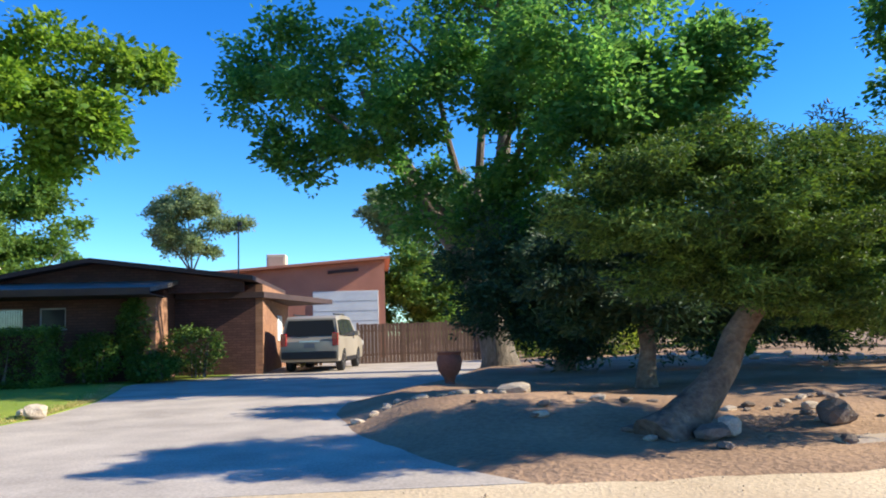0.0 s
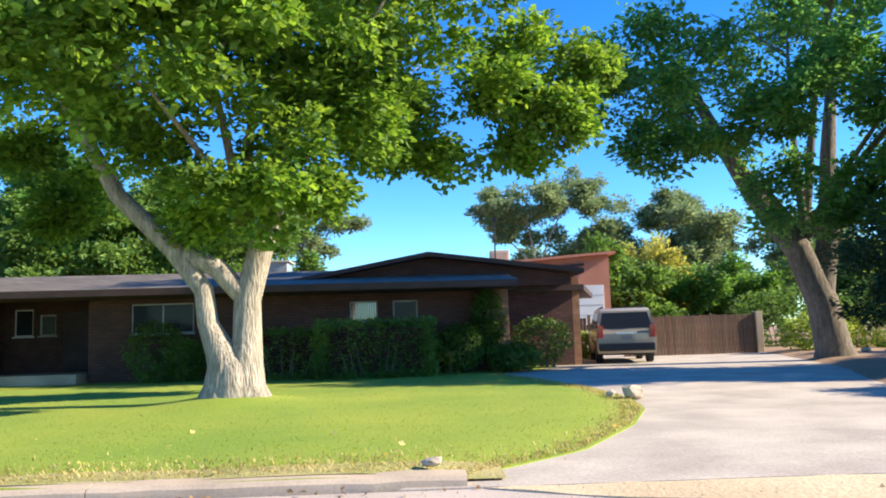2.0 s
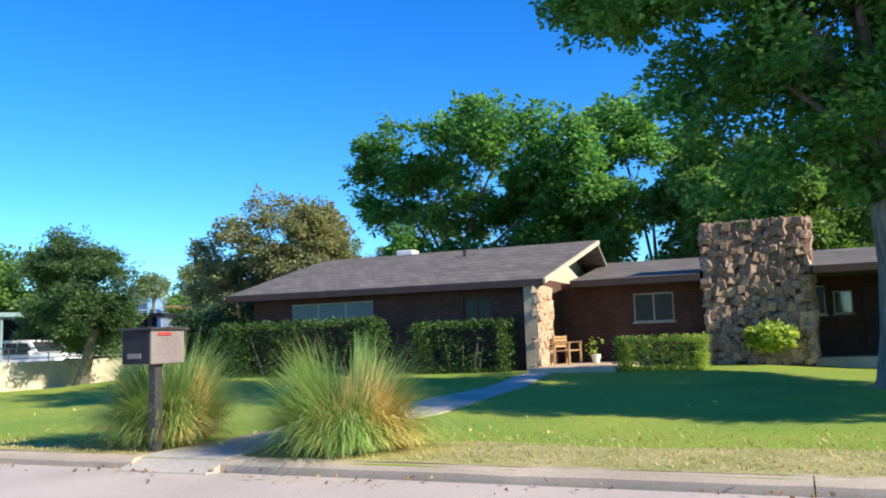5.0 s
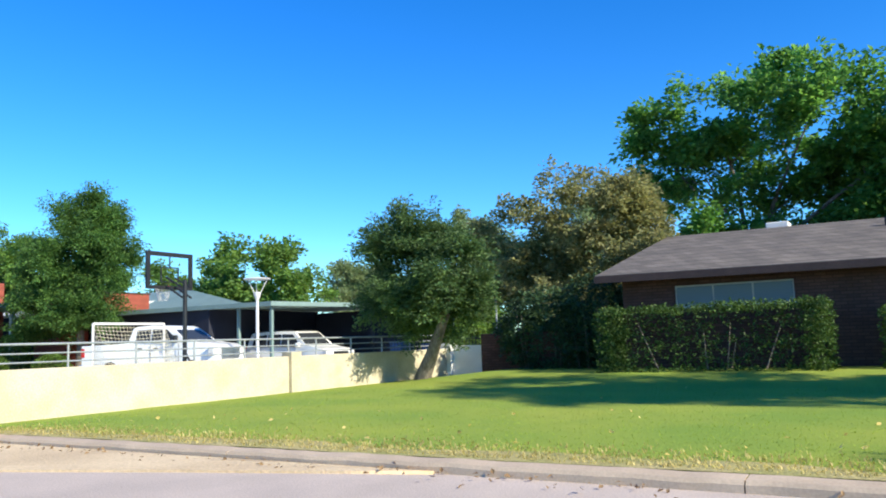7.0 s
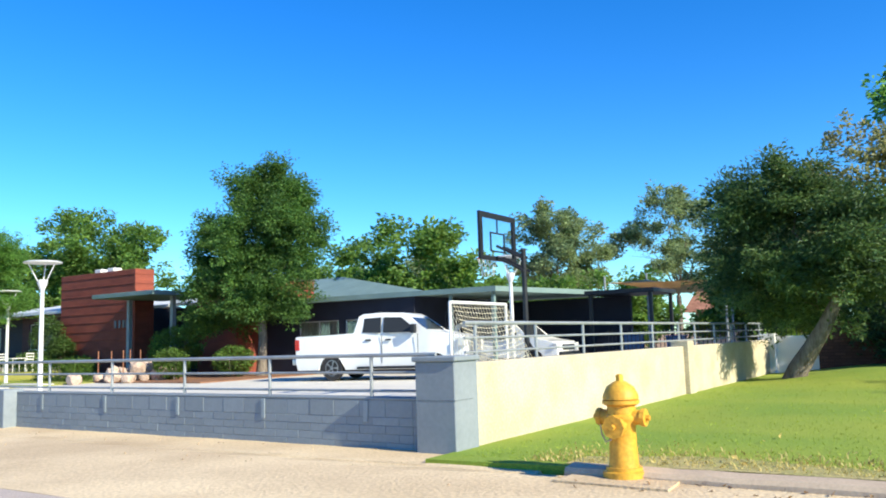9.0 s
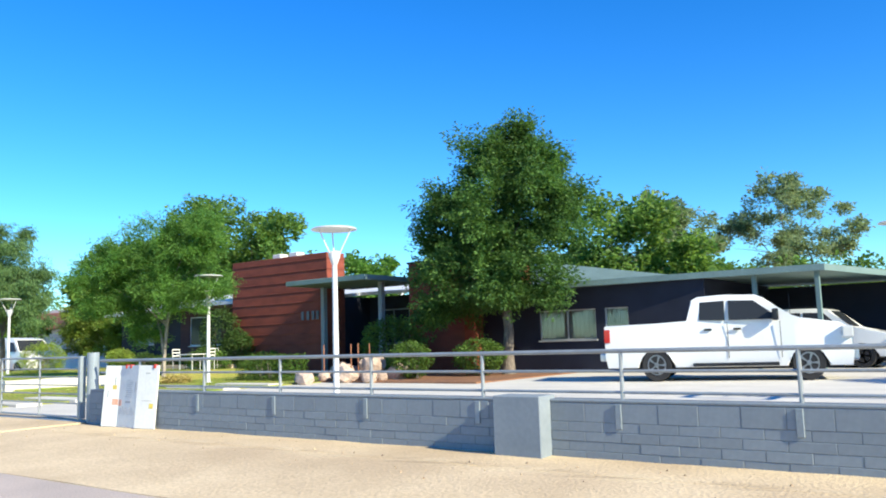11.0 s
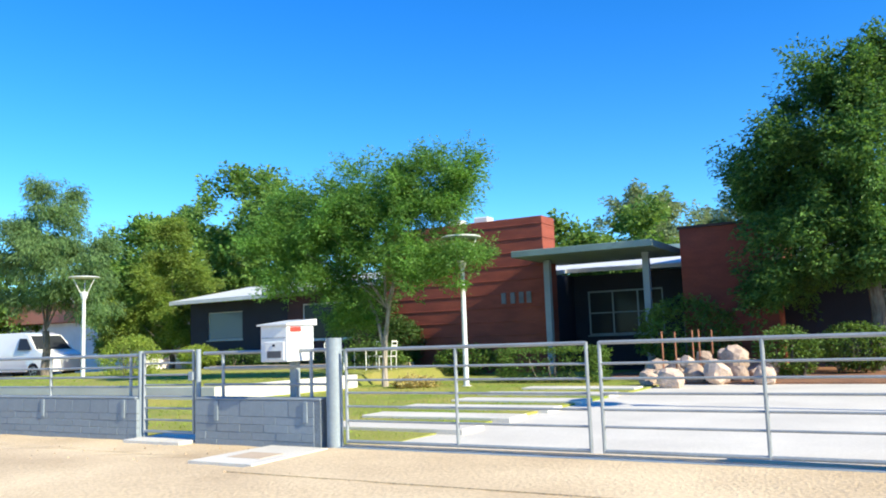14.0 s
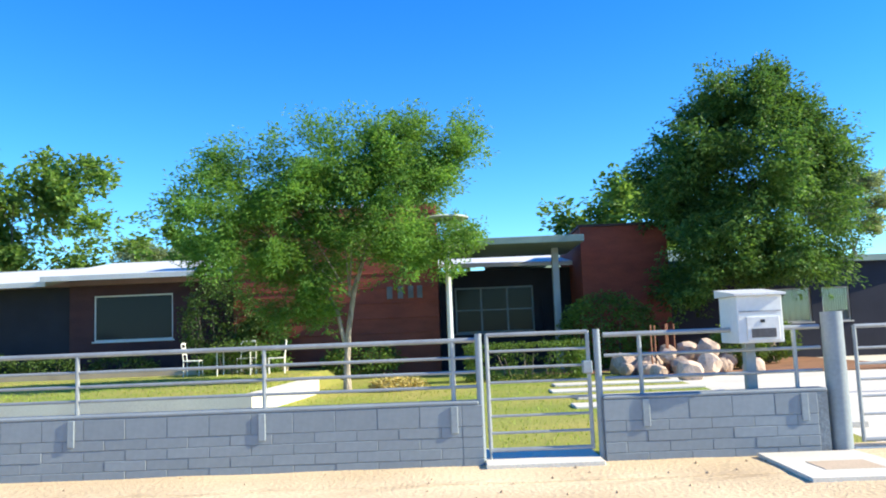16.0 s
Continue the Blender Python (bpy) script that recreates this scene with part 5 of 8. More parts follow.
tree("light feathery young tree on the patchy lawn", (-80.1, 18.1, 0.1),
     [(-80.2, 17.8, 5.1, 1.3, 1.2, 0.9), (-78.7, 18.1, 5.2, 1.1, 1.0, 0.85), (-81.7, 17.4, 4.5, 1.3, 1.2, 0.9), (-82.4, 16.7, 4.1, 0.9, 0.9, 0.6), (-79.7, 18.4, 3.9, 1.9, 1.6, 1.0), (-77.9, 18.0, 5.0, 0.6, 0.6, 0.7), (-77.5, 18.1, 5.6, 0.35, 0.4, 0.45), (-77.1, 18.0, 3.4, 0.65, 0.6, 0.35), (-81.1, 17.6, 2.9, 1.3, 1.1, 0.6), (-82.5, 16.8, 3.2, 0.8, 0.7, 0.5), (-81.2, 17.9, 2.0, 0.7, 0.6, 0.35), (-78.9, 18.1, 6.0, 0.45, 0.4, 0.4), (-78.7, 17.9, 2.9, 0.9, 0.8, 0.45)],
     1700, 62, 0.10, M_LEAF_D, M_BARK_PALE, 0.10, (-80.05, 18.1, 2.2), 32, spread=0.20, aspect=0.36, flat=0.7, spray=1.7, shell=0.35, knots=6, boughs=2,
     trunk=[[(V((-80.15, 18.1, -0.05)), 0.11), (V((-80.15, 18.1, 0.6)), 0.072), (V((-80.1, 18.1, 1.4)), 0.064), (V((-79.95, 18.1, 2.3)), 0.056), (V((-79.6, 18.1, 3.4)), 0.04)], [(V((-80.13, 18.1, 0.9)), 0.05), (V((-80.35, 18.1, 1.9)), 0.045), (V((-80.9, 18.1, 3.0)), 0.035)]])
tree("weeping pale-green tree beside the white van", (-98.5, 20.5, 0.1),
     [(-98.7, 20.5, 7.4, 1.5, 1.4, 1.1), (-99.6, 20.3, 5.8, 1.4, 1.4, 1.9), (-97.7, 20.5, 5.8, 1.3, 1.3, 1.5), (-96.6, 20.8, 4.6, 1.3, 1.3, 1.6), (-98.6, 20.4, 3.6, 1.7, 1.4, 1.2), (-96.4, 20.8, 3.0, 1.0, 1.0, 1.0), (-98.7, 20.4, 6.2, 1.6, 1.4, 1.4), (-97.4, 20.6, 4.2, 1.5, 1.3, 1.3)],
     1000, 56, 0.18, M_LEAF_WEEP, M_BARK, 0.16, (-98.5, 20.5, 2.2), 33, spread=0.32, aspect=0.22, droop=1.2, shell=0.3, boughs=2)
tree("yellow-green cypress by the dark house wing", (-99.0, 27.5, 0.1),
     [(-99.0, 27.5, 2.07, 2.09, 1.8, 1.69), (-98.81, 27.5, 4.14, 1.71, 1.52, 1.5), (-99.1, 27.5, 6.02, 1.14, 1.04, 1.32), (-99.28, 27.5, 7.43, 0.52, 0.47, 0.75), (-101.09, 27.1, 2.82, 1.61, 1.33, 1.6), (-102.61, 26.9, 1.88, 1.23, 1.04, 1.03), (-97.77, 27.5, 4.89, 0.85, 0.85, 1.22), (-97.48, 27.2, 2.44, 0.85, 0.85, 1.13), (-100.23, 27.3, 5.08, 0.76, 0.76, 1.22)],
     900, 60, 0.17, M_LEAF_OLIVE, M_BARK, 0.14, (-99.0, 27.5, 1.0), 34, spread=0.28, aspect=0.3, name="cypress")

# --- hedges and shrubs of the first lot
shrub("hedge", "clipped broad hedge with sunlit top before the brown house", [(-11.1, 23.9, 0.95, 1.75, 0.75, 0.85, 1)], 1300, 9, 0.085, M_HEDGE, 1, 0.07, "hedge")
shrub("hedge", "low clipped dark hedge before the brown house", [(-13.9, 24.6, 0.85, 1.2, 0.7, 0.75, 1)], 800, 9, 0.08, M_HEDGE, 2, 0.07, "hedge")
shrub("shrub", "rounded shrub under the bedroom window", [(-17.9, 25.0, 0.98, 0.95, 0.7, 1.0, 0), (-17.0, 25.0, 0.75, 0.6, 0.6, 0.7, 0)], 700, 10, 0.10, M_HEDGE, 3, 0.09)
shrub("hedge", "clipped box hedge beside the front step", [(-27.45, 22.0, 0.72, 1.12, 0.6, 0.46, 1)], 900, 9, 0.07, M_HEDGE_L, 4, 0.06, "hedge")
shrub("hedge", "long hedge darkened for shade under the wide window", [(-38.85, 22.0, 1.1, 2.95, 0.7, 0.95, 1)], 1800, 9, 0.085, M_HEDGE_D, 5, 0.07, "hedge")
shrub("hedge", "clipped hedge darkened for shade against the brown wall", [(-33.3, 22.3, 1.05, 1.5, 0.6, 0.76, 1)], 900, 9, 0.08, M_HEDGE_D, 6, 0.07, "hedge")
shrub("shrub", "large-leaved plant at the foot of the stone chimney", [(-24.8, 24.2, 1.05, 0.6, 0.35, 0.3, 0)], 130, 9, 0.19, M_HEDGE_L, 7, 0.10)
shrub("shrub", "tall clipped column shrub at the house corner", [(-7.6, 25.6, 1.7, 0.55, 0.5, 1.0, 0)], 500, 9, 0.10, M_HEDGE, 8, 0.08)
shrub("shrub", "straggling dark shrubs at the house corner", [(-5.9, 25.9, 1.0, 0.95, 0.7, 0.8, 0), (-8.6, 25.0, 0.9, 0.75, 0.6, 0.75, 0), (-6.9, 24.9, 0.55, 0.8, 0.5, 0.4, 0)], 900, 9, 0.11, M_HEDGE, 9, 0.1)
shrub("shrub", "small plant beside the carport wall", [(-3.1, 33.0, 0.7, 0.4, 0.4, 0.55, 0)], 160, 9, 0.11, M_HEDGE_L, 10, 0.1)
shrub("shrub", "sunlit shrubs past the fence end", [(6.6, 33.0, 0.9, 1.5, 1.0, 0.8, 0), (9.5, 33.5, 1.1, 1.7, 1.0, 1.0, 0)], 700, 9, 0.14, M_HEDGE_L, 11, 0.12)
shrub("shrub", "green shrubs at the back of the dirt yard", [(15.0, 34.0, 1.2, 2.4, 1.2, 1.2, 0), (20.5, 34.0, 1.4, 2.6, 1.2, 1.4, 0), (26, 33.0, 1.6, 2.6, 1.2, 1.6, 0), (12.2, 27.5, 0.5, 0.8, 0.6, 0.4, 0)], 1300, 9, 0.15, M_HEDGE, 12, 0.14)
shrub("shrub", "sunlit yellow-green shrubs behind the fence", [(9.0, 40.0, 1.6, 3.4, 1.4, 1.7, 0), (15, 41, 1.8, 3.2, 1.4, 1.9, 0)], 900, 9, 0.18, M_LEAF_C, 13, 0.16)

# near-black leaves fill in the deep shade under the trees here
shrub("shrub", "dark leaf mass added for shade between the conifer and the brown house", [(-44.6, 24.3, 1.5, 1.7, 1.0, 1.5, 0), (-42.8, 24.0, 1.7, 1.3, 1.0, 1.65, 0), (-45.9, 25.6, 1.2, 1.2, 0.9, 1.2, 0)], 1900, 9, 0.12, M_LEAF_DARK, 14, 0.11)

# --- hedges and shrubs of the second lot
shrub("hedge", "low clipped hedge on the lawn before the entrance", [(-76.0, 19.75, 0.55, 1.45, 0.5, 0.42, 1)], 900, 9, 0.06, M_HEDGE, 21, 0.05, "hedge")
shrub("shrub", "rounded green shrub in the mulch bed", [(-70.4, 20.9, 0.72, 0.75, 0.6, 0.6, 0)], 500, 9, 0.08, M_HEDGE, 22, 0.07)
shrub("shrub", "rounded green shrub before the pale window", [(-69.0, 22.9, 0.75, 0.95, 0.7, 0.6, 0)], 560, 9, 0.08, M_HEDGE, 23, 0.07)
shrub("shrub", "large dark shrub beside the entrance", [(-73.3, 23.4, 1.2, 1.5, 0.8, 1.1, 0)], 700, 9, 0.10, M_HEDGE, 24, 0.1)
shrub("shrub", "grey-green rounded shrub on the lawn", [(-92.1, 19.5, 0.95, 1.2, 1.0, 0.9, 0)], 760, 9, 0.07, M_HEDGE_L, 25, 0.07)
shrub("shrub", "low bright shrubs along the dark house wing", [(-94.6, 25.1, 0.9, 1.15, 0.6, 0.5, 0)], 700, 9, 0.08, M_HEDGE_L, 26, 0.08)
shrub("shrub", "low dark shrubs along the foot of the dark house wing", [(-92.4, 25.2, 0.7, 0.9, 0.6, 0.5, 0), (-90.6, 25.2, 0.6, 1.0, 0.6, 0.45, 0), (-88.2, 25.0, 0.55, 1.2, 0.6, 0.45, 0)], 800, 9, 0.08, M_HEDGE_D, 27, 0.08)
shrub("shrub", "tall dark shrub beside the wide window", [(-84.9, 24.4, 1.9, 1.25, 0.8, 1.35, 0), (-83.6, 24.3, 1.2, 0.8, 0.7, 0.9, 0)], 1200, 9, 0.09, M_HEDGE_D, 28, 0.1)
shrub("shrub", "low dark shrubs along the red wall", [(-83.8, 22.8, 0.7, 1.4, 0.7, 0.6, 0), (-80.5, 23.4, 0.6, 1.2, 0.6, 0.5, 0)], 700, 9, 0.09, M_HEDGE, 27, 0.09)
shrub("shrub", "dry straw clump at the foot of the young tree", [(-79.0, 17.8, 0.18, 0.6, 0.45, 0.15, 0)], 200, 9, 0.09, M_DRYGRASS, 28, 0.08)

fountain_grass("fluffy green fountain grass with a straw patch beside the walk", -29.05, 8.2, 0.14, 0.80, 1.38, 8500, 61)
fountain_grass("fluffy green fountain grass with a straw patch behind the mailbox", -31.8, 8.35, 0.14, 0.80, 1.38, 8500, 62)

# --- grass blades
rng_g = np.random.default_rng(5)
n = 84000
yy = 7.35 + (rng_g.uniform(0, 1, n) ** 1.5) * 14.0
xx = rng_g.uniform(-48.3, -5.9, n)
keep = np.array([lerp(DRIVE_L, y) - 0.08 > x and not (-31.1 < x < -29.7) for x, y in zip(xx, yy)])
xx, yy = xx[keep], yy[keep]
zz = np.array([lawn_z(x, y) for x, y in zip(xx, yy)])
tagged(new("grass", blades("grass", xx, yy, zz - 0.01, rng_g.uniform(0.016, 0.036, len(xx)), 0.9, 0.005, M_GRASS, rng_g)), "short green mown grass blades", "grass", kind="stuff")
n = 16000
xx = rng_g.uniform(-47.5, -6.5, n)
yy = 7.25 + np.abs(rng_g.normal(0, 0.55, n)) * (1 + 1.3 * ((xx > -30) & (xx < -23)))
keep = np.array([lerp(DRIVE_L, y) - 0.05 > x and not (-31.1 < x < -29.7) for x, y in zip(xx, yy)])
xx, yy = xx[keep], yy[keep]
zz = np.array([lawn_z(x, max(y, 7.28)) for x, y in zip(xx, yy)])
tagged(new("dry_grass", blades("dry_grass", xx, yy, zz - 0.005, rng_g.uniform(0.025, 0.06, len(xx)), 0.9, 0.007, M_DRYGRASS, rng_g)), "straw-coloured dry grass along the kerb", "grass", kind="stuff")
n = 5000
yy = rng_g.uniform(7.3, 24, n)
xx = np.array([lerp(DRIVE_L, y) for y in yy]) - 0.04 - np.abs(rng_g.normal(0, 0.22, n))
zz = np.array([lawn_z(x, y) for x, y in zip(xx, yy)])
tagged(new("dry_grass", blades("dry_grass", xx, yy, zz - 0.005, rng_g.uniform(0.025, 0.06, n), 0.9, 0.007, M_DRYGRASS, rng_g)), "straw-coloured dry grass along the driveway", "grass", kind="stuff")
n = 22000
xx, yy = rng_g.uniform(-99.0, -73.6, n), rng_g.uniform(8.3, 21, n)
zz = np.array([lawn2_z(x, y) for x, y in zip(xx, yy)]) - 0.01
tagged(new("grass", blades("grass", xx, yy, zz, rng_g.uniform(0.025, 0.055, n), 0.9, 0.007, M_GRASS, rng_g)), "thin green and straw grass blades", "grass", kind="stuff")

# ---------------------------------------------------------------- houses


def wall_with_holes(x0, x1, z0, z1, y, thick, holes):
    """A wall along x, built of plates round its openings (x0, x1, z0, z1)."""
    bm = bmesh.new()
    xs = sorted({x0, x1, *(h[0] for h in holes), *(h[1] for h in holes)})
    for a, b in zip(xs, xs[1:]):
        cut = sorted((h[2], h[3]) for h in holes if h[0] <= a + 1e-6 and h[1] >= b - 1e-6)
        z = z0
        for lo, hi in cut:
            if lo > z:
                box(bm, (a, y, z), (b, y + thick, lo))
            z = hi
        if z < z1:
            box(bm, (a, y, z), (b, y + thick, z1))
    bmesh.ops.remove_doubles(bm, verts=bm.verts, dist=0.0005)
    return bm


def window(parent, x0, x1, z0, z1, y, frame_mat=M_FRAME, bars=1, rows=1, pane_mat=M_GLASS, curtain=False, f=0.045):
    """A framed window set in its opening: frame, mullions, panes, sill, and a curtain behind where there is one."""
    w = part("window", B((x0, y + 0.05, z0), (x1, y + 0.09, z0 + f), 0.004), frame_mat, parent)
    part("frame_bar", B((x0, y + 0.05, z1 - f), (x1, y + 0.09, z1), 0.004), frame_mat, w)
    part("frame_bar", B((x0, y + 0.05, z0 + f), (x0 + f, y + 0.09, z1 - f), 0.004), frame_mat, w)
    part("frame_bar", B((x1 - f, y + 0.05, z0 + f), (x1, y + 0.09, z1 - f), 0.004), frame_mat, w)
    for k in range(1, bars + 1):
        x = x0 + (x1 - x0) * k / (bars + 1)
        part("mullion", B((x - f / 2, y + 0.054, z0 + f), (x + f / 2, y + 0.088, z1 - f)), frame_mat, w)
    for k in range(1, rows):
        z = z0 + (z1 - z0) * k / rows
        part("glazing_bar", B((x0 + f, y + 0.056, z - f / 3), (x1 - f, y + 0.086, z + f / 3)), frame_mat, w)
    pane = part("pane", B((x0 + f * 0.5, y + 0.068, z0 + f * 0.5), (x1 - f * 0.5, y + 0.074, z1 - f * 0.5)), M_CLEAR if curtain else pane_mat, w)
    pane.visible_shadow = not curtain
    part("sill", B((x0 - 0.05, y - 0.05, z0 - 0.05), (x1 + 0.05, y + 0.06, z0), 0.008), frame_mat, w)
    if curtain:
        bm = bmesh.new()
        n = 40
        pts = [(x0 + (x1 - x0) * i / n, y + 0.10 + 0.014 * math.sin(i * 1.9)) for i in range(n + 1)]
        lo = [bm.verts.new((x, q, z0 + f)) for x, q in pts]
        hi = [bm.verts.new((x, q, z1 - f)) for x, q in pts]
        for i in range(n):
            bm.faces.new((lo[i], lo[i + 1], hi[i + 1], hi[i]))
        part("curtain", bm, M_CURTAIN, w)
    return w


def chunk_mesh(seed, mat):
    """A split stone: a rough block with a skewed, bevelled face."""
    rr = random.Random(seed)
    bm = B((-0.5, -0.5, -0.5), (0.5, 0.5, 0.5))
    for v in bm.verts:
        v.co += Vector((rr.uniform(-0.16, 0.16), rr.uniform(-0.2, 0.2), rr.uniform(-0.2, 0.2)))
    bmesh.ops.bevel(bm, geom=bm.edges[:], offset=0.09, segments=1, affect="EDGES")
    me = finish(bm, "stone")
    me.materials.append(mat)
    return me


STONES = [chunk_mesh(3 + k, M_STONE) for k in range(8)]


def stone_face(parent, x0, x1, z0, z1, y, normal, step, seed, along="x", meshes=None, proud=0.09):
    """Split stones packed on a face in broken courses, uneven in size, tilt and depth."""
    rr = random.Random(seed)
    meshes = meshes or STONES
    z = z0
    while z < z1 - 0.05:
        course = step * rr.uniform(0.8, 1.25)
        c = x0 + rr.uniform(-0.05, 0.05)
        while c < x1 - 0.04:
            w = step * rr.uniform(0.6, 1.5)
            w = min(w, x1 + 0.05 - c)
            h = course * rr.uniform(0.9, 1.7)
            mid, zm = c + w / 2, min(z + course / 2 + rr.uniform(-0.08, 0.08), z1 - h * 0.4)
            d, p = rr.uniform(0.16, 0.26), y + normal * rr.uniform(-0.03, proud)
            a, t = rr.uniform(-0.4, 0.4), rr.uniform(-0.3, 0.45)
            if along == "x":
                piece("stone", rr.choice(meshes), parent, (mid, p, zm), (rr.uniform(-0.2, 0.2), a, t), (w * 1.12, d, h))
            else:
                piece("stone", rr.choice(meshes), parent, (p, mid, zm), (a, rr.uniform(-0.2, 0.2), t), (d, w * 1.12, h))
            c += w
        z += course


h1 = thing("house", "long low dark brown ranch house with a stone chimney", "house", (-22.0, 27.0, 0.3))
# left wing
part("wall", wall_with_holes(-41.6, -31.45, 0.0, 3.2, 23.3, 0.25, [(-40.05, -36.85, 2.05, 2.66), (-33.65, -32.7, 1.7, 2.55)]), M_BROWN, h1)
window(h1, -40.05, -36.85, 2.05, 2.66, 23.3, bars=2, pane_mat=M_GLASS_SKY)
window(h1, -33.65, -32.7, 1.7, 2.55, 23.3, M_BROWN_TRIM)
part("wall", B((-41.6, 23.55, 0.0), (-41.35, 32.0, 3.3)), M_BROWN, h1)
part("wall", P([(23.55, 0.0), (32.0, 0.0), (32.0, 3.06), (23.55, 3.06)], "x", -31.45, -31.2), M_BROWN, h1)
# cream puts sunlight into the gable's upper part; the wall below stays brown
part("gable_wall", P([(23.7, 3.06), (32.0, 3.06), (27.2, 4.25)], "x", -31.45, -31.2), M_CREAM, h1, "gable end coloured cream for sunlight")
roofL = part("roof", slab(bmesh.new(), [(-42.15, 22.5, 3.05), (-30.8, 22.5, 2.98), (-30.1, 26.9, 4.48), (-41.25, 27.4, 4.60)], 0.17), M_SHINGLE, h1)
part("roof", slab(bmesh.new(), [(-41.25, 27.4, 4.60), (-30.1, 26.9, 4.48), (-30.6, 32.6, 3.0), (-42.0, 32.6, 3.0)], 0.17), M_SHINGLE, h1)
part("fascia", slab(bmesh.new(), [(-42.17, 22.47, 3.03), (-30.78, 22.47, 2.96), (-30.78, 22.53, 2.96), (-42.17, 22.53, 3.03)], 0.2), M_BROWN_TRIM, h1)
# rake board in cream rather than brown trim, to show it lit
part("rake_board", slab(bmesh.new(), [(-30.79, 22.5, 2.97), (-30.72, 22.5, 2.97), (-30.02, 26.9, 4.47), (-30.09, 26.9, 4.47)], 0.14), M_CREAM, h1, "rake board coloured cream for sunlight")
part("roof_vent", B((-38.1, 27.6, 4.4), (-37.4, 28.2, 4.78), 0.03), M_WHITE, h1, "white square roof vent")
part("roof_pipe", T([(-34.6, 26.0, 4.1), (-34.6, 26.0, 4.42)], 0.06), M_DARKMETAL, h1)
# stone-clad pier at the wing's end
pier = part("stone_pier", B((-31.40, 22.5, 0.0), (-31.0, 24.0, 2.78)), M_TANSTONE, h1, "sunlit pale rough stone pier")
PALE = [chunk_mesh(23 + k, M_TANSTONE) for k in range(5)]
stone_face(pier, 22.5, 24.0, 0.3, 2.74, -31.05, 1, 0.19, 7, "y", PALE, 0.005)
# middle part, with the recessed porch
part("wall", wall_with_holes(-31.2, -23.75, 0.0, 3.0, 26.0, 0.25, [(-28.85, -27.6, 1.64, 2.55)]), M_BROWN, h1)
window(h1, -28.85, -27.6, 1.64, 2.55, 26.0, bars=1)
part("wall", wall_with_holes(-20.4, -7.504, 0.0, 3.0, 26.0, 0.25, [(-19.05, -17.05, 1.61, 2.57), (-12.05, -11.15, 1.8, 2.45), (-10.65, -9.85, 1.8, 2.45)]), M_BROWN, h1)
window(h1, -19.05, -17.05, 1.61, 2.57, 26.0, bars=1)
window(h1, -12.05, -11.15, 1.8, 2.45, 26.0, bars=0, curtain=True)
window(h1, -10.65, -9.85, 1.8, 2.45, 26.0, bars=0)
part("wall", wall_with_holes(-24.2, -20.4, 0.0, 3.0, 28.2, 0.2, [(-23.85, -23.2, 1.67, 2.6), (-22.98, -22.42, 1.68, 2.4), (-20.98, -20.52, 1.67, 2.38)]), M_BROWN, h1)
window(h1, -23.85, -23.2, 1.67, 2.6, 28.2, M_WHITE, bars=0)
window(h1, -22.98, -22.42, 1.68, 2.4, 28.2, bars=0, curtain=True)
window(h1, -20.98, -20.52, 1.67, 2.38, 28.2, bars=0, curtain=True)
part("door", B((-22.15, 28.12, 0.4), (-21.25, 28.19, 2.5), 0.01), M_BROWN_TRIM, h1)
part("wall", B((-24.4, 26.25, 0.0), (-24.2, 28.4, 3.0)), M_BROWN, h1)
part("wall", B((-20.4, 26.25, 0.0), (-20.2, 28.2, 3.0)), M_BROWN, h1)
part("porch_step", B((-23.6, 25.4, 0.0), (-20.5, 28.15, 0.42), 0.02), M_KERB, h1)
part("wall", B((-7.35, 26.904, 0.0), (-7.1, 31.0, 3.0)), M_BROWN, h1)
part("wall", B((-41.6, 34.0, 0.0), (-4.2, 34.25, 3.2)), M_BROWN, h1)
for xa, xb, ya in ((-30.55, -26.65, 24.7), (-23.6, -6.75, 24.15)):
    za, zb = 3.0 - 0.0035 * (xa + 30.55), 3.0 - 0.0035 * (xb + 30.55)
    part("roof", slab(bmesh.new(), [(xa, ya, za), (xb, ya, zb), (xb, 26.3, zb + 0.25), (xa, 26.3, za + 0.25)], 0.13), M_SHINGLE, h1)
    part("fascia", slab(bmesh.new(), [(xa, ya - 0.05, za - 0.01), (xb, ya - 0.05, zb - 0.01), (xb, ya - 0.002, zb - 0.01), (xa, ya - 0.002, za - 0.01)], 0.2), M_BROWN_TRIM, h1)
    part("soffit", slab(bmesh.new(), [(xa, ya + 0.05, za - 0.18), (xb, ya + 0.05, zb - 0.18), (xb, 25.99, zb - 0.2), (xa, 25.99, za - 0.2)], 0.03), M_BROWN_TRIM, h1)
part("roof", slab(bmesh.new(), [(-30.55, 26.3, 3.25), (-6.75, 26.3, 3.17), (-6.75, 30.4, 3.80), (-30.55, 30.4, 3.98)], 0.13), M_SHINGLE, h1)
part("roof", slab(bmesh.new(), [(-30.55, 30.4, 3.98), (-6.75, 30.4, 3.80), (-6.75, 35.2, 3.0), (-30.55, 35.2, 3.0)], 0.13), M_SHINGLE, h1)
cool = part("roof_cooler", B((-16.3, 31.2, 3.7), (-14.9, 32.4, 4.3), 0.03), M_CARSILVER, h1, "pale metal cooler box on the roof")
part("cooler_cap", B((-16.4, 31.1, 4.3), (-14.8, 32.5, 4.36), 0.01), M_BEIGE, cool)
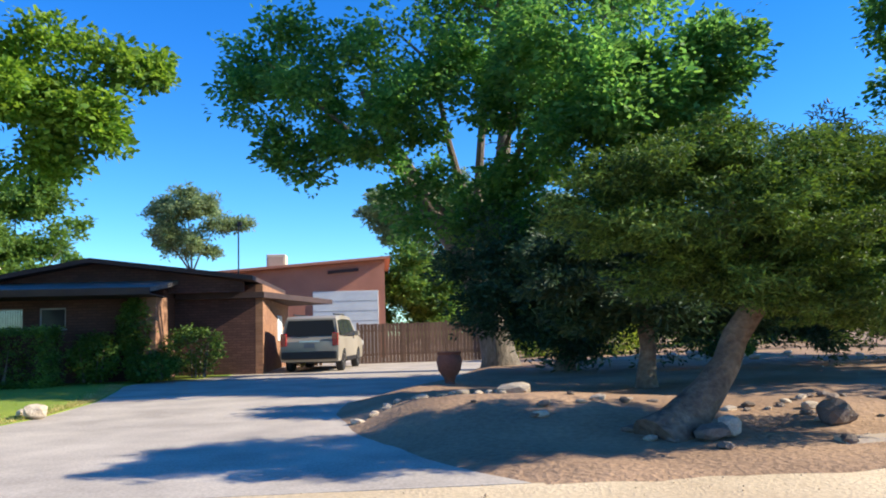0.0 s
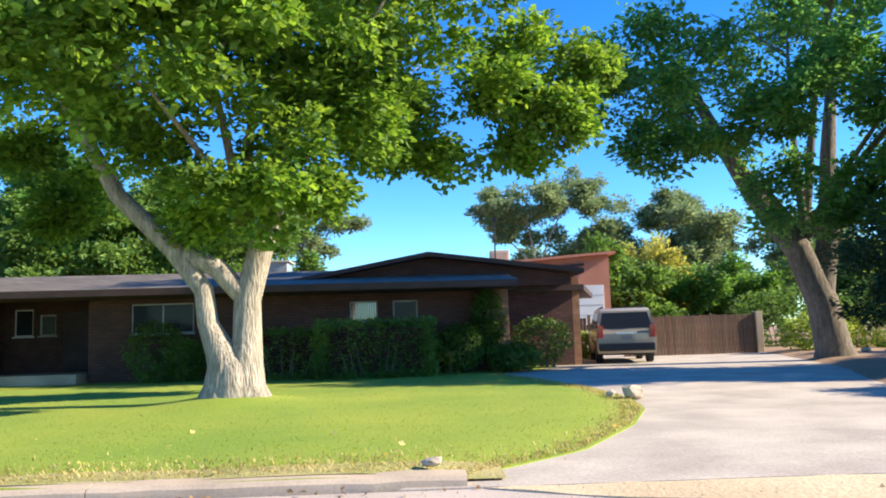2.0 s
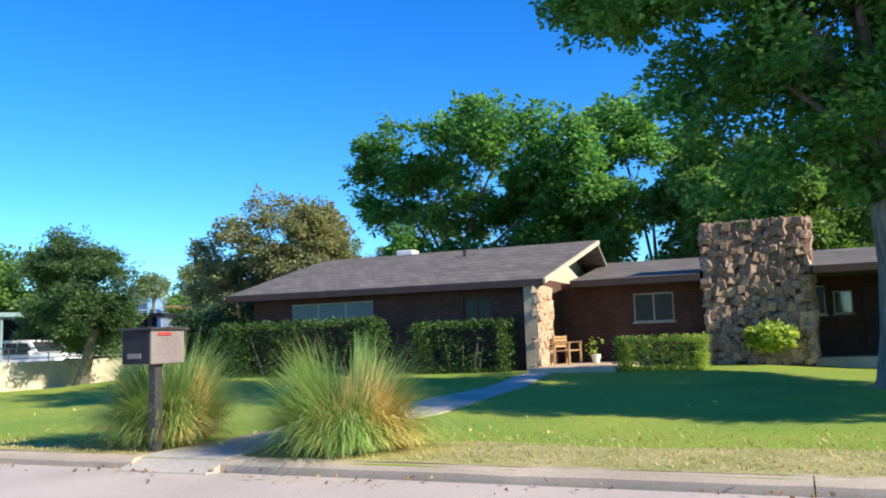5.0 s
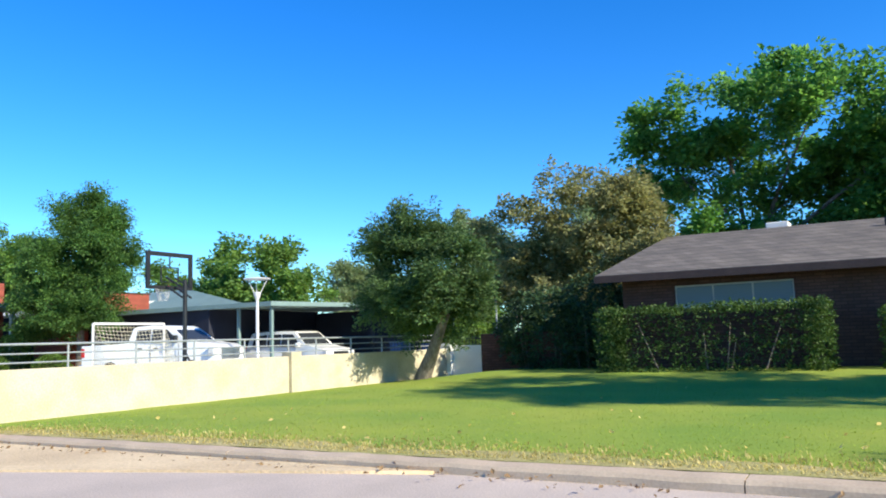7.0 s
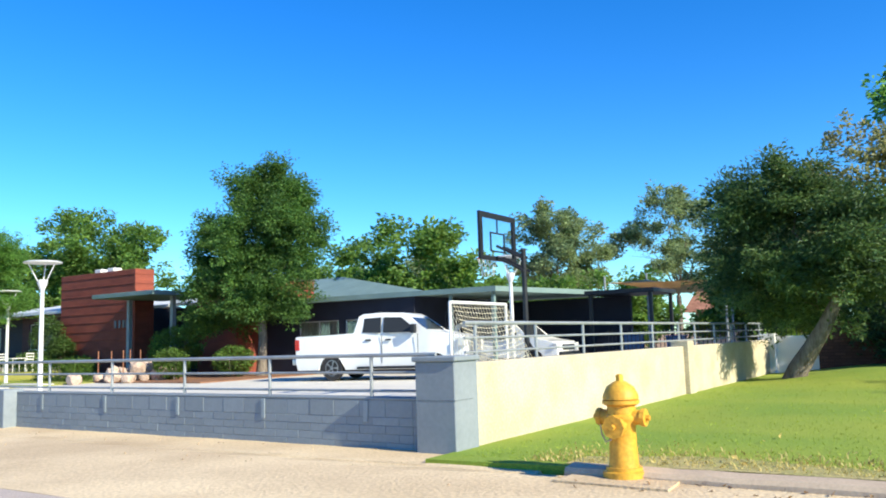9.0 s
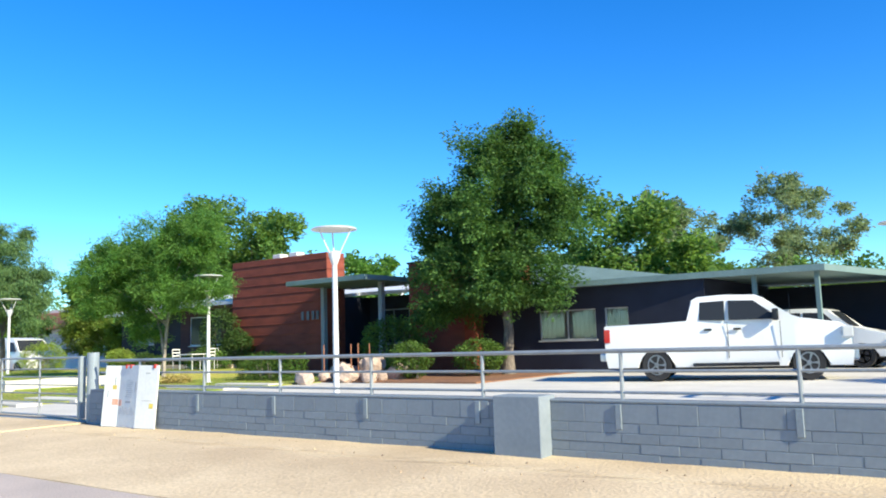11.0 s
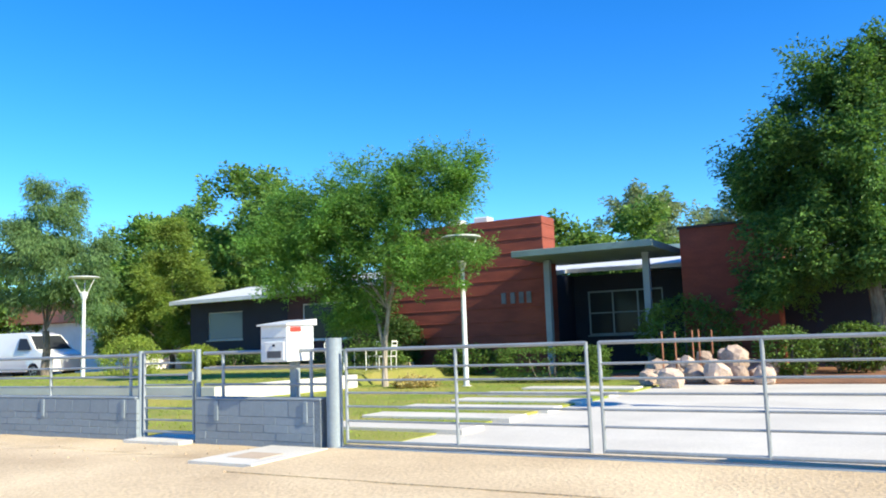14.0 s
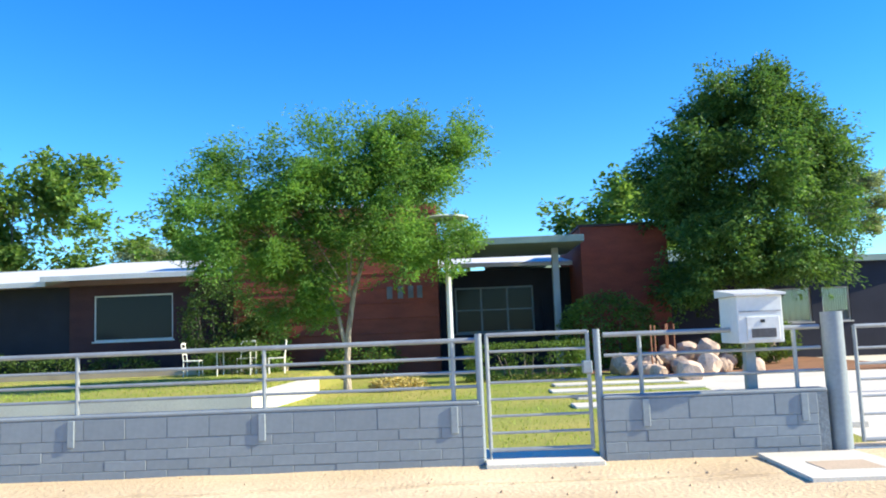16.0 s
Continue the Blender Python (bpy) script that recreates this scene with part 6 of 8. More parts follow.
# raised gable over the right part
part("gable_wall", P([(-14.6, 2.9), (-4.6, 2.9), (-4.6, 3.25), (-9.45, 3.98), (-14.6, 3.05)], "y", 27.4, 27.6), M_BROWN, h1)
part("roof", slab(bmesh.new(), [(-15.4, 26.8, 3.05), (-9.45, 26.8, 4.10), (-9.45, 36.0, 4.10), (-15.4, 36.0, 3.05)], 0.15), M_BROWN_TRIM, h1, "dark low gable roof")
part("roof", slab(bmesh.new(), [(-9.45, 26.8, 4.10), (-4.2, 26.8, 3.40), (-4.2, 36.0, 3.40), (-9.45, 36.0, 4.10)], 0.15), M_BROWN_TRIM, h1, "dark low gable roof")
# rear wing along the driveway
part("wall", B((-7.1, 28.4, 0.0), (-4.35, 28.6, 3.2)), M_BROWN, h1)
part("wall", B((-4.35, 28.4, 0.0), (-4.1, 36.2, 3.2)), M_TANBRICK, h1, "sunlit red brick side wall")
part("side_window", B((-4.11, 32.2, 1.2), (-4.06, 33.6, 2.2), 0.01), M_WHITE, h1)
part("brick_column", B((-7.5, 25.5, 0.0), (-6.95, 26.9, 2.74), 0.01), M_TANBRICK, h1, "weathered red brick column")
part("carport_roof", slab(bmesh.new(), [(-7.0, 28.0, 2.92), (-4.0, 28.0, 2.92), (-2.1, 35.5, 2.92), (-7.0, 37.5, 2.92)], 0.2), M_BROWN_TRIM, h1)
# chimney
ch = part("chimney", B((-26.55, 24.9, 0.0), (-23.7, 25.98, 4.36)), M_STONE_BED, h1, "massive rough field-stone chimney")
stone_face(ch, -26.55, -23.7, 0.3, 4.42, 24.87, -1, 0.178, 5, "x", None, 0.10)
stone_face(ch, 24.9, 25.98, 0.3, 4.42, -23.68, 1, 0.26, 6, "y", None, 0.03)
part("chimney_cap", B((-26.55, 24.88, 4.36), (-23.68, 26.0, 4.44), 0.03), M_STONE, ch)
step = part("front_step", B((-31.0, 21.4, 0.1), (-28.6, 26.0, 0.42), 0.02), M_KERB)
tagged(step, "pale concrete front step by the stone pier", "step", kind="structure")

# orange garage at the end of the drive
h2 = thing("garage", "terracotta stuccoed garage with a tall pale door", "garage", (-4.0, 45.0, 0.1))
part("wall", P([(-9.5, 0.0), (0.25, 0.0), (0.25, 5.25), (-9.5, 4.6)], "y", 42.0, 42.25), M_TERRA, h2)
part("wall", B((0.0, 42.25, 0.0), (0.25, 52.0, 5.2)), M_TERRA, h2)
part("wall", B((-9.5, 42.25, 0.0), (-9.25, 52.0, 4.6)), M_TERRA, h2)
part("roof", slab(bmesh.new(), [(-9.9, 41.6, 4.72), (0.55, 41.6, 5.42), (0.55, 52.4, 5.42), (-9.9, 52.4, 4.72)], 0.13), M_TERRA, h2)
d = part("garage_door", B((-3.5, 41.95, 0.0), (-0.1, 41.99, 3.65), 0.01), M_BOARD, h2, "pale grey roller door")
for k in range(1, 7):
    part("door_seam", B((-3.48, 41.94, 0.52 * k), (-0.12, 41.952, 0.52 * k + 0.018)), M_GREYINK, d)
c = part("roof_cooler", B((-5.95, 42.6, 4.9), (-4.95, 43.6, 5.72), 0.03), M_BEIGE, h2, "beige evaporative cooler")
part("louvre", B((-5.85, 42.585, 5.0), (-5.05, 42.605, 5.6), 0.01), M_KERB, c)
part("wall_vent", P([(-2.7, 4.55), (-1.1, 4.68), (-1.1, 4.84), (-2.7, 4.71)], "y", 41.9, 42.0), M_BROWN_TRIM, h2)
ob = part("antenna_mast", T([(-6.3, 36.3, 3.0), (-6.3, 36.3, 6.45)], 0.035, 8), M_DARKMETAL)
tagged(ob, "thin metal mast above the roof", "mast")
part("mast_head", B((-6.36, 36.24, 6.4), (-6.16, 36.36, 6.58), 0.01), M_DARKMETAL, ob)

# board fence and side gate
SLAT = finish(B((0, 0, 0), (0.142, 0.022, 1.72), 0.004), "slat")
SLAT.materials.append(M_FENCE)
fen = thing("fence", "brown vertical board fence across the end of the drive", "fence", (2.0, 34.5, 0.1))
for k in range(38):
    piece("slat", SLAT, fen, (-1.05 + 0.152 * k, 34.5, 0.06 + 0.012 * (k % 3)))
for z in (0.45, 1.45):
    part("fence_rail", B((-1.05, 34.525, z), (4.75, 34.57, z + 0.09)), M_FENCE, fen)
for x in (-1.0, 0.9, 2.8, 4.7):
    part("fence_post", B((x - 0.05, 34.53, 0.0), (x + 0.05, 34.63, 1.86), 0.01), M_FENCE, fen)
part("end_post", B((4.74, 34.40, 0.0), (5.02, 34.66, 1.9), 0.015), M_KERB, fen, "grey block end post")
gt = thing("side_gate", "pale brown slatted side gate, ajar", "gate", (-3.2, 34.4, 0.1))
for k in range(7):
    piece("slat", SLAT, gt, (-3.75 + 0.155 * k, 34.3, 0.1))
part("gate_rail", B((-3.75, 34.325, 0.5), (-2.66, 34.36, 0.6)), M_FENCE, gt)
part("gate_post", B((-2.62, 34.25, 0.0), (-2.50, 34.37, 1.95), 0.01), M_FENCE, gt)

# ---------------------------------------------------------------- red house of the second lot
h3 = thing("house", "low house with red cladding, dark walls and thin canopy", "house", (-76.0, 28.0, 0.05))
rw = part("wall", B((-84.6, 24.85, 0.0), (-78.2, 25.95, 5.34), 0.01), M_BRICKRED, h3, "tall red clad wall with projecting courses")
for k in range(11):
    z = 0.42 + 0.465 * k
    part("course", B((-84.62, 24.826, z), (-78.18, 25.97, z + 0.035), 0.006), M_BRICKRED, rw)
for x in (-82.0, -80.9):
    part("roof_vent", B((x, 25.1, 5.34), (x + 0.55, 25.6, 5.56), 0.03), M_WHITE, rw)
for k, x in enumerate((-79.80, -79.46, -79.14, -78.86)):
    part("house_number_bar", B((x, 24.80, 2.42), (x + 0.17, 24.83, 2.80), 0.004), M_NUMBER, h3)
part("wall", B((-78.45, 25.95, 0.0), (-78.2, 27.6, 3.4)), M_NAVY, h3)
part("roof", slab(bmesh.new(), [(-84.6, 25.96, 3.55), (-78.2, 25.96, 3.5), (-78.2, 33.0, 4.40), (-84.6, 33.0, 4.45)], 0.14), M_PALEROOF, h3, "white coated low roof")
cn = part("canopy", B((-78.35, 22.6, 3.74), (-73.95, 26.6, 3.94), 0.015), M_TEALROOF, h3, "thin flat grey-green entrance canopy")
part("canopy_post", B((-77.95, 24.2, 0.05), (-77.75, 24.4, 3.74), 0.01), M_STEELPOST, cn)
part("canopy_post", B((-74.70, 24.2, 0.05), (-74.50, 24.4, 3.74), 0.01), M_STEELPOST, cn)
part("wall", wall_with_holes(-78.2, -73.7, 0.0, 3.4, 27.6, 0.25, [(-77.7, -75.0, 1.25, 2.82)]), M_NAVY, h3, "dark slate entrance wall")
window(h3, -77.7, -75.0, 1.25, 2.82, 27.6, M_STEELPOST, bars=2, rows=2, f=0.06)
part("entrance_door", B((-74.7, 27.54, 0.1), (-73.85, 27.59, 2.3), 0.01), M_NAVY, h3)
part("roof", slab(bmesh.new(), [(-78.2, 26.9, 3.62), (-73.7, 26.9, 3.55), (-73.7, 33.0, 4.35), (-78.2, 33.0, 4.42)], 0.14), M_PALEROOF, h3, "white coated entrance roof")
part("wall", B((-73.7, 24.95, 0.0), (-71.0, 30.0, 4.42), 0.01), M_BRICKRED, h3, "red clad projecting wall")
part("parapet", B((-73.75, 24.9, 4.42), (-70.95, 30.05, 4.5), 0.01), M_BROWN_TRIM, h3)
part("wall", wall_with_holes(-71.0, -62.2, 0.0, 3.1, 26.2, 0.25, [(-68.45, -66.15, 1.2, 2.3), (-65.8, -64.9, 1.2, 2.3)]), M_NAVY, h3, "dark slate wall")
window(h3, -68.45, -66.15, 1.2, 2.3, 26.2, bars=1, curtain=True)
window(h3, -65.8, -64.9, 1.2, 2.3, 26.2, bars=0, curtain=True)
part("wall", B((-62.45, 26.45, 0.0), (-62.2, 34.0, 3.1)), M_NAVY, h3)
part("wall", B((-62.2, 33.8, 0.0), (-56.0, 34.0, 3.0)), M_NAVY, h3)
part("carport_roof", slab(bmesh.new(), [(-70.94, 25.25, 3.27), (-58.55, 26.4, 3.30), (-56.9, 35.5, 3.30), (-70.94, 35.5, 3.45)], 0.2), M_TEALROOF, h3, "low grey-green carport roof")
part("roof", slab(bmesh.new(), [(-76.5, 31.0, 3.7), (-64.2, 31.0, 3.5), (-72.8, 34.4, 5.0), (-76.5, 34.4, 5.0)], 0.12), M_TEALROOF, h3, "pale grey-green low hipped roof")
for x, y in ((-58.85, 26.75), (-60.7, 26.6), (-57.3, 34.9)):
    part("carport_post", B((x - 0.07, y - 0.07, 0.0), (x + 0.07, y + 0.07, 3.12), 0.01), M_TEALROOF, h3)
# dark wing with the pale roof
part("wall", wall_with_holes(-96.3, -90.3, 0.0, 3.3, 26.2, 0.25, [(-95.2, -93.1, 1.6, 2.85)]), M_NAVY, h3, "dark slate wing wall")
part("wall", wall_with_holes(-90.3, -84.6, 0.0, 3.3, 25.95, 0.25, [(-89.5, -86.9, 1.46, 2.95)]), M_MAROON, h3, "dark maroon wing wall")
window(h3, -95.2, -93.1, 1.6, 2.85, 26.2, bars=0, pane_mat=M_GLASS_SKY)
window(h3, -89.5, -86.9, 1.46, 2.95, 25.95, M_WHITE, bars=0, f=0.05)
part("roof", slab(bmesh.new(), [(-90.75, 24.9, 3.56), (-84.6, 24.9, 3.56), (-84.6, 30.2, 4.45), (-90.75, 30.2, 4.45)], 0.16), M_PALEROOF, h3, "white coated low roof")
part("roof", slab(bmesh.new(), [(-96.7, 25.3, 3.40), (-90.78, 25.3, 3.44), (-90.78, 30.2, 4.3), (-96.7, 30.2, 4.24)], 0.16), M_PALEROOF, h3, "white coated low roof")
part("roof", slab(bmesh.new(), [(-96.7, 30.2, 4.27), (-84.6, 30.2, 4.4), (-84.6, 35, 3.4), (-96.7, 35, 3.32)], 0.16), M_PALEROOF, h3, "white coated low roof")
part("wall", B((-96.3, 26.45, 0.0), (-96.05, 34.0, 3.3)), M_NAVY, h3)
ob = part("planter_wall", B((-92.0, 23.2, 0.0), (-82.6, 23.5, 0.55), 0.01), M_KERB)
tagged(ob, "low pale concrete planter wall before the wing", "planter wall", kind="structure")

# neighbours far off
h4 = thing("house", "white stuccoed house with an arched opening and orange fascia", "house", (-122, 34, 0))
bm = bmesh.new()
box(bm, (-140, 33, 0), (-128.6, 40, 3.2))
box(bm, (-124.6, 33, 0), (-108, 40, 3.2))
box(bm, (-128.6, 33, 2.3), (-124.6, 33.4, 3.2))
part("wall", bm, M_WHITE, h4)
bm = bmesh.new()
for s in (-1, 1):
    prism(bm, [(-126.6 + s * 2.0, 2.31)] + [(-126.6 + s * 2.0 * math.cos(a), 1.0 + 1.3 * math.sin(a)) for a in (0.0, 0.35, 0.7, 1.05, 1.3, 1.57)], "y", 33.05, 33.35)
part("arch", bm, M_WHITE, h4)
part("back_wall", B((-128.6, 36.5, 0), (-124.6, 36.8, 3.2)), M_BROWN, h4)
part("fascia", B((-140.6, 32.3, 3.2), (-107.4, 40.6, 4.45), 0.03), M_TERRA, h4, "orange tiled fascia")
part("roof", B((-134, 33.5, 4.45), (-110, 39.5, 4.8), 0.03), M_PALEROOF, h4)
part("roof_unit", B((-117.5, 35, 4.78), (-115.8, 36.5, 5.6), 0.04), M_WHITE, h4)
h5 = thing("house", "distant house with a red tiled roof", "house", (-58, 75, 0))
part("wall", B((-64, 72, 0), (-53, 80, 3.2)), M_CREAM, h5)
part("roof", P([(70.9, 3.1), (81, 3.1), (76, 5.4)], "x", -64.8, -52.2), M_TILE, h5)
h6 = thing("house", "distant orange flat-roofed house", "house", (-108, 52, 0))
part("wall", B((-113, 48, 0), (-101, 56, 4.0)), M_TERRA, h6)
part("parapet", B((-113.3, 47.7, 4.0), (-100.7, 56.3, 4.35), 0.02), M_TERRA, h6)
for k, (x, y, w, h, mat) in enumerate(((-648, 640, 27, 70, M_TOWER), (-607, 640, 19, 54, M_PALEROOF))):
    tw = thing("tower", "distant blue glass hotel tower" if k == 0 else "distant white hotel tower", "tower", (x, y, 0))
    part("body", B((x - w / 2, y, 0), (x + w / 2, y + 20, h), 0.5), mat, tw)
    for j in range(1, 10):
        part("band", B((x - w / 2 - 0.3, y - 0.3, h * j / 10), (x + w / 2 + 0.3, y, h * j / 10 + 1.2)), M_PALEROOF, tw)

# ---------------------------------------------------------------- vehicles


def arc(cx, cz, r, n=9):
    return [(cx + r * math.cos(math.pi * k / n), cz + r * math.sin(math.pi * k / n)) for k in range(n + 1)]


def vehicle(name, label, category, at, turn, length, width, top, wheels, r, belt, body_mat, side_glass, screens, clad=M_DARKMETAL, scale=1.0, roof_in=0.17):
    """A car body drawn out of its side outline (x forward, z up), narrower above the belt line, with wheels, glass, lamps and bumpers."""
    root = thing(name, label, category, at, turn)
    roof = max(z for _, z in top)

    def hw(z):
        return width / 2 - (0.0 if z < belt else roof_in * (z - belt) / (roof - belt)) - (0.04 * max(0, 0.55 - z) / 0.3)
    low = 0.34
    under = []
    for cx in sorted(wheels, reverse=True):
        under += [(cx + r * 1.22, low)] + arc(cx, low, r * 1.22) [1:-1] + [(cx - r * 1.22, low)]
    outline = top + [(length - 0.06, low)] + under + [(0.06, low)]
    bm = bmesh.new()
    rows = []
    for s in (-1, 1):
        rows.append([bm.verts.new((x * scale, s * hw(z) * scale, z * scale)) for x, z in outline])
    fa = bm.faces.new(rows[0])
    fb = bm.faces.new(rows[1][::-1])
    n = len(outline)
    for i in range(n):
        bm.faces.new((rows[0][i], rows[1][i], rows[1][(i + 1) % n], rows[0][(i + 1) % n]))
    rim = [e for f in (fa, fb) for e in f.edges]
    bmesh.ops.bevel(bm, geom=rim, offset=0.035 * scale, segments=2, affect="EDGES", profile=0.6)
    bmesh.ops.triangulate(bm, faces=[f for f in bm.faces if len(f.verts) > 4])
    body = part("body", bm, body_mat, root, world=False)
    body.data.shade_smooth()
    body.data.set_sharp_from_angle(angle=radians(28))
    part("underbody", B((0.25 * scale, -width * 0.42 * scale, 0.28 * scale), ((length - 0.25) * scale, width * 0.42 * scale, 0.62 * scale)), M_BLACK, root, world=False)
    for cx in wheels:
        for s in (-1, 1):
            w = width / 2 - 0.13
            bm = bmesh.new()
            c = Vector((cx, s * w, r))
            prof = [(r * 0.62, -0.10), (r * 0.94, -0.11), (r, -0.06), (r, 0.06), (r * 0.94, 0.11), (r * 0.62, 0.10)]
            rings = [[bm.verts.new(((c.x + a * math.cos(k * math.pi / 12)) * scale, (c.y + s * b) * scale, (c.z + a * math.sin(k * math.pi / 12)) * scale)) for k in range(24)] for a, b in prof]
            for p, q in zip(rings, rings[1:]):
                for k in range(24):
                    bm.faces.new((p[k], p[(k + 1) % 24], q[(k + 1) % 24], q[k]))
            bm.faces.new(rings[0])
            bm.faces.new(rings[-1])
            tyre = part("wheel", bm, M_BLACK, root, smooth=True, world=False)
            bm = bmesh.new()
            rc = Vector((cx, s * (w + 0.105), r)) * scale
            hub = [bm.verts.new(rc + Vector((r * 0.16 * math.cos(k * math.pi / 5), s * 0.012, r * 0.16 * math.sin(k * math.pi / 5))) * scale) for k in range(10)]
            bm.faces.new(hub)
            for k in range(5):
                a0, a1 = k * 2 * math.pi / 5 - 0.2, k * 2 * math.pi / 5 + 0.2
                q = [rc + Vector((rad * r * math.cos(a), s * 0.010, rad * r * math.sin(a))) * scale for rad, a in ((0.12, a0), (0.60, a0 + 0.05), (0.60, a1 - 0.05), (0.12, a1))]
                bm.faces.new([bm.verts.new(p) for p in q])
            ringo = [bm.verts.new(rc + Vector((0.62 * r * math.cos(k * math.pi / 12), s * 0.008, 0.62 * r * math.sin(k * math.pi / 12))) * scale) for k in range(24)]
            ringi = [bm.verts.new(rc + Vector((0.54 * r * math.cos(k * math.pi / 12), s * 0.008, 0.54 * r * math.sin(k * math.pi / 12))) * scale) for k in range(24)]
            for k in range(24):
                bm.faces.new((ringo[k], ringo[(k + 1) % 24], ringi[(k + 1) % 24], ringi[k]))
            bmesh.ops.solidify(bm, geom=bm.faces[:], thickness=0.012 * scale)
            part("rim", bm, M_CHROME, tyre, "bright alloy rim")
    for poly in side_glass:
        for s in (-1, 1):
            bm = bmesh.new()
            a = [bm.verts.new((x * scale, s * (hw(z) + 0.006) * scale, z * scale)) for x, z in poly]
            b = [bm.verts.new((x * scale, s * (hw(z) - 0.02) * scale, z * scale)) for x, z in poly]
            bm.faces.new(a)
            bm.faces.new(b[::-1])
            for i in range(len(a)):
                bm.faces.new((a[i], b[i], b[(i + 1) % len(a)], a[(i + 1) % len(a)]))
            part("side_window", bm, M_GLASS, root, world=False)
    for (xa, za), (xb, zb), inset in screens:
        d = Vector((xb - xa, 0, zb - za)).normalized()
        nrm = Vector((-d.z, 0, d.x)) if xa < length / 2 else Vector((d.z, 0, -d.x))
        if (nrm.x > 0) == (xa < length / 2):
            nrm = -nrm
        q = [Vector((xa, s * (hw(za) - inset), za)) for s in (-1, 1)] + [Vector((xb, s * (hw(zb) - inset), zb)) for s in (1, -1)]
        bm = bmesh.new()
        a = [bm.verts.new((p + nrm * 0.008) * scale) for p in q]
        b = [bm.verts.new((p - nrm * 0.02) * scale) for p in q]
        bm.faces.new(a)
        bm.faces.new(b[::-1])
        for i in range(4):
            bm.faces.new((a[i], b[i], b[(i + 1) % 4], a[(i + 1) % 4]))
        part("screen", bm, M_GLASS, root, world=False)
    return root, hw


def fit_box(root, name, lo, hi, mat, s=1.0, bevel=0.02, label=""):
    return part(name, B([c * s for c in lo], [c * s for c in hi], bevel * s, 2), mat, root, label, world=False)


SUV_TOP = [(0.02, 0.40), (0.0, 0.55), (0.02, 1.0), (0.10, 1.12), (0.26, 1.76), (0.40, 1.84), (1.4, 1.88), (2.75, 1.86), (2.95, 1.80), (3.55, 1.24), (3.75, 1.17), (4.62, 1.04), (4.80, 0.90), (4.84, 0.50)]
SUV_GLASS = [[(0.42, 1.20), (0.50, 1.68), (1.25, 1.74), (1.25, 1.18)], [(1.33, 1.18), (1.33, 1.74), (2.10, 1.74), (2.12, 1.18)], [(2.20, 1.18), (2.18, 1.74), (2.78, 1.72), (3.22, 1.28), (3.22, 1.18)]]
SUV_SCREENS = [((0.115, 1.18), (0.245, 1.70), 0.10), ((2.98, 1.77), (3.52, 1.27), 0.08)]


def suv(label, at, turn, mat, scale=1.0, name="sport_utility_car"):
    root, hw = vehicle(name, label, "car", at, turn, 4.86, 1.96, SUV_TOP, (0.98, 3.82), 0.37, 1.08, mat, SUV_GLASS, SUV_SCREENS, scale=scale)
    for s in (-1, 1):
        y = s * 0.86
        fit_box(root, "tail_lamp", (-0.015, y - 0.10, 0.86), (0.08, y + 0.10, 1.28), M_TAIL, scale, 0.02, "red tail lamp")
        fit_box(root, "head_lamp", (4.66, y - 0.16, 0.80), (4.83, y + 0.10, 0.98), M_LENS, scale, 0.03, "clear head lamp")
        fit_box(root, "door_mirror", (3.15, s * 1.02 - 0.10, 1.16), (3.30, s * 1.02 + 0.10, 1.34), mat, scale, 0.04)
        fit_box(root, "roof_rack_rail", (0.7, s * 0.68 - 0.02, 1.88), (2.6, s * 0.68 + 0.02, 1.93), M_DARKMETAL, scale, 0.008)
        fit_box(root, "sill_trim", (1.5, s * 0.955 - 0.03, 0.33), (3.3, s * 0.955 + 0.03, 0.46), M_DARKMETAL, scale, 0.02)
    fit_box(root, "rear_bumper", (-0.10, -0.92, 0.42), (0.16, 0.92, 0.68), M_DARKMETAL, scale, 0.05)
    fit_box(root, "front_bumper", (4.70, -0.90, 0.38), (4.93, 0.90, 0.66), M_DARKMETAL, scale, 0.05)
    fit_box(root, "number_plate", (-0.02, -0.17, 0.80), (0.012, 0.17, 0.93), M_GREYINK, scale, 0.004)
    fit_box(root, "tailgate_trim", (-0.012, -0.34, 0.98), (0.03, 0.34, 1.04), M_CHROME, scale, 0.008)
    fit_box(root, "rear_wiper", (0.10, -0.02, 1.17), (0.13, 0.5, 1.19), M_BLACK, scale, 0.004)
    fit_box(root, "grille", (4.80, -0.5, 0.72), (4.86, 0.5, 0.92), M_DARKMETAL, scale, 0.01)
    return root


suv("pewter-coloured sport utility car parked tail-on in the driveway", (-2.5, 28.3, 0.09), 82, M_CARGOLD, 1.06)
suv("silver car behind the slatted side gate", (-3.0, 43.4, 0.12), -90, M_CARSILVER, 0.95)
suv("white sport utility car under the carport", (-62.0, 29.3, 0.05), 0, M_CARWHITE, 1.04)
suv("black sport utility car deep in the carport", (-66.9, 31.9, 0.05), 0, M_CARDARK, 1.0)

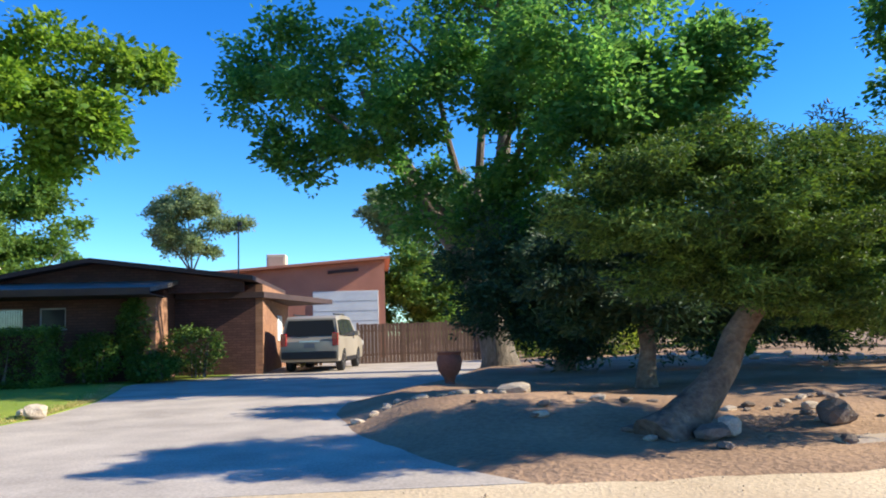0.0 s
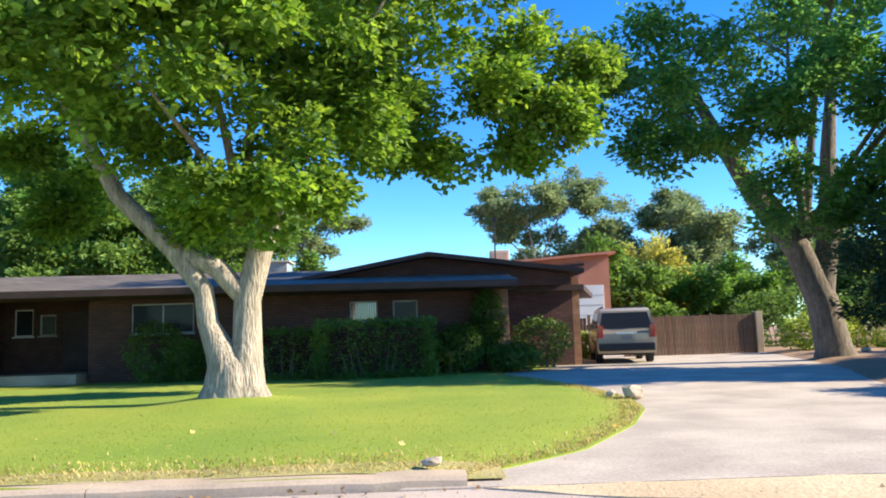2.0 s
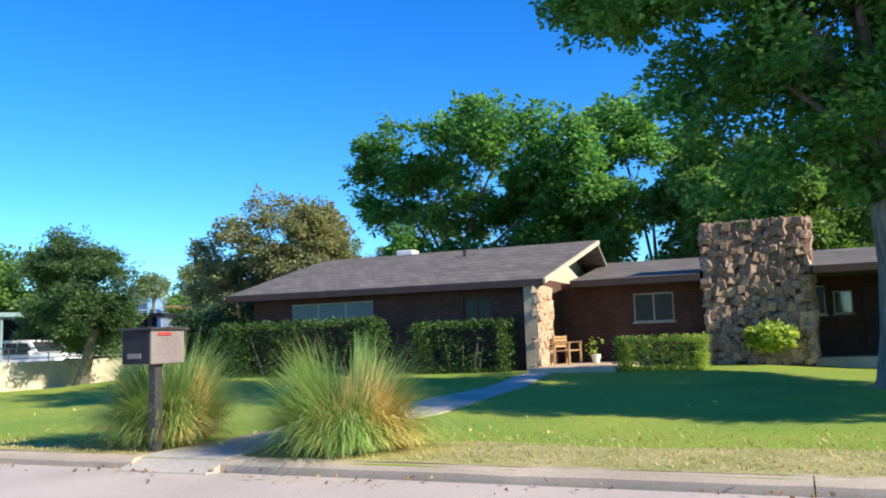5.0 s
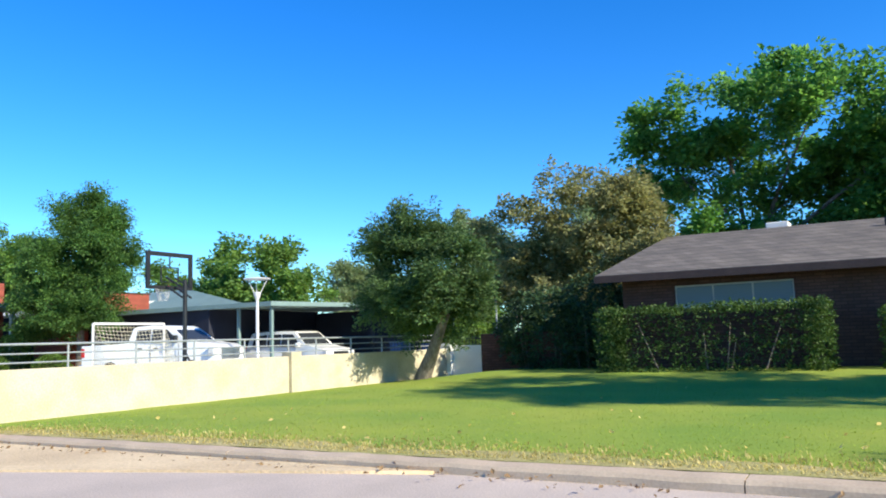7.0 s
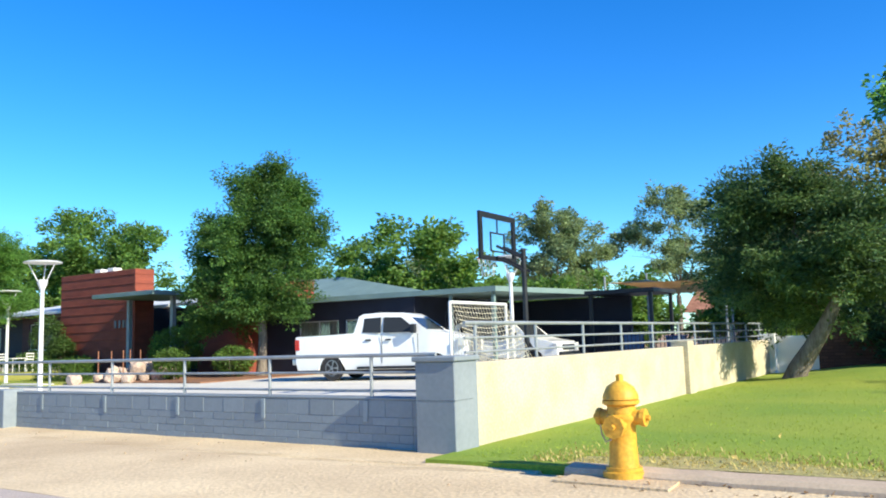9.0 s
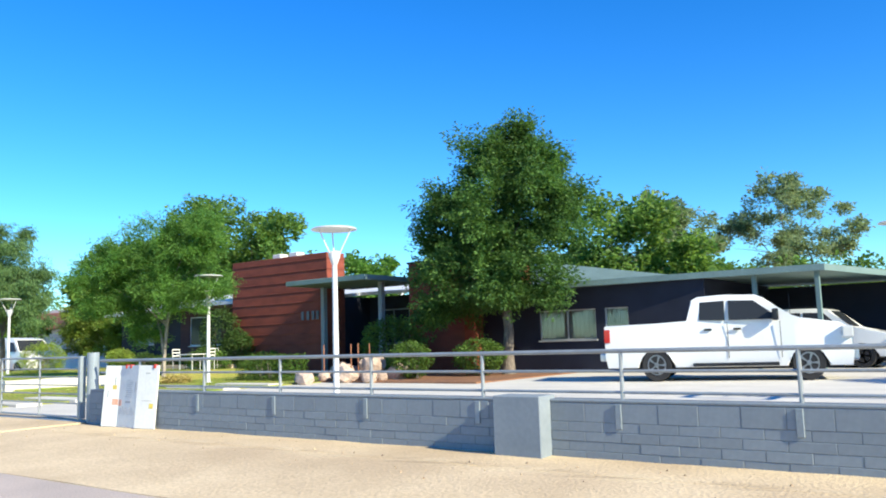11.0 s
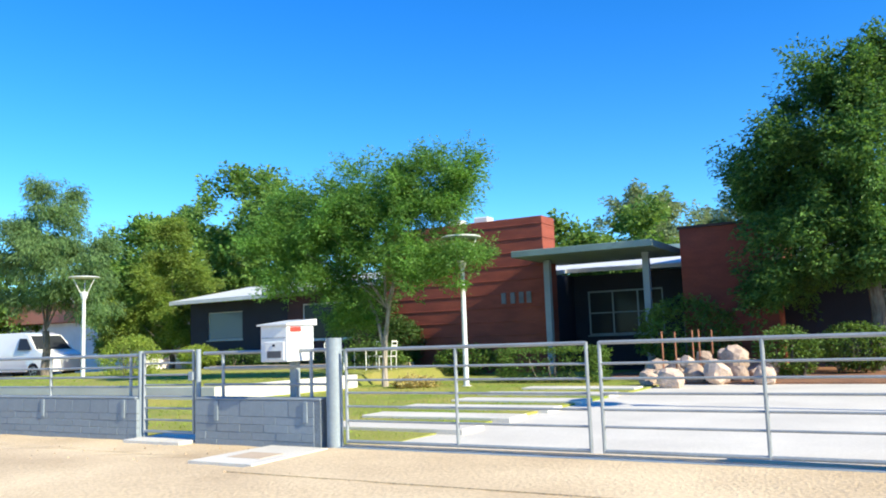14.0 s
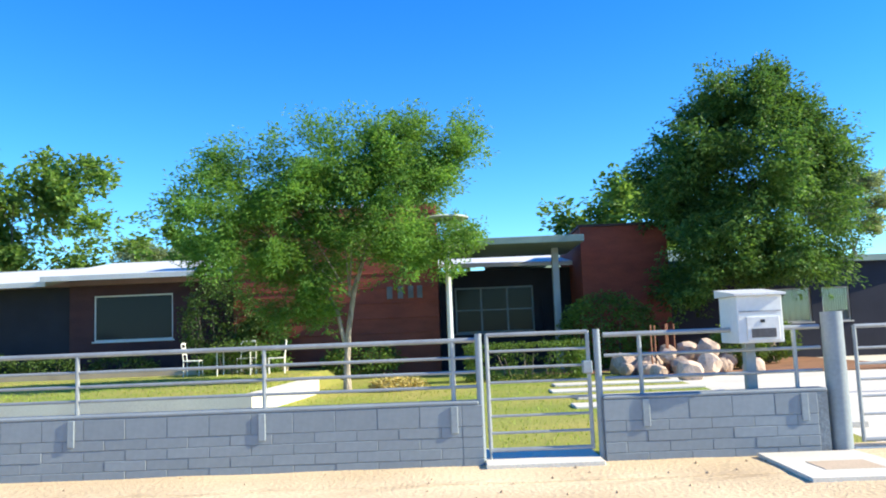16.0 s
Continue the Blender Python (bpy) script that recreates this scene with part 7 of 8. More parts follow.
TRUCK_TOP = [(0.0, 0.62), (0.0, 1.40), (0.08, 1.42), (2.30, 1.44), (2.33, 1.50), (2.42, 1.98), (2.60, 2.06), (3.3, 2.09), (4.10, 2.06), (4.30, 1.98), (4.98, 1.50), (5.15, 1.44), (6.10, 1.34), (6.32, 1.22), (6.40, 0.62)]
TRUCK_GLASS = [[(2.62, 1.48), (2.66, 1.92), (3.30, 1.94), (3.30, 1.46)], [(3.40, 1.46), (3.40, 1.94), (4.05, 1.92), (4.62, 1.52), (4.62, 1.46)]]
TS = 1.07
truck, thw = vehicle("pickup_truck", "white crew-cab pickup truck parked side-on in the forecourt", "pickup truck", (-63.3, 21.3, 0.05), 15.0, 6.42, 1.98, TRUCK_TOP, (1.42, 5.32), 0.41, 1.40, M_CARWHITE, TRUCK_GLASS, [((2.335, 1.56), (2.415, 1.92), 0.12), ((4.34, 1.94), (4.95, 1.53), 0.08)], scale=TS, roof_in=0.15)
truck.scale = (0.89, 1.0, 1.0)
for s in (-1, 1):
    y = s * 0.93
    fit_box(truck, "tail_lamp", (-0.012, y - 0.08, 0.98), (0.16, y + 0.065, 1.32), M_TAIL, TS, 0.02, "red tail lamp")
    fit_box(truck, "head_lamp", (6.14, y - 0.22, 0.98), (6.405, y + 0.05, 1.24), M_LENS, TS, 0.03, "clear head lamp")
    fit_box(truck, "door_mirror", (4.50, s * 1.10 - 0.12, 1.42), (4.66, s * 1.10 + 0.12, 1.70), M_DARKMETAL, TS, 0.04)
    for x in (2.74, 3.50):
        fit_box(truck, "door_handle", (x, s * 0.99 - 0.03, 1.22), (x + 0.20, s * 0.99 + 0.03, 1.27), M_DARKMETAL, TS, 0.01)
    fit_box(truck, "running_board", (2.4, s * 0.95 - 0.07, 0.36), (4.6, s * 0.95 + 0.07, 0.44), M_DARKMETAL, TS, 0.02)
    for x in (3.35, 4.68):
        fit_box(truck, "door_gap", (x - 0.008, s * 0.985 - 0.008, 0.55), (x + 0.008, s * 0.985 + 0.008, 1.40), M_BLACK, TS, 0.002)
fit_box(truck, "rear_bumper", (-0.16, -0.95, 0.52), (0.08, 0.95, 0.72), M_CHROME, TS, 0.04)
fit_box(truck, "front_bumper", (6.30, -0.96, 0.45), (6.52, 0.96, 0.74), M_CHROME, TS, 0.05)
fit_box(truck, "grille", (6.36, -0.62, 0.80), (6.43, 0.62, 1.20), M_CHROME, TS, 0.02)
fit_box(truck, "tailgate_handle", (-0.012, -0.12, 1.12), (0.02, 0.12, 1.22), M_DARKMETAL, TS, 0.01)
fit_box(truck, "number_plate", (-0.172, -0.16, 0.56), (-0.15, 0.16, 0.69), M_GREYINK, TS, 0.004)
fit_box(truck, "antenna", (5.0, 0.90, 1.42), (5.015, 0.915, 2.1), M_DARKMETAL, TS, 0.002)

VAN_TOP = [(0.0, 0.45), (0.0, 1.5), (0.10, 2.05), (0.3, 2.12), (3.6, 2.12), (4.1, 2.0), (4.75, 1.30), (5.45, 1.08), (5.6, 0.85), (5.62, 0.5)]
van, vh = vehicle("van", "white panel van parked by the arched house", "van", (-111.2, 25.6, 0.0), 4, 5.65, 2.0, VAN_TOP, (1.1, 4.6), 0.36, 1.3, M_CARWHITE, [[(3.55, 1.32), (3.55, 1.86), (4.02, 1.84), (4.46, 1.36), (4.46, 1.32)]], [((4.14, 1.96), (4.72, 1.33), 0.08)], scale=1.12)
for s in (-1, 1):
    fit_box(van, "tail_lamp", (-0.012, s * 0.93 - 0.06, 0.95), (0.06, s * 0.93 + 0.06, 1.25), M_TAIL, 1.12, 0.015, "red tail lamp")
fit_box(van, "rear_bumper", (-0.10, -0.95, 0.42), (0.10, 0.95, 0.60), M_DARKMETAL, 1.12, 0.04)

# ---------------------------------------------------------------- street things

# hydrant
hy = thing("fire_hydrant", "yellow enamelled fire hydrant on a concrete pad", "fire hydrant", (-46.33, 6.95, 0.05))
X, Y0 = -46.33, 6.95
part("flange", lathe(bmesh.new(), [(0.19, 0.0), (0.19, 0.05), (0.16, 0.06), (0.16, 0.09)], (X, Y0, 0.05)), M_HYDRANT, hy, smooth=True)
part("barrel", lathe(bmesh.new(), [(0.135, 0.09), (0.13, 0.12), (0.12, 0.30), (0.12, 0.46), (0.15, 0.50), (0.15, 0.53), (0.125, 0.55), (0.125, 0.62), (0.165, 0.64), (0.165, 0.67), (0.13, 0.68)], (X, Y0, 0.05)), M_HYDRANT, hy, smooth=True)
bon = part("bonnet", lathe(bmesh.new(), [(0.16, 0.68), (0.155, 0.72), (0.12, 0.79), (0.06, 0.83), (0.04, 0.84)], (X, Y0, 0.05)), M_HYDRANT, hy, smooth=True)
part("operating_nut", lathe(bmesh.new(), [(0.035, 0.84), (0.035, 0.89), (0.02, 0.90)], (X, Y0, 0.05), 5), M_HYDRANT, bon)
for a in (0.0, math.pi, -math.pi / 2):
    dx, dy = math.cos(a), math.sin(a)
    r = 0.085 if a == -math.pi / 2 else 0.065
    z = 0.45 if a == -math.pi / 2 else 0.52
    noz = part("outlet", T([(X + dx * 0.10, Y0 + dy * 0.10, z + 0.05), (X + dx * 0.19, Y0 + dy * 0.19, z + 0.05)], r, 12), M_HYDRANT, hy, smooth=True)
    part("cap", T([(X + dx * 0.185, Y0 + dy * 0.185, z + 0.05), (X + dx * 0.225, Y0 + dy * 0.225, z + 0.05)], r * 1.2, 8), M_HYDRANT, noz)
    part("cap_nut", T([(X + dx * 0.22, Y0 + dy * 0.22, z + 0.05), (X + dx * 0.26, Y0 + dy * 0.26, z + 0.05)], 0.025, 5), M_HYDRANT, noz)
ch_pts = [(X - 0.2, Y0 - 0.02, 0.53), (X - 0.17, Y0 - 0.06, 0.42), (X - 0.12, Y0 - 0.1, 0.36), (X - 0.06, Y0 - 0.13, 0.38), (X - 0.02, Y0 - 0.17, 0.46)]
part("chain", T(ch_pts, 0.008, 6), M_KERB, hy)

# first mailbox
mb = thing("mailbox", "taupe steel mailbox with a red flag on a dark post", "mailbox", (-31.2, 7.4, 0.1))
part("post", B((-31.25, 7.35, 0.0), (-31.13, 7.47, 1.14), 0.012), M_MAILDARK, mb)
bx = part("box", B((-31.50, 7.20, 1.13), (-31.06, 7.76, 1.53), 0.02, 2), M_MAILBROWN, mb)
part("roof", slab(bmesh.new(), [(-31.53, 7.16, 1.56), (-31.03, 7.16, 1.56), (-31.03, 7.80, 1.56), (-31.53, 7.80, 1.56)], 0.03), M_MAILDARK, bx)
# dark door made fully black: the street side's shade is in its colour
part("door", B((-31.49, 7.185, 1.14), (-31.07, 7.203, 1.52), 0.008), M_BLACK, bx, "dark front door blackened for shade")
part("flag", B((-31.058, 7.30, 1.465), (-31.046, 7.52, 1.50), 0.003), M_RED, bx, "red signal flag")
part("number_bar", B((-31.40, 7.175, 1.2), (-31.2, 7.186, 1.26)), M_MAILBROWN, bx)

# second mailbox
mc = thing("mailbox", "large pale grey steel parcel mailbox on a post behind the wall", "mailbox", (-74.74, 8.05, 0.05))
part("post", B((-74.79, 8.0, 0.0), (-74.69, 8.1, 1.1), 0.008), M_STEELPOST, mc)
bx = part("box", B((-74.96, 7.66, 1.09), (-74.53, 8.18, 1.54), 0.012, 2), M_BOARD, mc)
part("lid", P([(7.62, 1.54), (8.21, 1.54), (8.21, 1.62), (7.62, 1.56)], "x", -74.99, -74.50), M_LAMP, bx)
part("hopper_seam", B((-74.94, 7.654, 1.385), (-74.55, 7.662, 1.393)), M_GREYINK, bx)
part("lower_door", B((-74.88, 7.645, 1.11), (-74.57, 7.662, 1.34), 0.006), M_LAMP, bx)
part("lock", B((-74.75, 7.636, 1.28), (-74.71, 7.646, 1.31), 0.003), M_DARKMETAL, bx)
part("house_number_bar", B((-74.84, 7.637, 1.14), (-74.61, 7.646, 1.225), 0.002), M_INK, bx)
part("flag", B((-74.533, 7.72, 1.46), (-74.515, 7.92, 1.52), 0.004), M_RED, bx, "red signal flag")

# leaning plywood sign board
sg = thing("sign_board", "white three-panel folding board with faded writing leaning on the wall", "sign board", (-65.66, 7.68, 0.035))
sg.rotation_euler = (radians(-5), 0, 0)
FOLDS = [(-0.70, -0.10), (-0.39, 0.0), (0.24, -0.07), (0.66, 0.02)]      # plan of the three folded panels


def on_board(name, x0, x1, z0, z1, mat, parent, out=0.0135, thick=0.002):
    """A plate that lies on the folded board between two places along it."""
    a, b = lerp(FOLDS, x0), lerp(FOLDS, x1)
    poly = [(x0, a - out), (x1, b - out), (x1, b - out + thick), (x0, a - out + thick)]
    return part(name, P(poly, "z", z0, z1), mat, parent, world=False)


panels = []
for (xa, ya), (xb, yb) in zip(FOLDS, FOLDS[1:]):
    panels.append(part("panel", P([(xa + 0.002, ya - 0.011), (xb - 0.002, yb - 0.011), (xb - 0.002, yb + 0.011), (xa + 0.002, ya + 0.011)], "z", 0.0, 1.02), M_BOARD, sg, world=False))
for x in (-0.22, -0.06, 0.56):
    part("clip", B((x, lerp(FOLDS, x) - 0.03, 0.97), (x + 0.045, lerp(FOLDS, x) + 0.03, 1.035), 0.006), M_RED, sg, "red clip", world=False)
on_board("red_patch", -0.52, -0.40, 0.36, 0.46, M_SALMON, panels[0])
on_board("red_patch", -0.38, -0.28, 0.35, 0.45, M_SALMON, panels[1])
on_board("yellow_patch", -0.53, -0.45, 0.62, 0.69, M_YELLOW_INK, panels[0])
on_board("yellow_patch", 0.52, 0.60, 0.32, 0.40, M_YELLOW_INK, panels[2])
for k in range(9):
    on_board("text_bar", -0.16 + 0.012 * (k % 3), 0.06 + 0.015 * (k % 4), 0.50 + 0.034 * k, 0.506 + 0.034 * k, M_PALEINK, panels[1])
on_board("text_bar", -0.14, 0.04, 0.40, 0.43, M_PALEINK, panels[1])
for k in range(10):
    on_board("text_bar", -0.34 + 0.056 * k, -0.326 + 0.056 * k, 0.20 + 0.012 * (k % 2), 0.30 + 0.02 * (k % 3), M_PALEINK, panels[1])
for x, z in ((-0.49, 0.70), (-0.62, 0.48)):
    on_board("pen_stroke", x, x + 0.012, z, z + 0.12, M_GREYINK, panels[0])
on_board("pen_stroke", 0.17, 0.182, 0.58, 0.74, M_GREYINK, panels[1])
on_board("text_bar", 0.36, 0.56, 0.44, 0.45, M_PALEINK, panels[2])
on_board("text_bar", 0.40, 0.50, 0.88, 0.90, M_PALEINK, panels[2])

# lamps: white saucer on three struts over a cone, on a pole


def lamp(at, h=3.86):
    root = thing("yard_lamp", "white yard lamp with a saucer reflector on a slim pole", "lamp post", at, group="yard lamps")
    p = part("pole", lathe(bmesh.new(), [(0.075, 0.0), (0.07, 0.2), (0.058, h - 0.95), (0.056, h - 0.78)], at, 14), M_LAMP, root, smooth=True)
    part("base_plate", lathe(bmesh.new(), [(0.14, 0.0), (0.14, 0.03), (0.08, 0.035)], at, 16), M_LAMP, p)
    part("cup", lathe(bmesh.new(), [(0.06, h - 0.80), (0.13, h - 0.62), (0.145, h - 0.50), (0.05, h - 0.48)], at, 18), M_LAMP, root, smooth=True)
    part("saucer", lathe(bmesh.new(), [(0.30, h - 0.015), (0.52, h), (0.53, h + 0.02), (0.48, h + 0.045), (0.10, h + 0.07), (0.03, h + 0.07)], at, 32), M_LAMP, root, smooth=True)
    for k in range(3):
        a = radians(20 + 120 * k)
        c, s = math.cos(a), math.sin(a)
        part("strut", T([(at[0] + 0.12 * c, at[1] + 0.12 * s, at[2] + h - 0.56), (at[0] + 0.42 * c, at[1] + 0.42 * s, at[2] + h - 0.005)], 0.016, 6), M_LAMP, root)
    return root


for at in ((-66.2, 13.1, 0.05), (-77.8, 18.35, 0.06), (-56.0, 22.9, 0.05), (-93.2, 18.4, 0.06)):
    lamp(at)

# basketball stand
bb = thing("basketball_hoop", "black portable basketball hoop with a clear backboard", "basketball hoop", (-51.6, 15.6, 0.05))
part("base", B((-51.9, 15.0, 0.05), (-50.9, 16.2, 0.25), 0.05), M_DARKMETAL, bb)
part("pole", T([(-51.72, 15.6, 0.2), (-51.72, 15.6, 3.25)], 0.06, 10), M_DARKMETAL, bb, smooth=True)
part("brace", T([(-51.0, 15.6, 0.25), (-51.68, 15.6, 1.2)], 0.03, 8), M_DARKMETAL, bb)
for y in (15.45, 15.75):
    part("arm", T([(-51.7, y, 3.05), (-52.3, y, 3.35)], 0.03, 8), M_DARKMETAL, bb)
    part("arm", T([(-51.65, y, 2.75), (-52.3, y, 3.10)], 0.03, 8), M_DARKMETAL, bb)
bk = part("backboard", B((-52.38, 14.78, 3.02), (-52.32, 14.90, 4.08)), M_DARKMETAL, bb)
for lo, hi in (((-52.38, 16.29, 3.02), (-52.32, 16.41, 4.08)), ((-52.38, 14.9, 3.02), (-52.32, 16.29, 3.12)), ((-52.38, 14.9, 3.96), (-52.32, 16.29, 4.08)), ((-52.37, 15.28, 3.22), (-52.34, 15.31, 3.66)), ((-52.37, 15.89, 3.22), (-52.34, 15.92, 3.66)), ((-52.37, 15.31, 3.22), (-52.34, 15.89, 3.25)), ((-52.37, 15.31, 3.63), (-52.34, 15.89, 3.66)), ((-52.365, 15.58, 3.66), (-52.34, 15.61, 3.96))):
    part("frame_bar", B(lo, hi), M_DARKMETAL, bk)
part("pane", B((-52.355, 14.9, 3.12), (-52.347, 16.29, 3.96)), M_CLEAR, bk).visible_shadow = False
rim = bmesh.new()
pts = [(-52.63 + 0.23 * math.cos(a), 15.6 + 0.23 * math.sin(a), 3.12) for a in (2 * math.pi * k / 20 for k in range(21))]
part("rim", tube(rim, pts, 0.012, 6, False), M_RED, bb, "red hoop rim")
bm = bmesh.new()
for k in range(12):
    a, b = 2 * math.pi * k / 12, 2 * math.pi * (k + 0.5) / 12
    for e in (b, 2 * a - b):
        tube(bm, [(-52.63 + 0.23 * math.cos(a), 15.6 + 0.23 * math.sin(a), 3.12), (-52.63 + 0.17 * math.cos(e), 15.6 + 0.17 * math.sin(e), 2.9), (-52.63 + 0.13 * math.cos(a), 15.6 + 0.13 * math.sin(a), 2.7)], 0.005, 4)
part("net", bm, M_WHITE, bb)

# sports goal with a net
go = thing("sports_goal", "white framed sports goal with a pale net", "goal", (-51.9, 14.0, 0.05))
P0, P1 = (-51.9, 12.83, 0.08), (-51.9, 15.03, 0.08)
A0, A1 = (-51.9, 12.83, 2.02), (-51.9, 15.03, 2.02)
K0, K1 = (-50.9, 12.83, 0.08), (-50.9, 15.03, 0.08)
for a, b in ((P0, A0), (P1, A1), (A0, A1)):
    part("goal_post", T([a, b], 0.032, 10), M_WHITE, go, smooth=True)
for a, b in ((P0, K0), (P1, K1), (K0, K1)):
    part("ground_bar", T([a, b], 0.022, 8), M_WHITE, go, smooth=True)
bm = bmesh.new()


def net_between(bm, a, b, c, d, n, m):
    """Cords across a four-sided patch, sagging a little."""
    a, b, c, d = Vector(a), Vector(b), Vector(c), Vector(d)

    def at(u, v):
        p = a.lerp(b, u).lerp(d.lerp(c, u), v)
        return p + Vector((-0.10, 0, -0.16)) * math.sin(math.pi * u) * math.sin(math.pi * v)
    for i in range(n + 1):
        tube(bm, [at(i / n, k / 6) for k in range(7)], 0.006, 3, False)
    for j in range(m + 1):
        tube(bm, [at(k / 6, j / m) for k in range(7)], 0.006, 3, False)


net_between(bm, A0, A1, K1, K0, 20, 24)
net_between(bm, A0, P0, K0, K0, 16, 14)
net_between(bm, A1, P1, K1, K1, 16, 14)
part("net", bm, M_NET, go)

# rock pile and stakes
rr = random.Random(3)
PINKS = [stone_mesh("boulder", 23 + k, M_PINKSTONE, 2, 0.3) for k in range(5)]
for k in range(26):
    a, q = k * 2.4, math.sqrt((k + 0.5) / 26)
    x, y = -72.15 + 1.55 * q * math.cos(a) + rr.uniform(-0.15, 0.15), 20.5 + 1.35 * q * math.sin(a) + rr.uniform(-0.15, 0.15)
    s = rr.uniform(0.30, 0.66)
    ob = new("boulder", rr.choice(PINKS))
    lift = 0.30 if k < 9 and k % 2 else 0.0
    ob.location, ob.rotation_euler, ob.scale = (x, y, 0.08 + s * 0.33 + lift), (rr.uniform(0, 6), rr.uniform(0, 0.6), rr.uniform(0, 6)), (s * 1.2, s, s)
    tagged(ob, "rounded pink-buff boulder in the rock pile", "boulder", "rock pile")
for k, (x, y, s) in enumerate(((-72.5, 18.1, 0.55), (-73.1, 18.5, 0.42), (-70.7, 19.2, 0.5))):
    ob = new("boulder", PINKS[k])
    ob.location, ob.rotation_euler, ob.scale = (x, y, 0.05 + s * 0.33), (0.2 * k, 0.3, 1.1 * k), (s * 1.3, s, s)
    tagged(ob, "rounded pink-buff boulder on the concrete by the rock pile", "boulder", "rock pile")
for x, y, h in ((-73.0, 19.45, 1.30), (-72.8, 19.9, 1.28), (-72.45, 20.2, 1.30), (-72.35, 20.45, 1.32), (-72.1, 20.75, 1.30)):
    ob = part("stake", T([(x, y, 0.0), (x, y, h)], 0.022, 8), M_RUST)
    tagged(ob, "thin rusty metal stake by the rock pile", "stake", "stakes")

# patio table and chairs


def garden_chair(at, turn):
    root = thing("garden_chair", "white metal garden chair on the lawn", "chair", at, turn, "garden chairs")
    part("seat", B((-0.23, -0.23, 0.43), (0.23, 0.23, 0.46), 0.01), M_WHITE, root, world=False)
    for x in (-0.21, 0.21):
        for y in (-0.21, 0.21):
            part("leg", T([(x, y, 0), (x, y, 0.43)], 0.014, 6), M_WHITE, root, world=False)
        part("back_post", T([(x, 0.21, 0.45), (x, 0.27, 0.92)], 0.014, 6), M_WHITE, root, world=False)
    for z in (0.62, 0.76, 0.90):
        part("back_slat", B((-0.21, 0.22 + z * 0.05 - 0.02, z), (0.21, 0.24 + z * 0.05 - 0.02, z + 0.05), 0.005), M_WHITE, root, world=False)
    return root


tb = thing("garden_table", "white metal garden table on the raised lawn", "table", (-83.7, 21.9, 0.36))
part("tabletop", B((-84.25, 21.5, 1.04), (-83.15, 22.3, 1.08), 0.012), M_WHITE, tb)
for x in (-84.15, -83.25):
    for y in (21.6, 22.2):
        part("leg", T([(x, y, 0.36), (x, y, 1.04)], 0.018, 6), M_WHITE, tb)
for at, a in (((-82.6, 21.9, 0.36), -80), ((-85.0, 22.2, 0.36), 95), ((-83.7, 22.9, 0.36), 0)):
    garden_chair(at, a)
# bench and pot on the front step
be = thing("bench", "honey-coloured wooden bench by the stone pier", "bench", (-30.6, 24.0, 0.42))
for k in range(4):
    part("seat_slat", B((-30.82 + 0.115 * k, 23.45, 0.82), (-30.72 + 0.115 * k, 24.85, 0.85), 0.005), M_WOOD, be)
for k in range(4):
    part("back_slat", B((-30.86, 23.45, 0.94 + 0.09 * k), (-30.83, 24.85, 1.01 + 0.09 * k), 0.005), M_WOOD, be)
for y in (23.42, 24.82):
    for x in (-30.86, -30.40):
        part("leg", B((x, y, 0.42), (x + 0.06, y + 0.06, 1.30 if x < -30.8 else 1.06), 0.006), M_WOOD, be)
    part("armrest", B((-30.88, y - 0.02, 1.06), (-30.32, y + 0.08, 1.10), 0.006), M_WOOD, be)
pt = thing("flower_pot", "small white pot with a leafy plant on the step", "plant pot", (-29.9, 24.9, 0.42))
part("pot", lathe(bmesh.new(), [(0.10, 0.0), (0.15, 0.22), (0.16, 0.26), (0.13, 0.26)], (-29.9, 24.9, 0.42), 16), M_WHITE, pt, smooth=True)
rg = np.random.default_rng(77)
part("leaves", leaf_mesh("leaves", np.array([(-29.9, 24.9, 0.85)] * 8) + rg.normal(0, 0.1, (8, 3)), 0.12, 10, 0.12, M_HEDGE_L, rg), None, pt)

# terracotta urn on a stand beside the driveway
ur = thing("urn_planter", "dark terracotta urn planter on a stand in the yard", "planter", (1.45, 17.3, 0.12))
part("stand", lathe(bmesh.new(), [(0.22, 0.0), (0.17, 0.06), (0.10, 0.18), (0.13, 0.28)], (1.45, 17.3, 0.08), 18), M_URN, ur, smooth=True)
part("urn", lathe(bmesh.new(), [(0.13, 0.28), (0.24, 0.42), (0.28, 0.62), (0.24, 0.76), (0.27, 0.82), (0.22, 0.82)], (1.45, 17.3, 0.08), 20), M_URN, ur, smooth=True)

# stones about the driveway and the yard
WHITES = [stone_mesh("rock", 33 + k, M_PALESTONE, 2, 0.32, 0.8) for k in range(4)]
DARKS = [stone_mesh("rock", 43 + k, M_DARKSTONE, 2, 0.35, 0.7) for k in range(4)]


def rock(at, s, meshes, label, seed, group="yard rocks"):
    q = random.Random(seed)
    ob = new("rock", q.choice(meshes))
    ob.location, ob.rotation_euler, ob.scale = at, (q.uniform(-0.2, 0.2), q.uniform(-0.2, 0.2), q.uniform(0, 6.28)), s
    return tagged(ob, label, "rock", group)


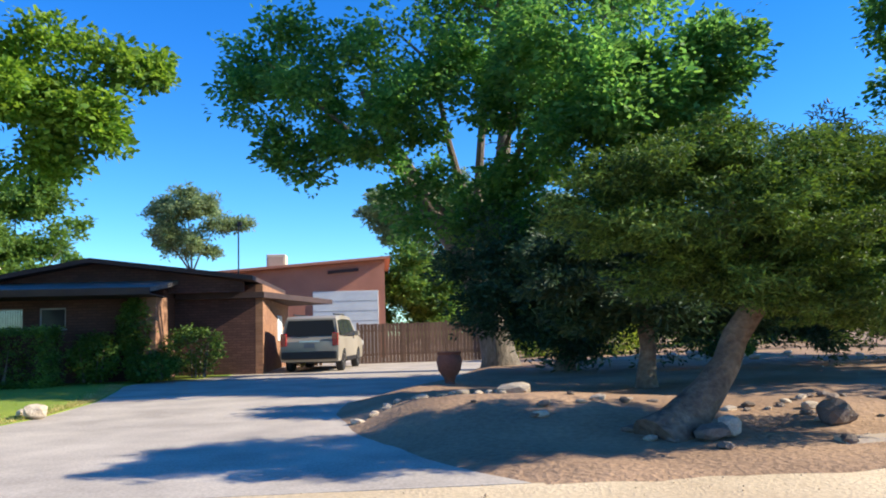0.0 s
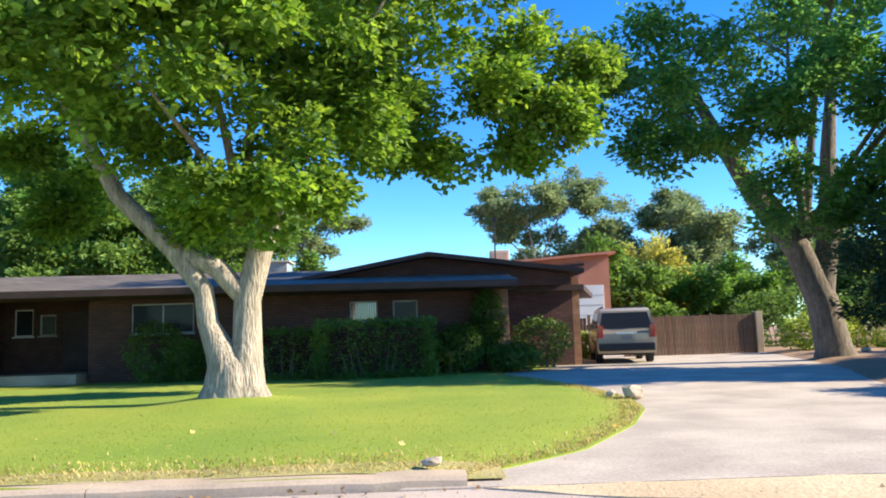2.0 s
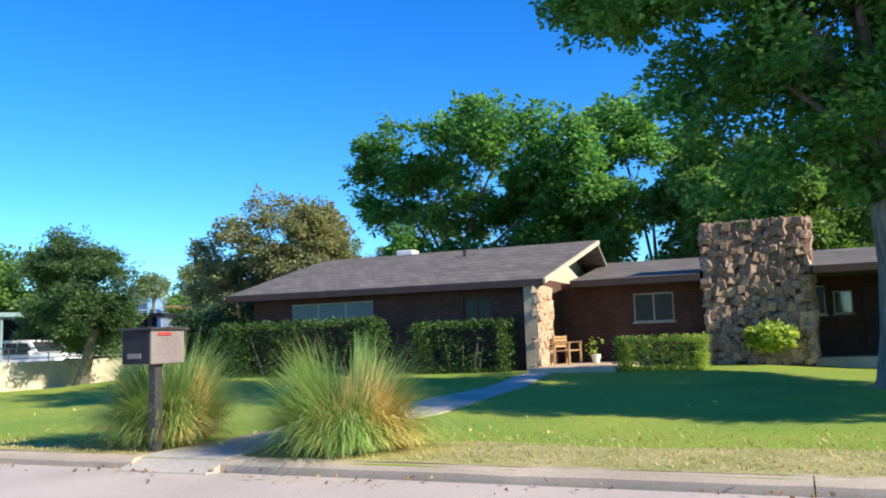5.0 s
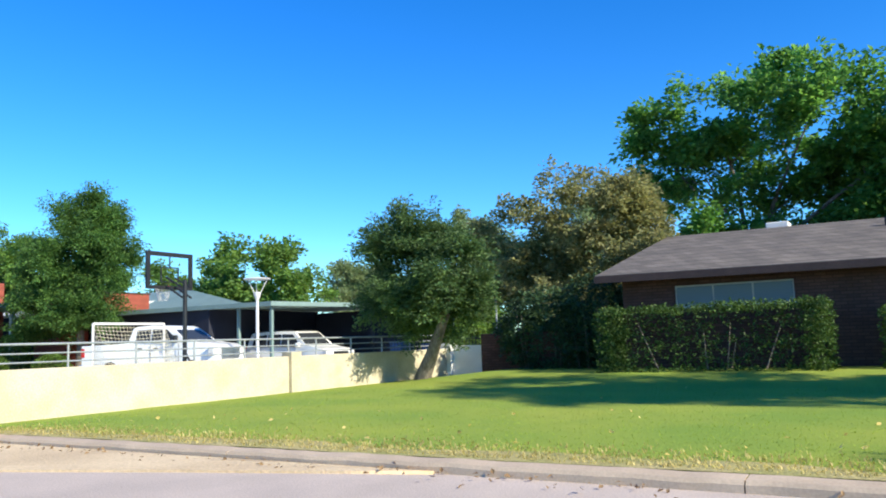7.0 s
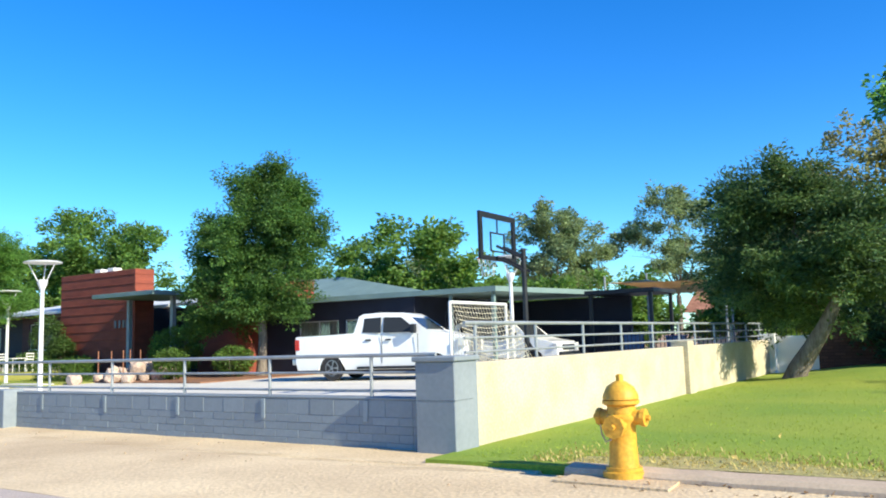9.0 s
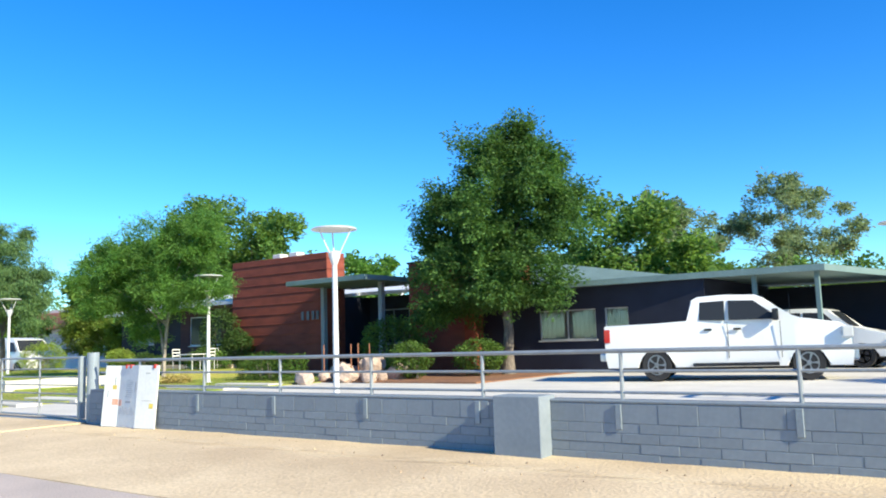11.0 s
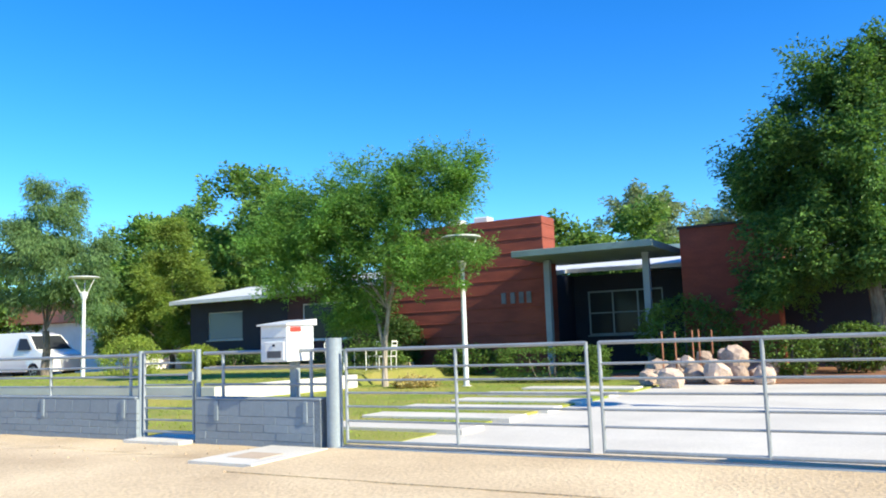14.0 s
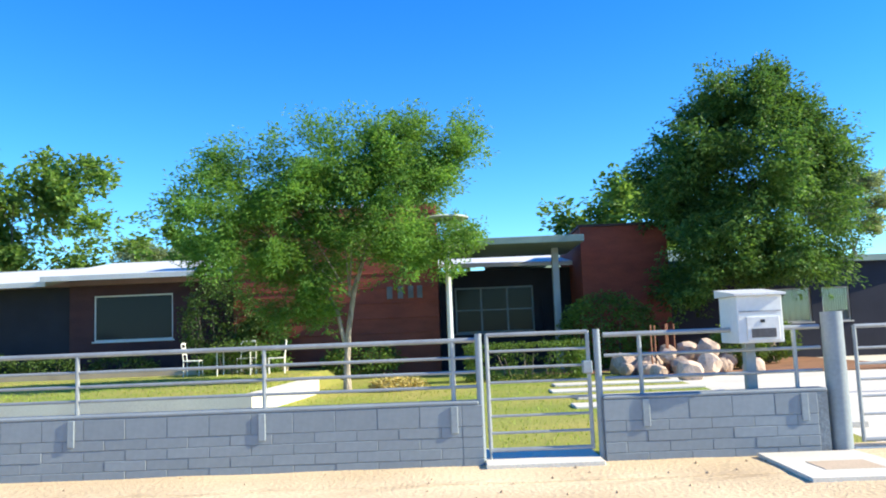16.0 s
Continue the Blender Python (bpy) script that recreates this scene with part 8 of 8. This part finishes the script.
rock((-5.95, 14.45, 0.17), (0.46, 0.38, 0.34), WHITES, "pale boulder at the lawn's edge", 1)
rock((-6.30, 14.75, 0.14), (0.22, 0.20, 0.16), WHITES, "pale boulder at the lawn's edge", 2)
rock((-9.65, 7.45, 0.15), (0.22, 0.16, 0.11), WHITES, "small pale rock at the end of the kerb", 3)
rock((1.95, 11.95, 0.42), (0.62, 0.40, 0.30), WHITES, "pale flat rock on the dirt mound", 4)
rock((3.72, 8.5, 0.22), (0.30, 0.28, 0.30), WHITES, "pale broken rock by the juniper trunk", 5)
rock((3.48, 8.42, 0.18), (0.44, 0.36, 0.26), DARKS, "dark rock by the juniper trunk", 6)
rock((5.25, 9.05, 0.25), (0.50, 0.42, 0.42), DARKS, "dark squared rock in the dirt yard", 7)
rr = random.Random(8)
for k in range(26):
    f = k / 25
    x, y = -0.35 + 2.2 * f + rr.uniform(-0.12, 0.12), 11.7 + 0.75 * math.sin(f * 3) + rr.uniform(-0.15, 0.15)
    s = rr.uniform(0.06, 0.22) * rr.uniform(0.7, 1.2)
    rock((x, y, dirt_z(x, y) + s * 0.1), (s * 1.5, s, s * 0.7), WHITES, "small pale rock along the driveway's edge", 100 + k)
for k in range(46):
    x, y = rr.uniform(1.2, 9.5), rr.uniform(7.7, 11.5)
    s = rr.uniform(0.06, 0.20)
    rock((x, y, dirt_z(x, y) + s * 0.16), (s * 1.4, s, s * 0.7), DARKS if k % 3 else WHITES, "small rough rock scattered in the dirt", 200 + k)
for k in range(34):
    x, y = 6.0 + 10 * rr.random(), rr.uniform(24.0, 30.0)
    s = rr.uniform(0.14, 0.36)
    rock((x, y, dirt_z(x, y) + s * 0.2), (s * 1.5, s, s * 0.7), WHITES, "pale rock at the back of the yard", 300 + k)
for k in range(24):
    x, y = 2.6 + 5.6 * k / 24 + rr.uniform(-0.1, 0.1), 10.7 + 0.5 * math.sin(k * 0.5)
    s = rr.uniform(0.07, 0.2)
    rock((x, y, dirt_z(x, y) + s * 0.1), (s * 1.7, s, s * 0.6), DARKS if k % 2 else WHITES, "rock in the low stone edging", 400 + k)
# loose gravel on the shoulder and leaves on the road, too many to count
ng = 6500
rg = np.random.default_rng(12)
gxs = np.concatenate([rg.uniform(-82, -47.5, ng), rg.uniform(-30, 10, 300)])
gys = np.concatenate([rg.uniform(6.0, 7.7, ng), rg.uniform(6.0, 6.9, 300)])
gs_ = rg.uniform(0.004, 0.012, len(gxs)) * (1 + 1.6 * (rg.uniform(0, 1, len(gxs)) > 0.95))
tet = np.array([(1, 0, 0.0), (-0.5, 0.87, 0.0), (-0.5, -0.87, 0.0), (0.1, 0.1, 1.0)])
rot_ = rg.uniform(0, 6.28, len(gxs))
vv = np.zeros((len(gxs), 4, 3))
vv[:, :, 0] = gxs[:, None] + gs_[:, None] * (tet[:, 0] * np.cos(rot_)[:, None] - tet[:, 1] * np.sin(rot_)[:, None])
vv[:, :, 1] = gys[:, None] + gs_[:, None] * (tet[:, 0] * np.sin(rot_)[:, None] + tet[:, 1] * np.cos(rot_)[:, None])
vv[:, :, 2] = 0.02 + gs_[:, None] * tet[:, 2] * 1.1
ii = np.arange(len(gxs))[:, None, None] * 4 + np.array([[0, 1, 3], [1, 2, 3], [2, 0, 3]])
tagged(new("gravel", mesh_np("gravel", vv.reshape(-1, 3), ii.reshape(-1, 3), M_GRAVEL)), "loose small gravel on the street edge", "gravel", kind="stuff")
nl = 110
lx, ly = rg.uniform(-46, -7, nl), 7.2 + np.abs(rg.normal(0, 3.0, nl))
cl = np.stack([lx, ly, np.array([lawn_z(x, max(7.3, y)) + 0.05 for x, y in zip(lx, ly)])], 1)
tagged(new("fallen_leaves", leaf_mesh("fallen_leaves", cl, 0.01, 1, 0.08, M_STRAW, rg, 0.7)), "dry fallen leaves on the lawn", "leaves", kind="stuff")

nl = 420
lx = np.concatenate([rg.uniform(-47, -36, 200), rg.uniform(-36, -9, 220)])
ly = 6.93 - np.abs(rg.normal(0, 0.28, nl))
cl = np.stack([lx, ly, np.full(nl, 0.035)], 1)
tagged(new("leaf_litter", leaf_mesh("leaf_litter", cl, 0.012, 1, 0.055, M_LITTER, rg, 0.7)), "brown leaf litter in the gutter along the kerb", "leaves", kind="stuff")

# things in the back of the second lot
pg = thing("pergola", "dark timber pergola with a flat roof", "pergola", (-55.8, 33.0, 0.05))
part("roof", B((-57.2, 31.6, 3.0), (-54.2, 34.6, 3.18), 0.02), M_DARKMETAL, pg)
for x in (-57.0, -54.4):
    for y in (31.8, 34.4):
        part("post", B((x - 0.07, y - 0.07, 0.0), (x + 0.07, y + 0.07, 3.0), 0.01), M_DARKMETAL, pg)
ss = thing("shade_sail", "tan shade sail on steel poles", "shade sail", (-54.5, 38.0, 0.0))
bm = bmesh.new()
c = [Vector((-58.0, 36.0, 3.75)), Vector((-52.6, 36.5, 3.6)), Vector((-53.3, 40.5, 3.4)), Vector((-57.5, 40.5, 4.1))]
g0 = [[bm.verts.new(c[0].lerp(c[1], i / 8).lerp(c[3].lerp(c[2], i / 8), j / 8) + Vector((0, 0, -0.5 * math.sin(math.pi * i / 8) * math.sin(math.pi * j / 8)))) for i in range(9)] for j in range(9)]
for j in range(8):
    for i in range(8):
        bm.faces.new((g0[j][i], g0[j][i + 1], g0[j + 1][i + 1], g0[j + 1][i]))
bmesh.ops.solidify(bm, geom=bm.faces[:], thickness=0.01)
part("sail", bm, M_SHADECLOTH, ss, smooth=True)
for p in c:
    part("pole", T([(p.x, p.y, -0.1), (p.x, p.y, p.z + 0.35)], 0.05, 8), M_RAIL, ss)
bf = thing("back_fence", "dark metal picket fence behind the forecourt", "fence", (-51.5, 30.0, 0.05))
for k in range(44):
    part("picket", B((-55.6 + 0.16 * k, 29.98, 0.05), (-55.575 + 0.16 * k, 30.005, 1.5)), M_DARKMETAL, bf)
for z in (0.25, 1.35):
    part("fence_rail", B((-55.6, 30.006, z), (-48.6, 30.03, z + 0.04)), M_DARKMETAL, bf)
for x, h in ((-54.9, 1.35), (-53.2, 1.25)):
    bn = thing("bin", "blue plastic wheeled bin by the pergola", "bin", (x, 31.0, 0.05), group="bins")
    part("body", P([(x - 0.26, 0.05), (x + 0.26, 0.05), (x + 0.31, h - 0.1), (x - 0.31, h - 0.1)], "y", 30.7, 31.3), M_BLUE, bn)
    part("lid", B((x - 0.34, 30.66, h - 0.1), (x + 0.34, 31.36, h - 0.03), 0.02), M_BLUE, bn)
up = thing("utility_pole", "distant wooden utility pole", "utility pole", (-53.5, 70.0, 0.0))
part("pole", T([(-53.5, 70, -0.1), (-53.5, 70, 7.4)], [0.16, 0.11], 8), M_BARK, up)
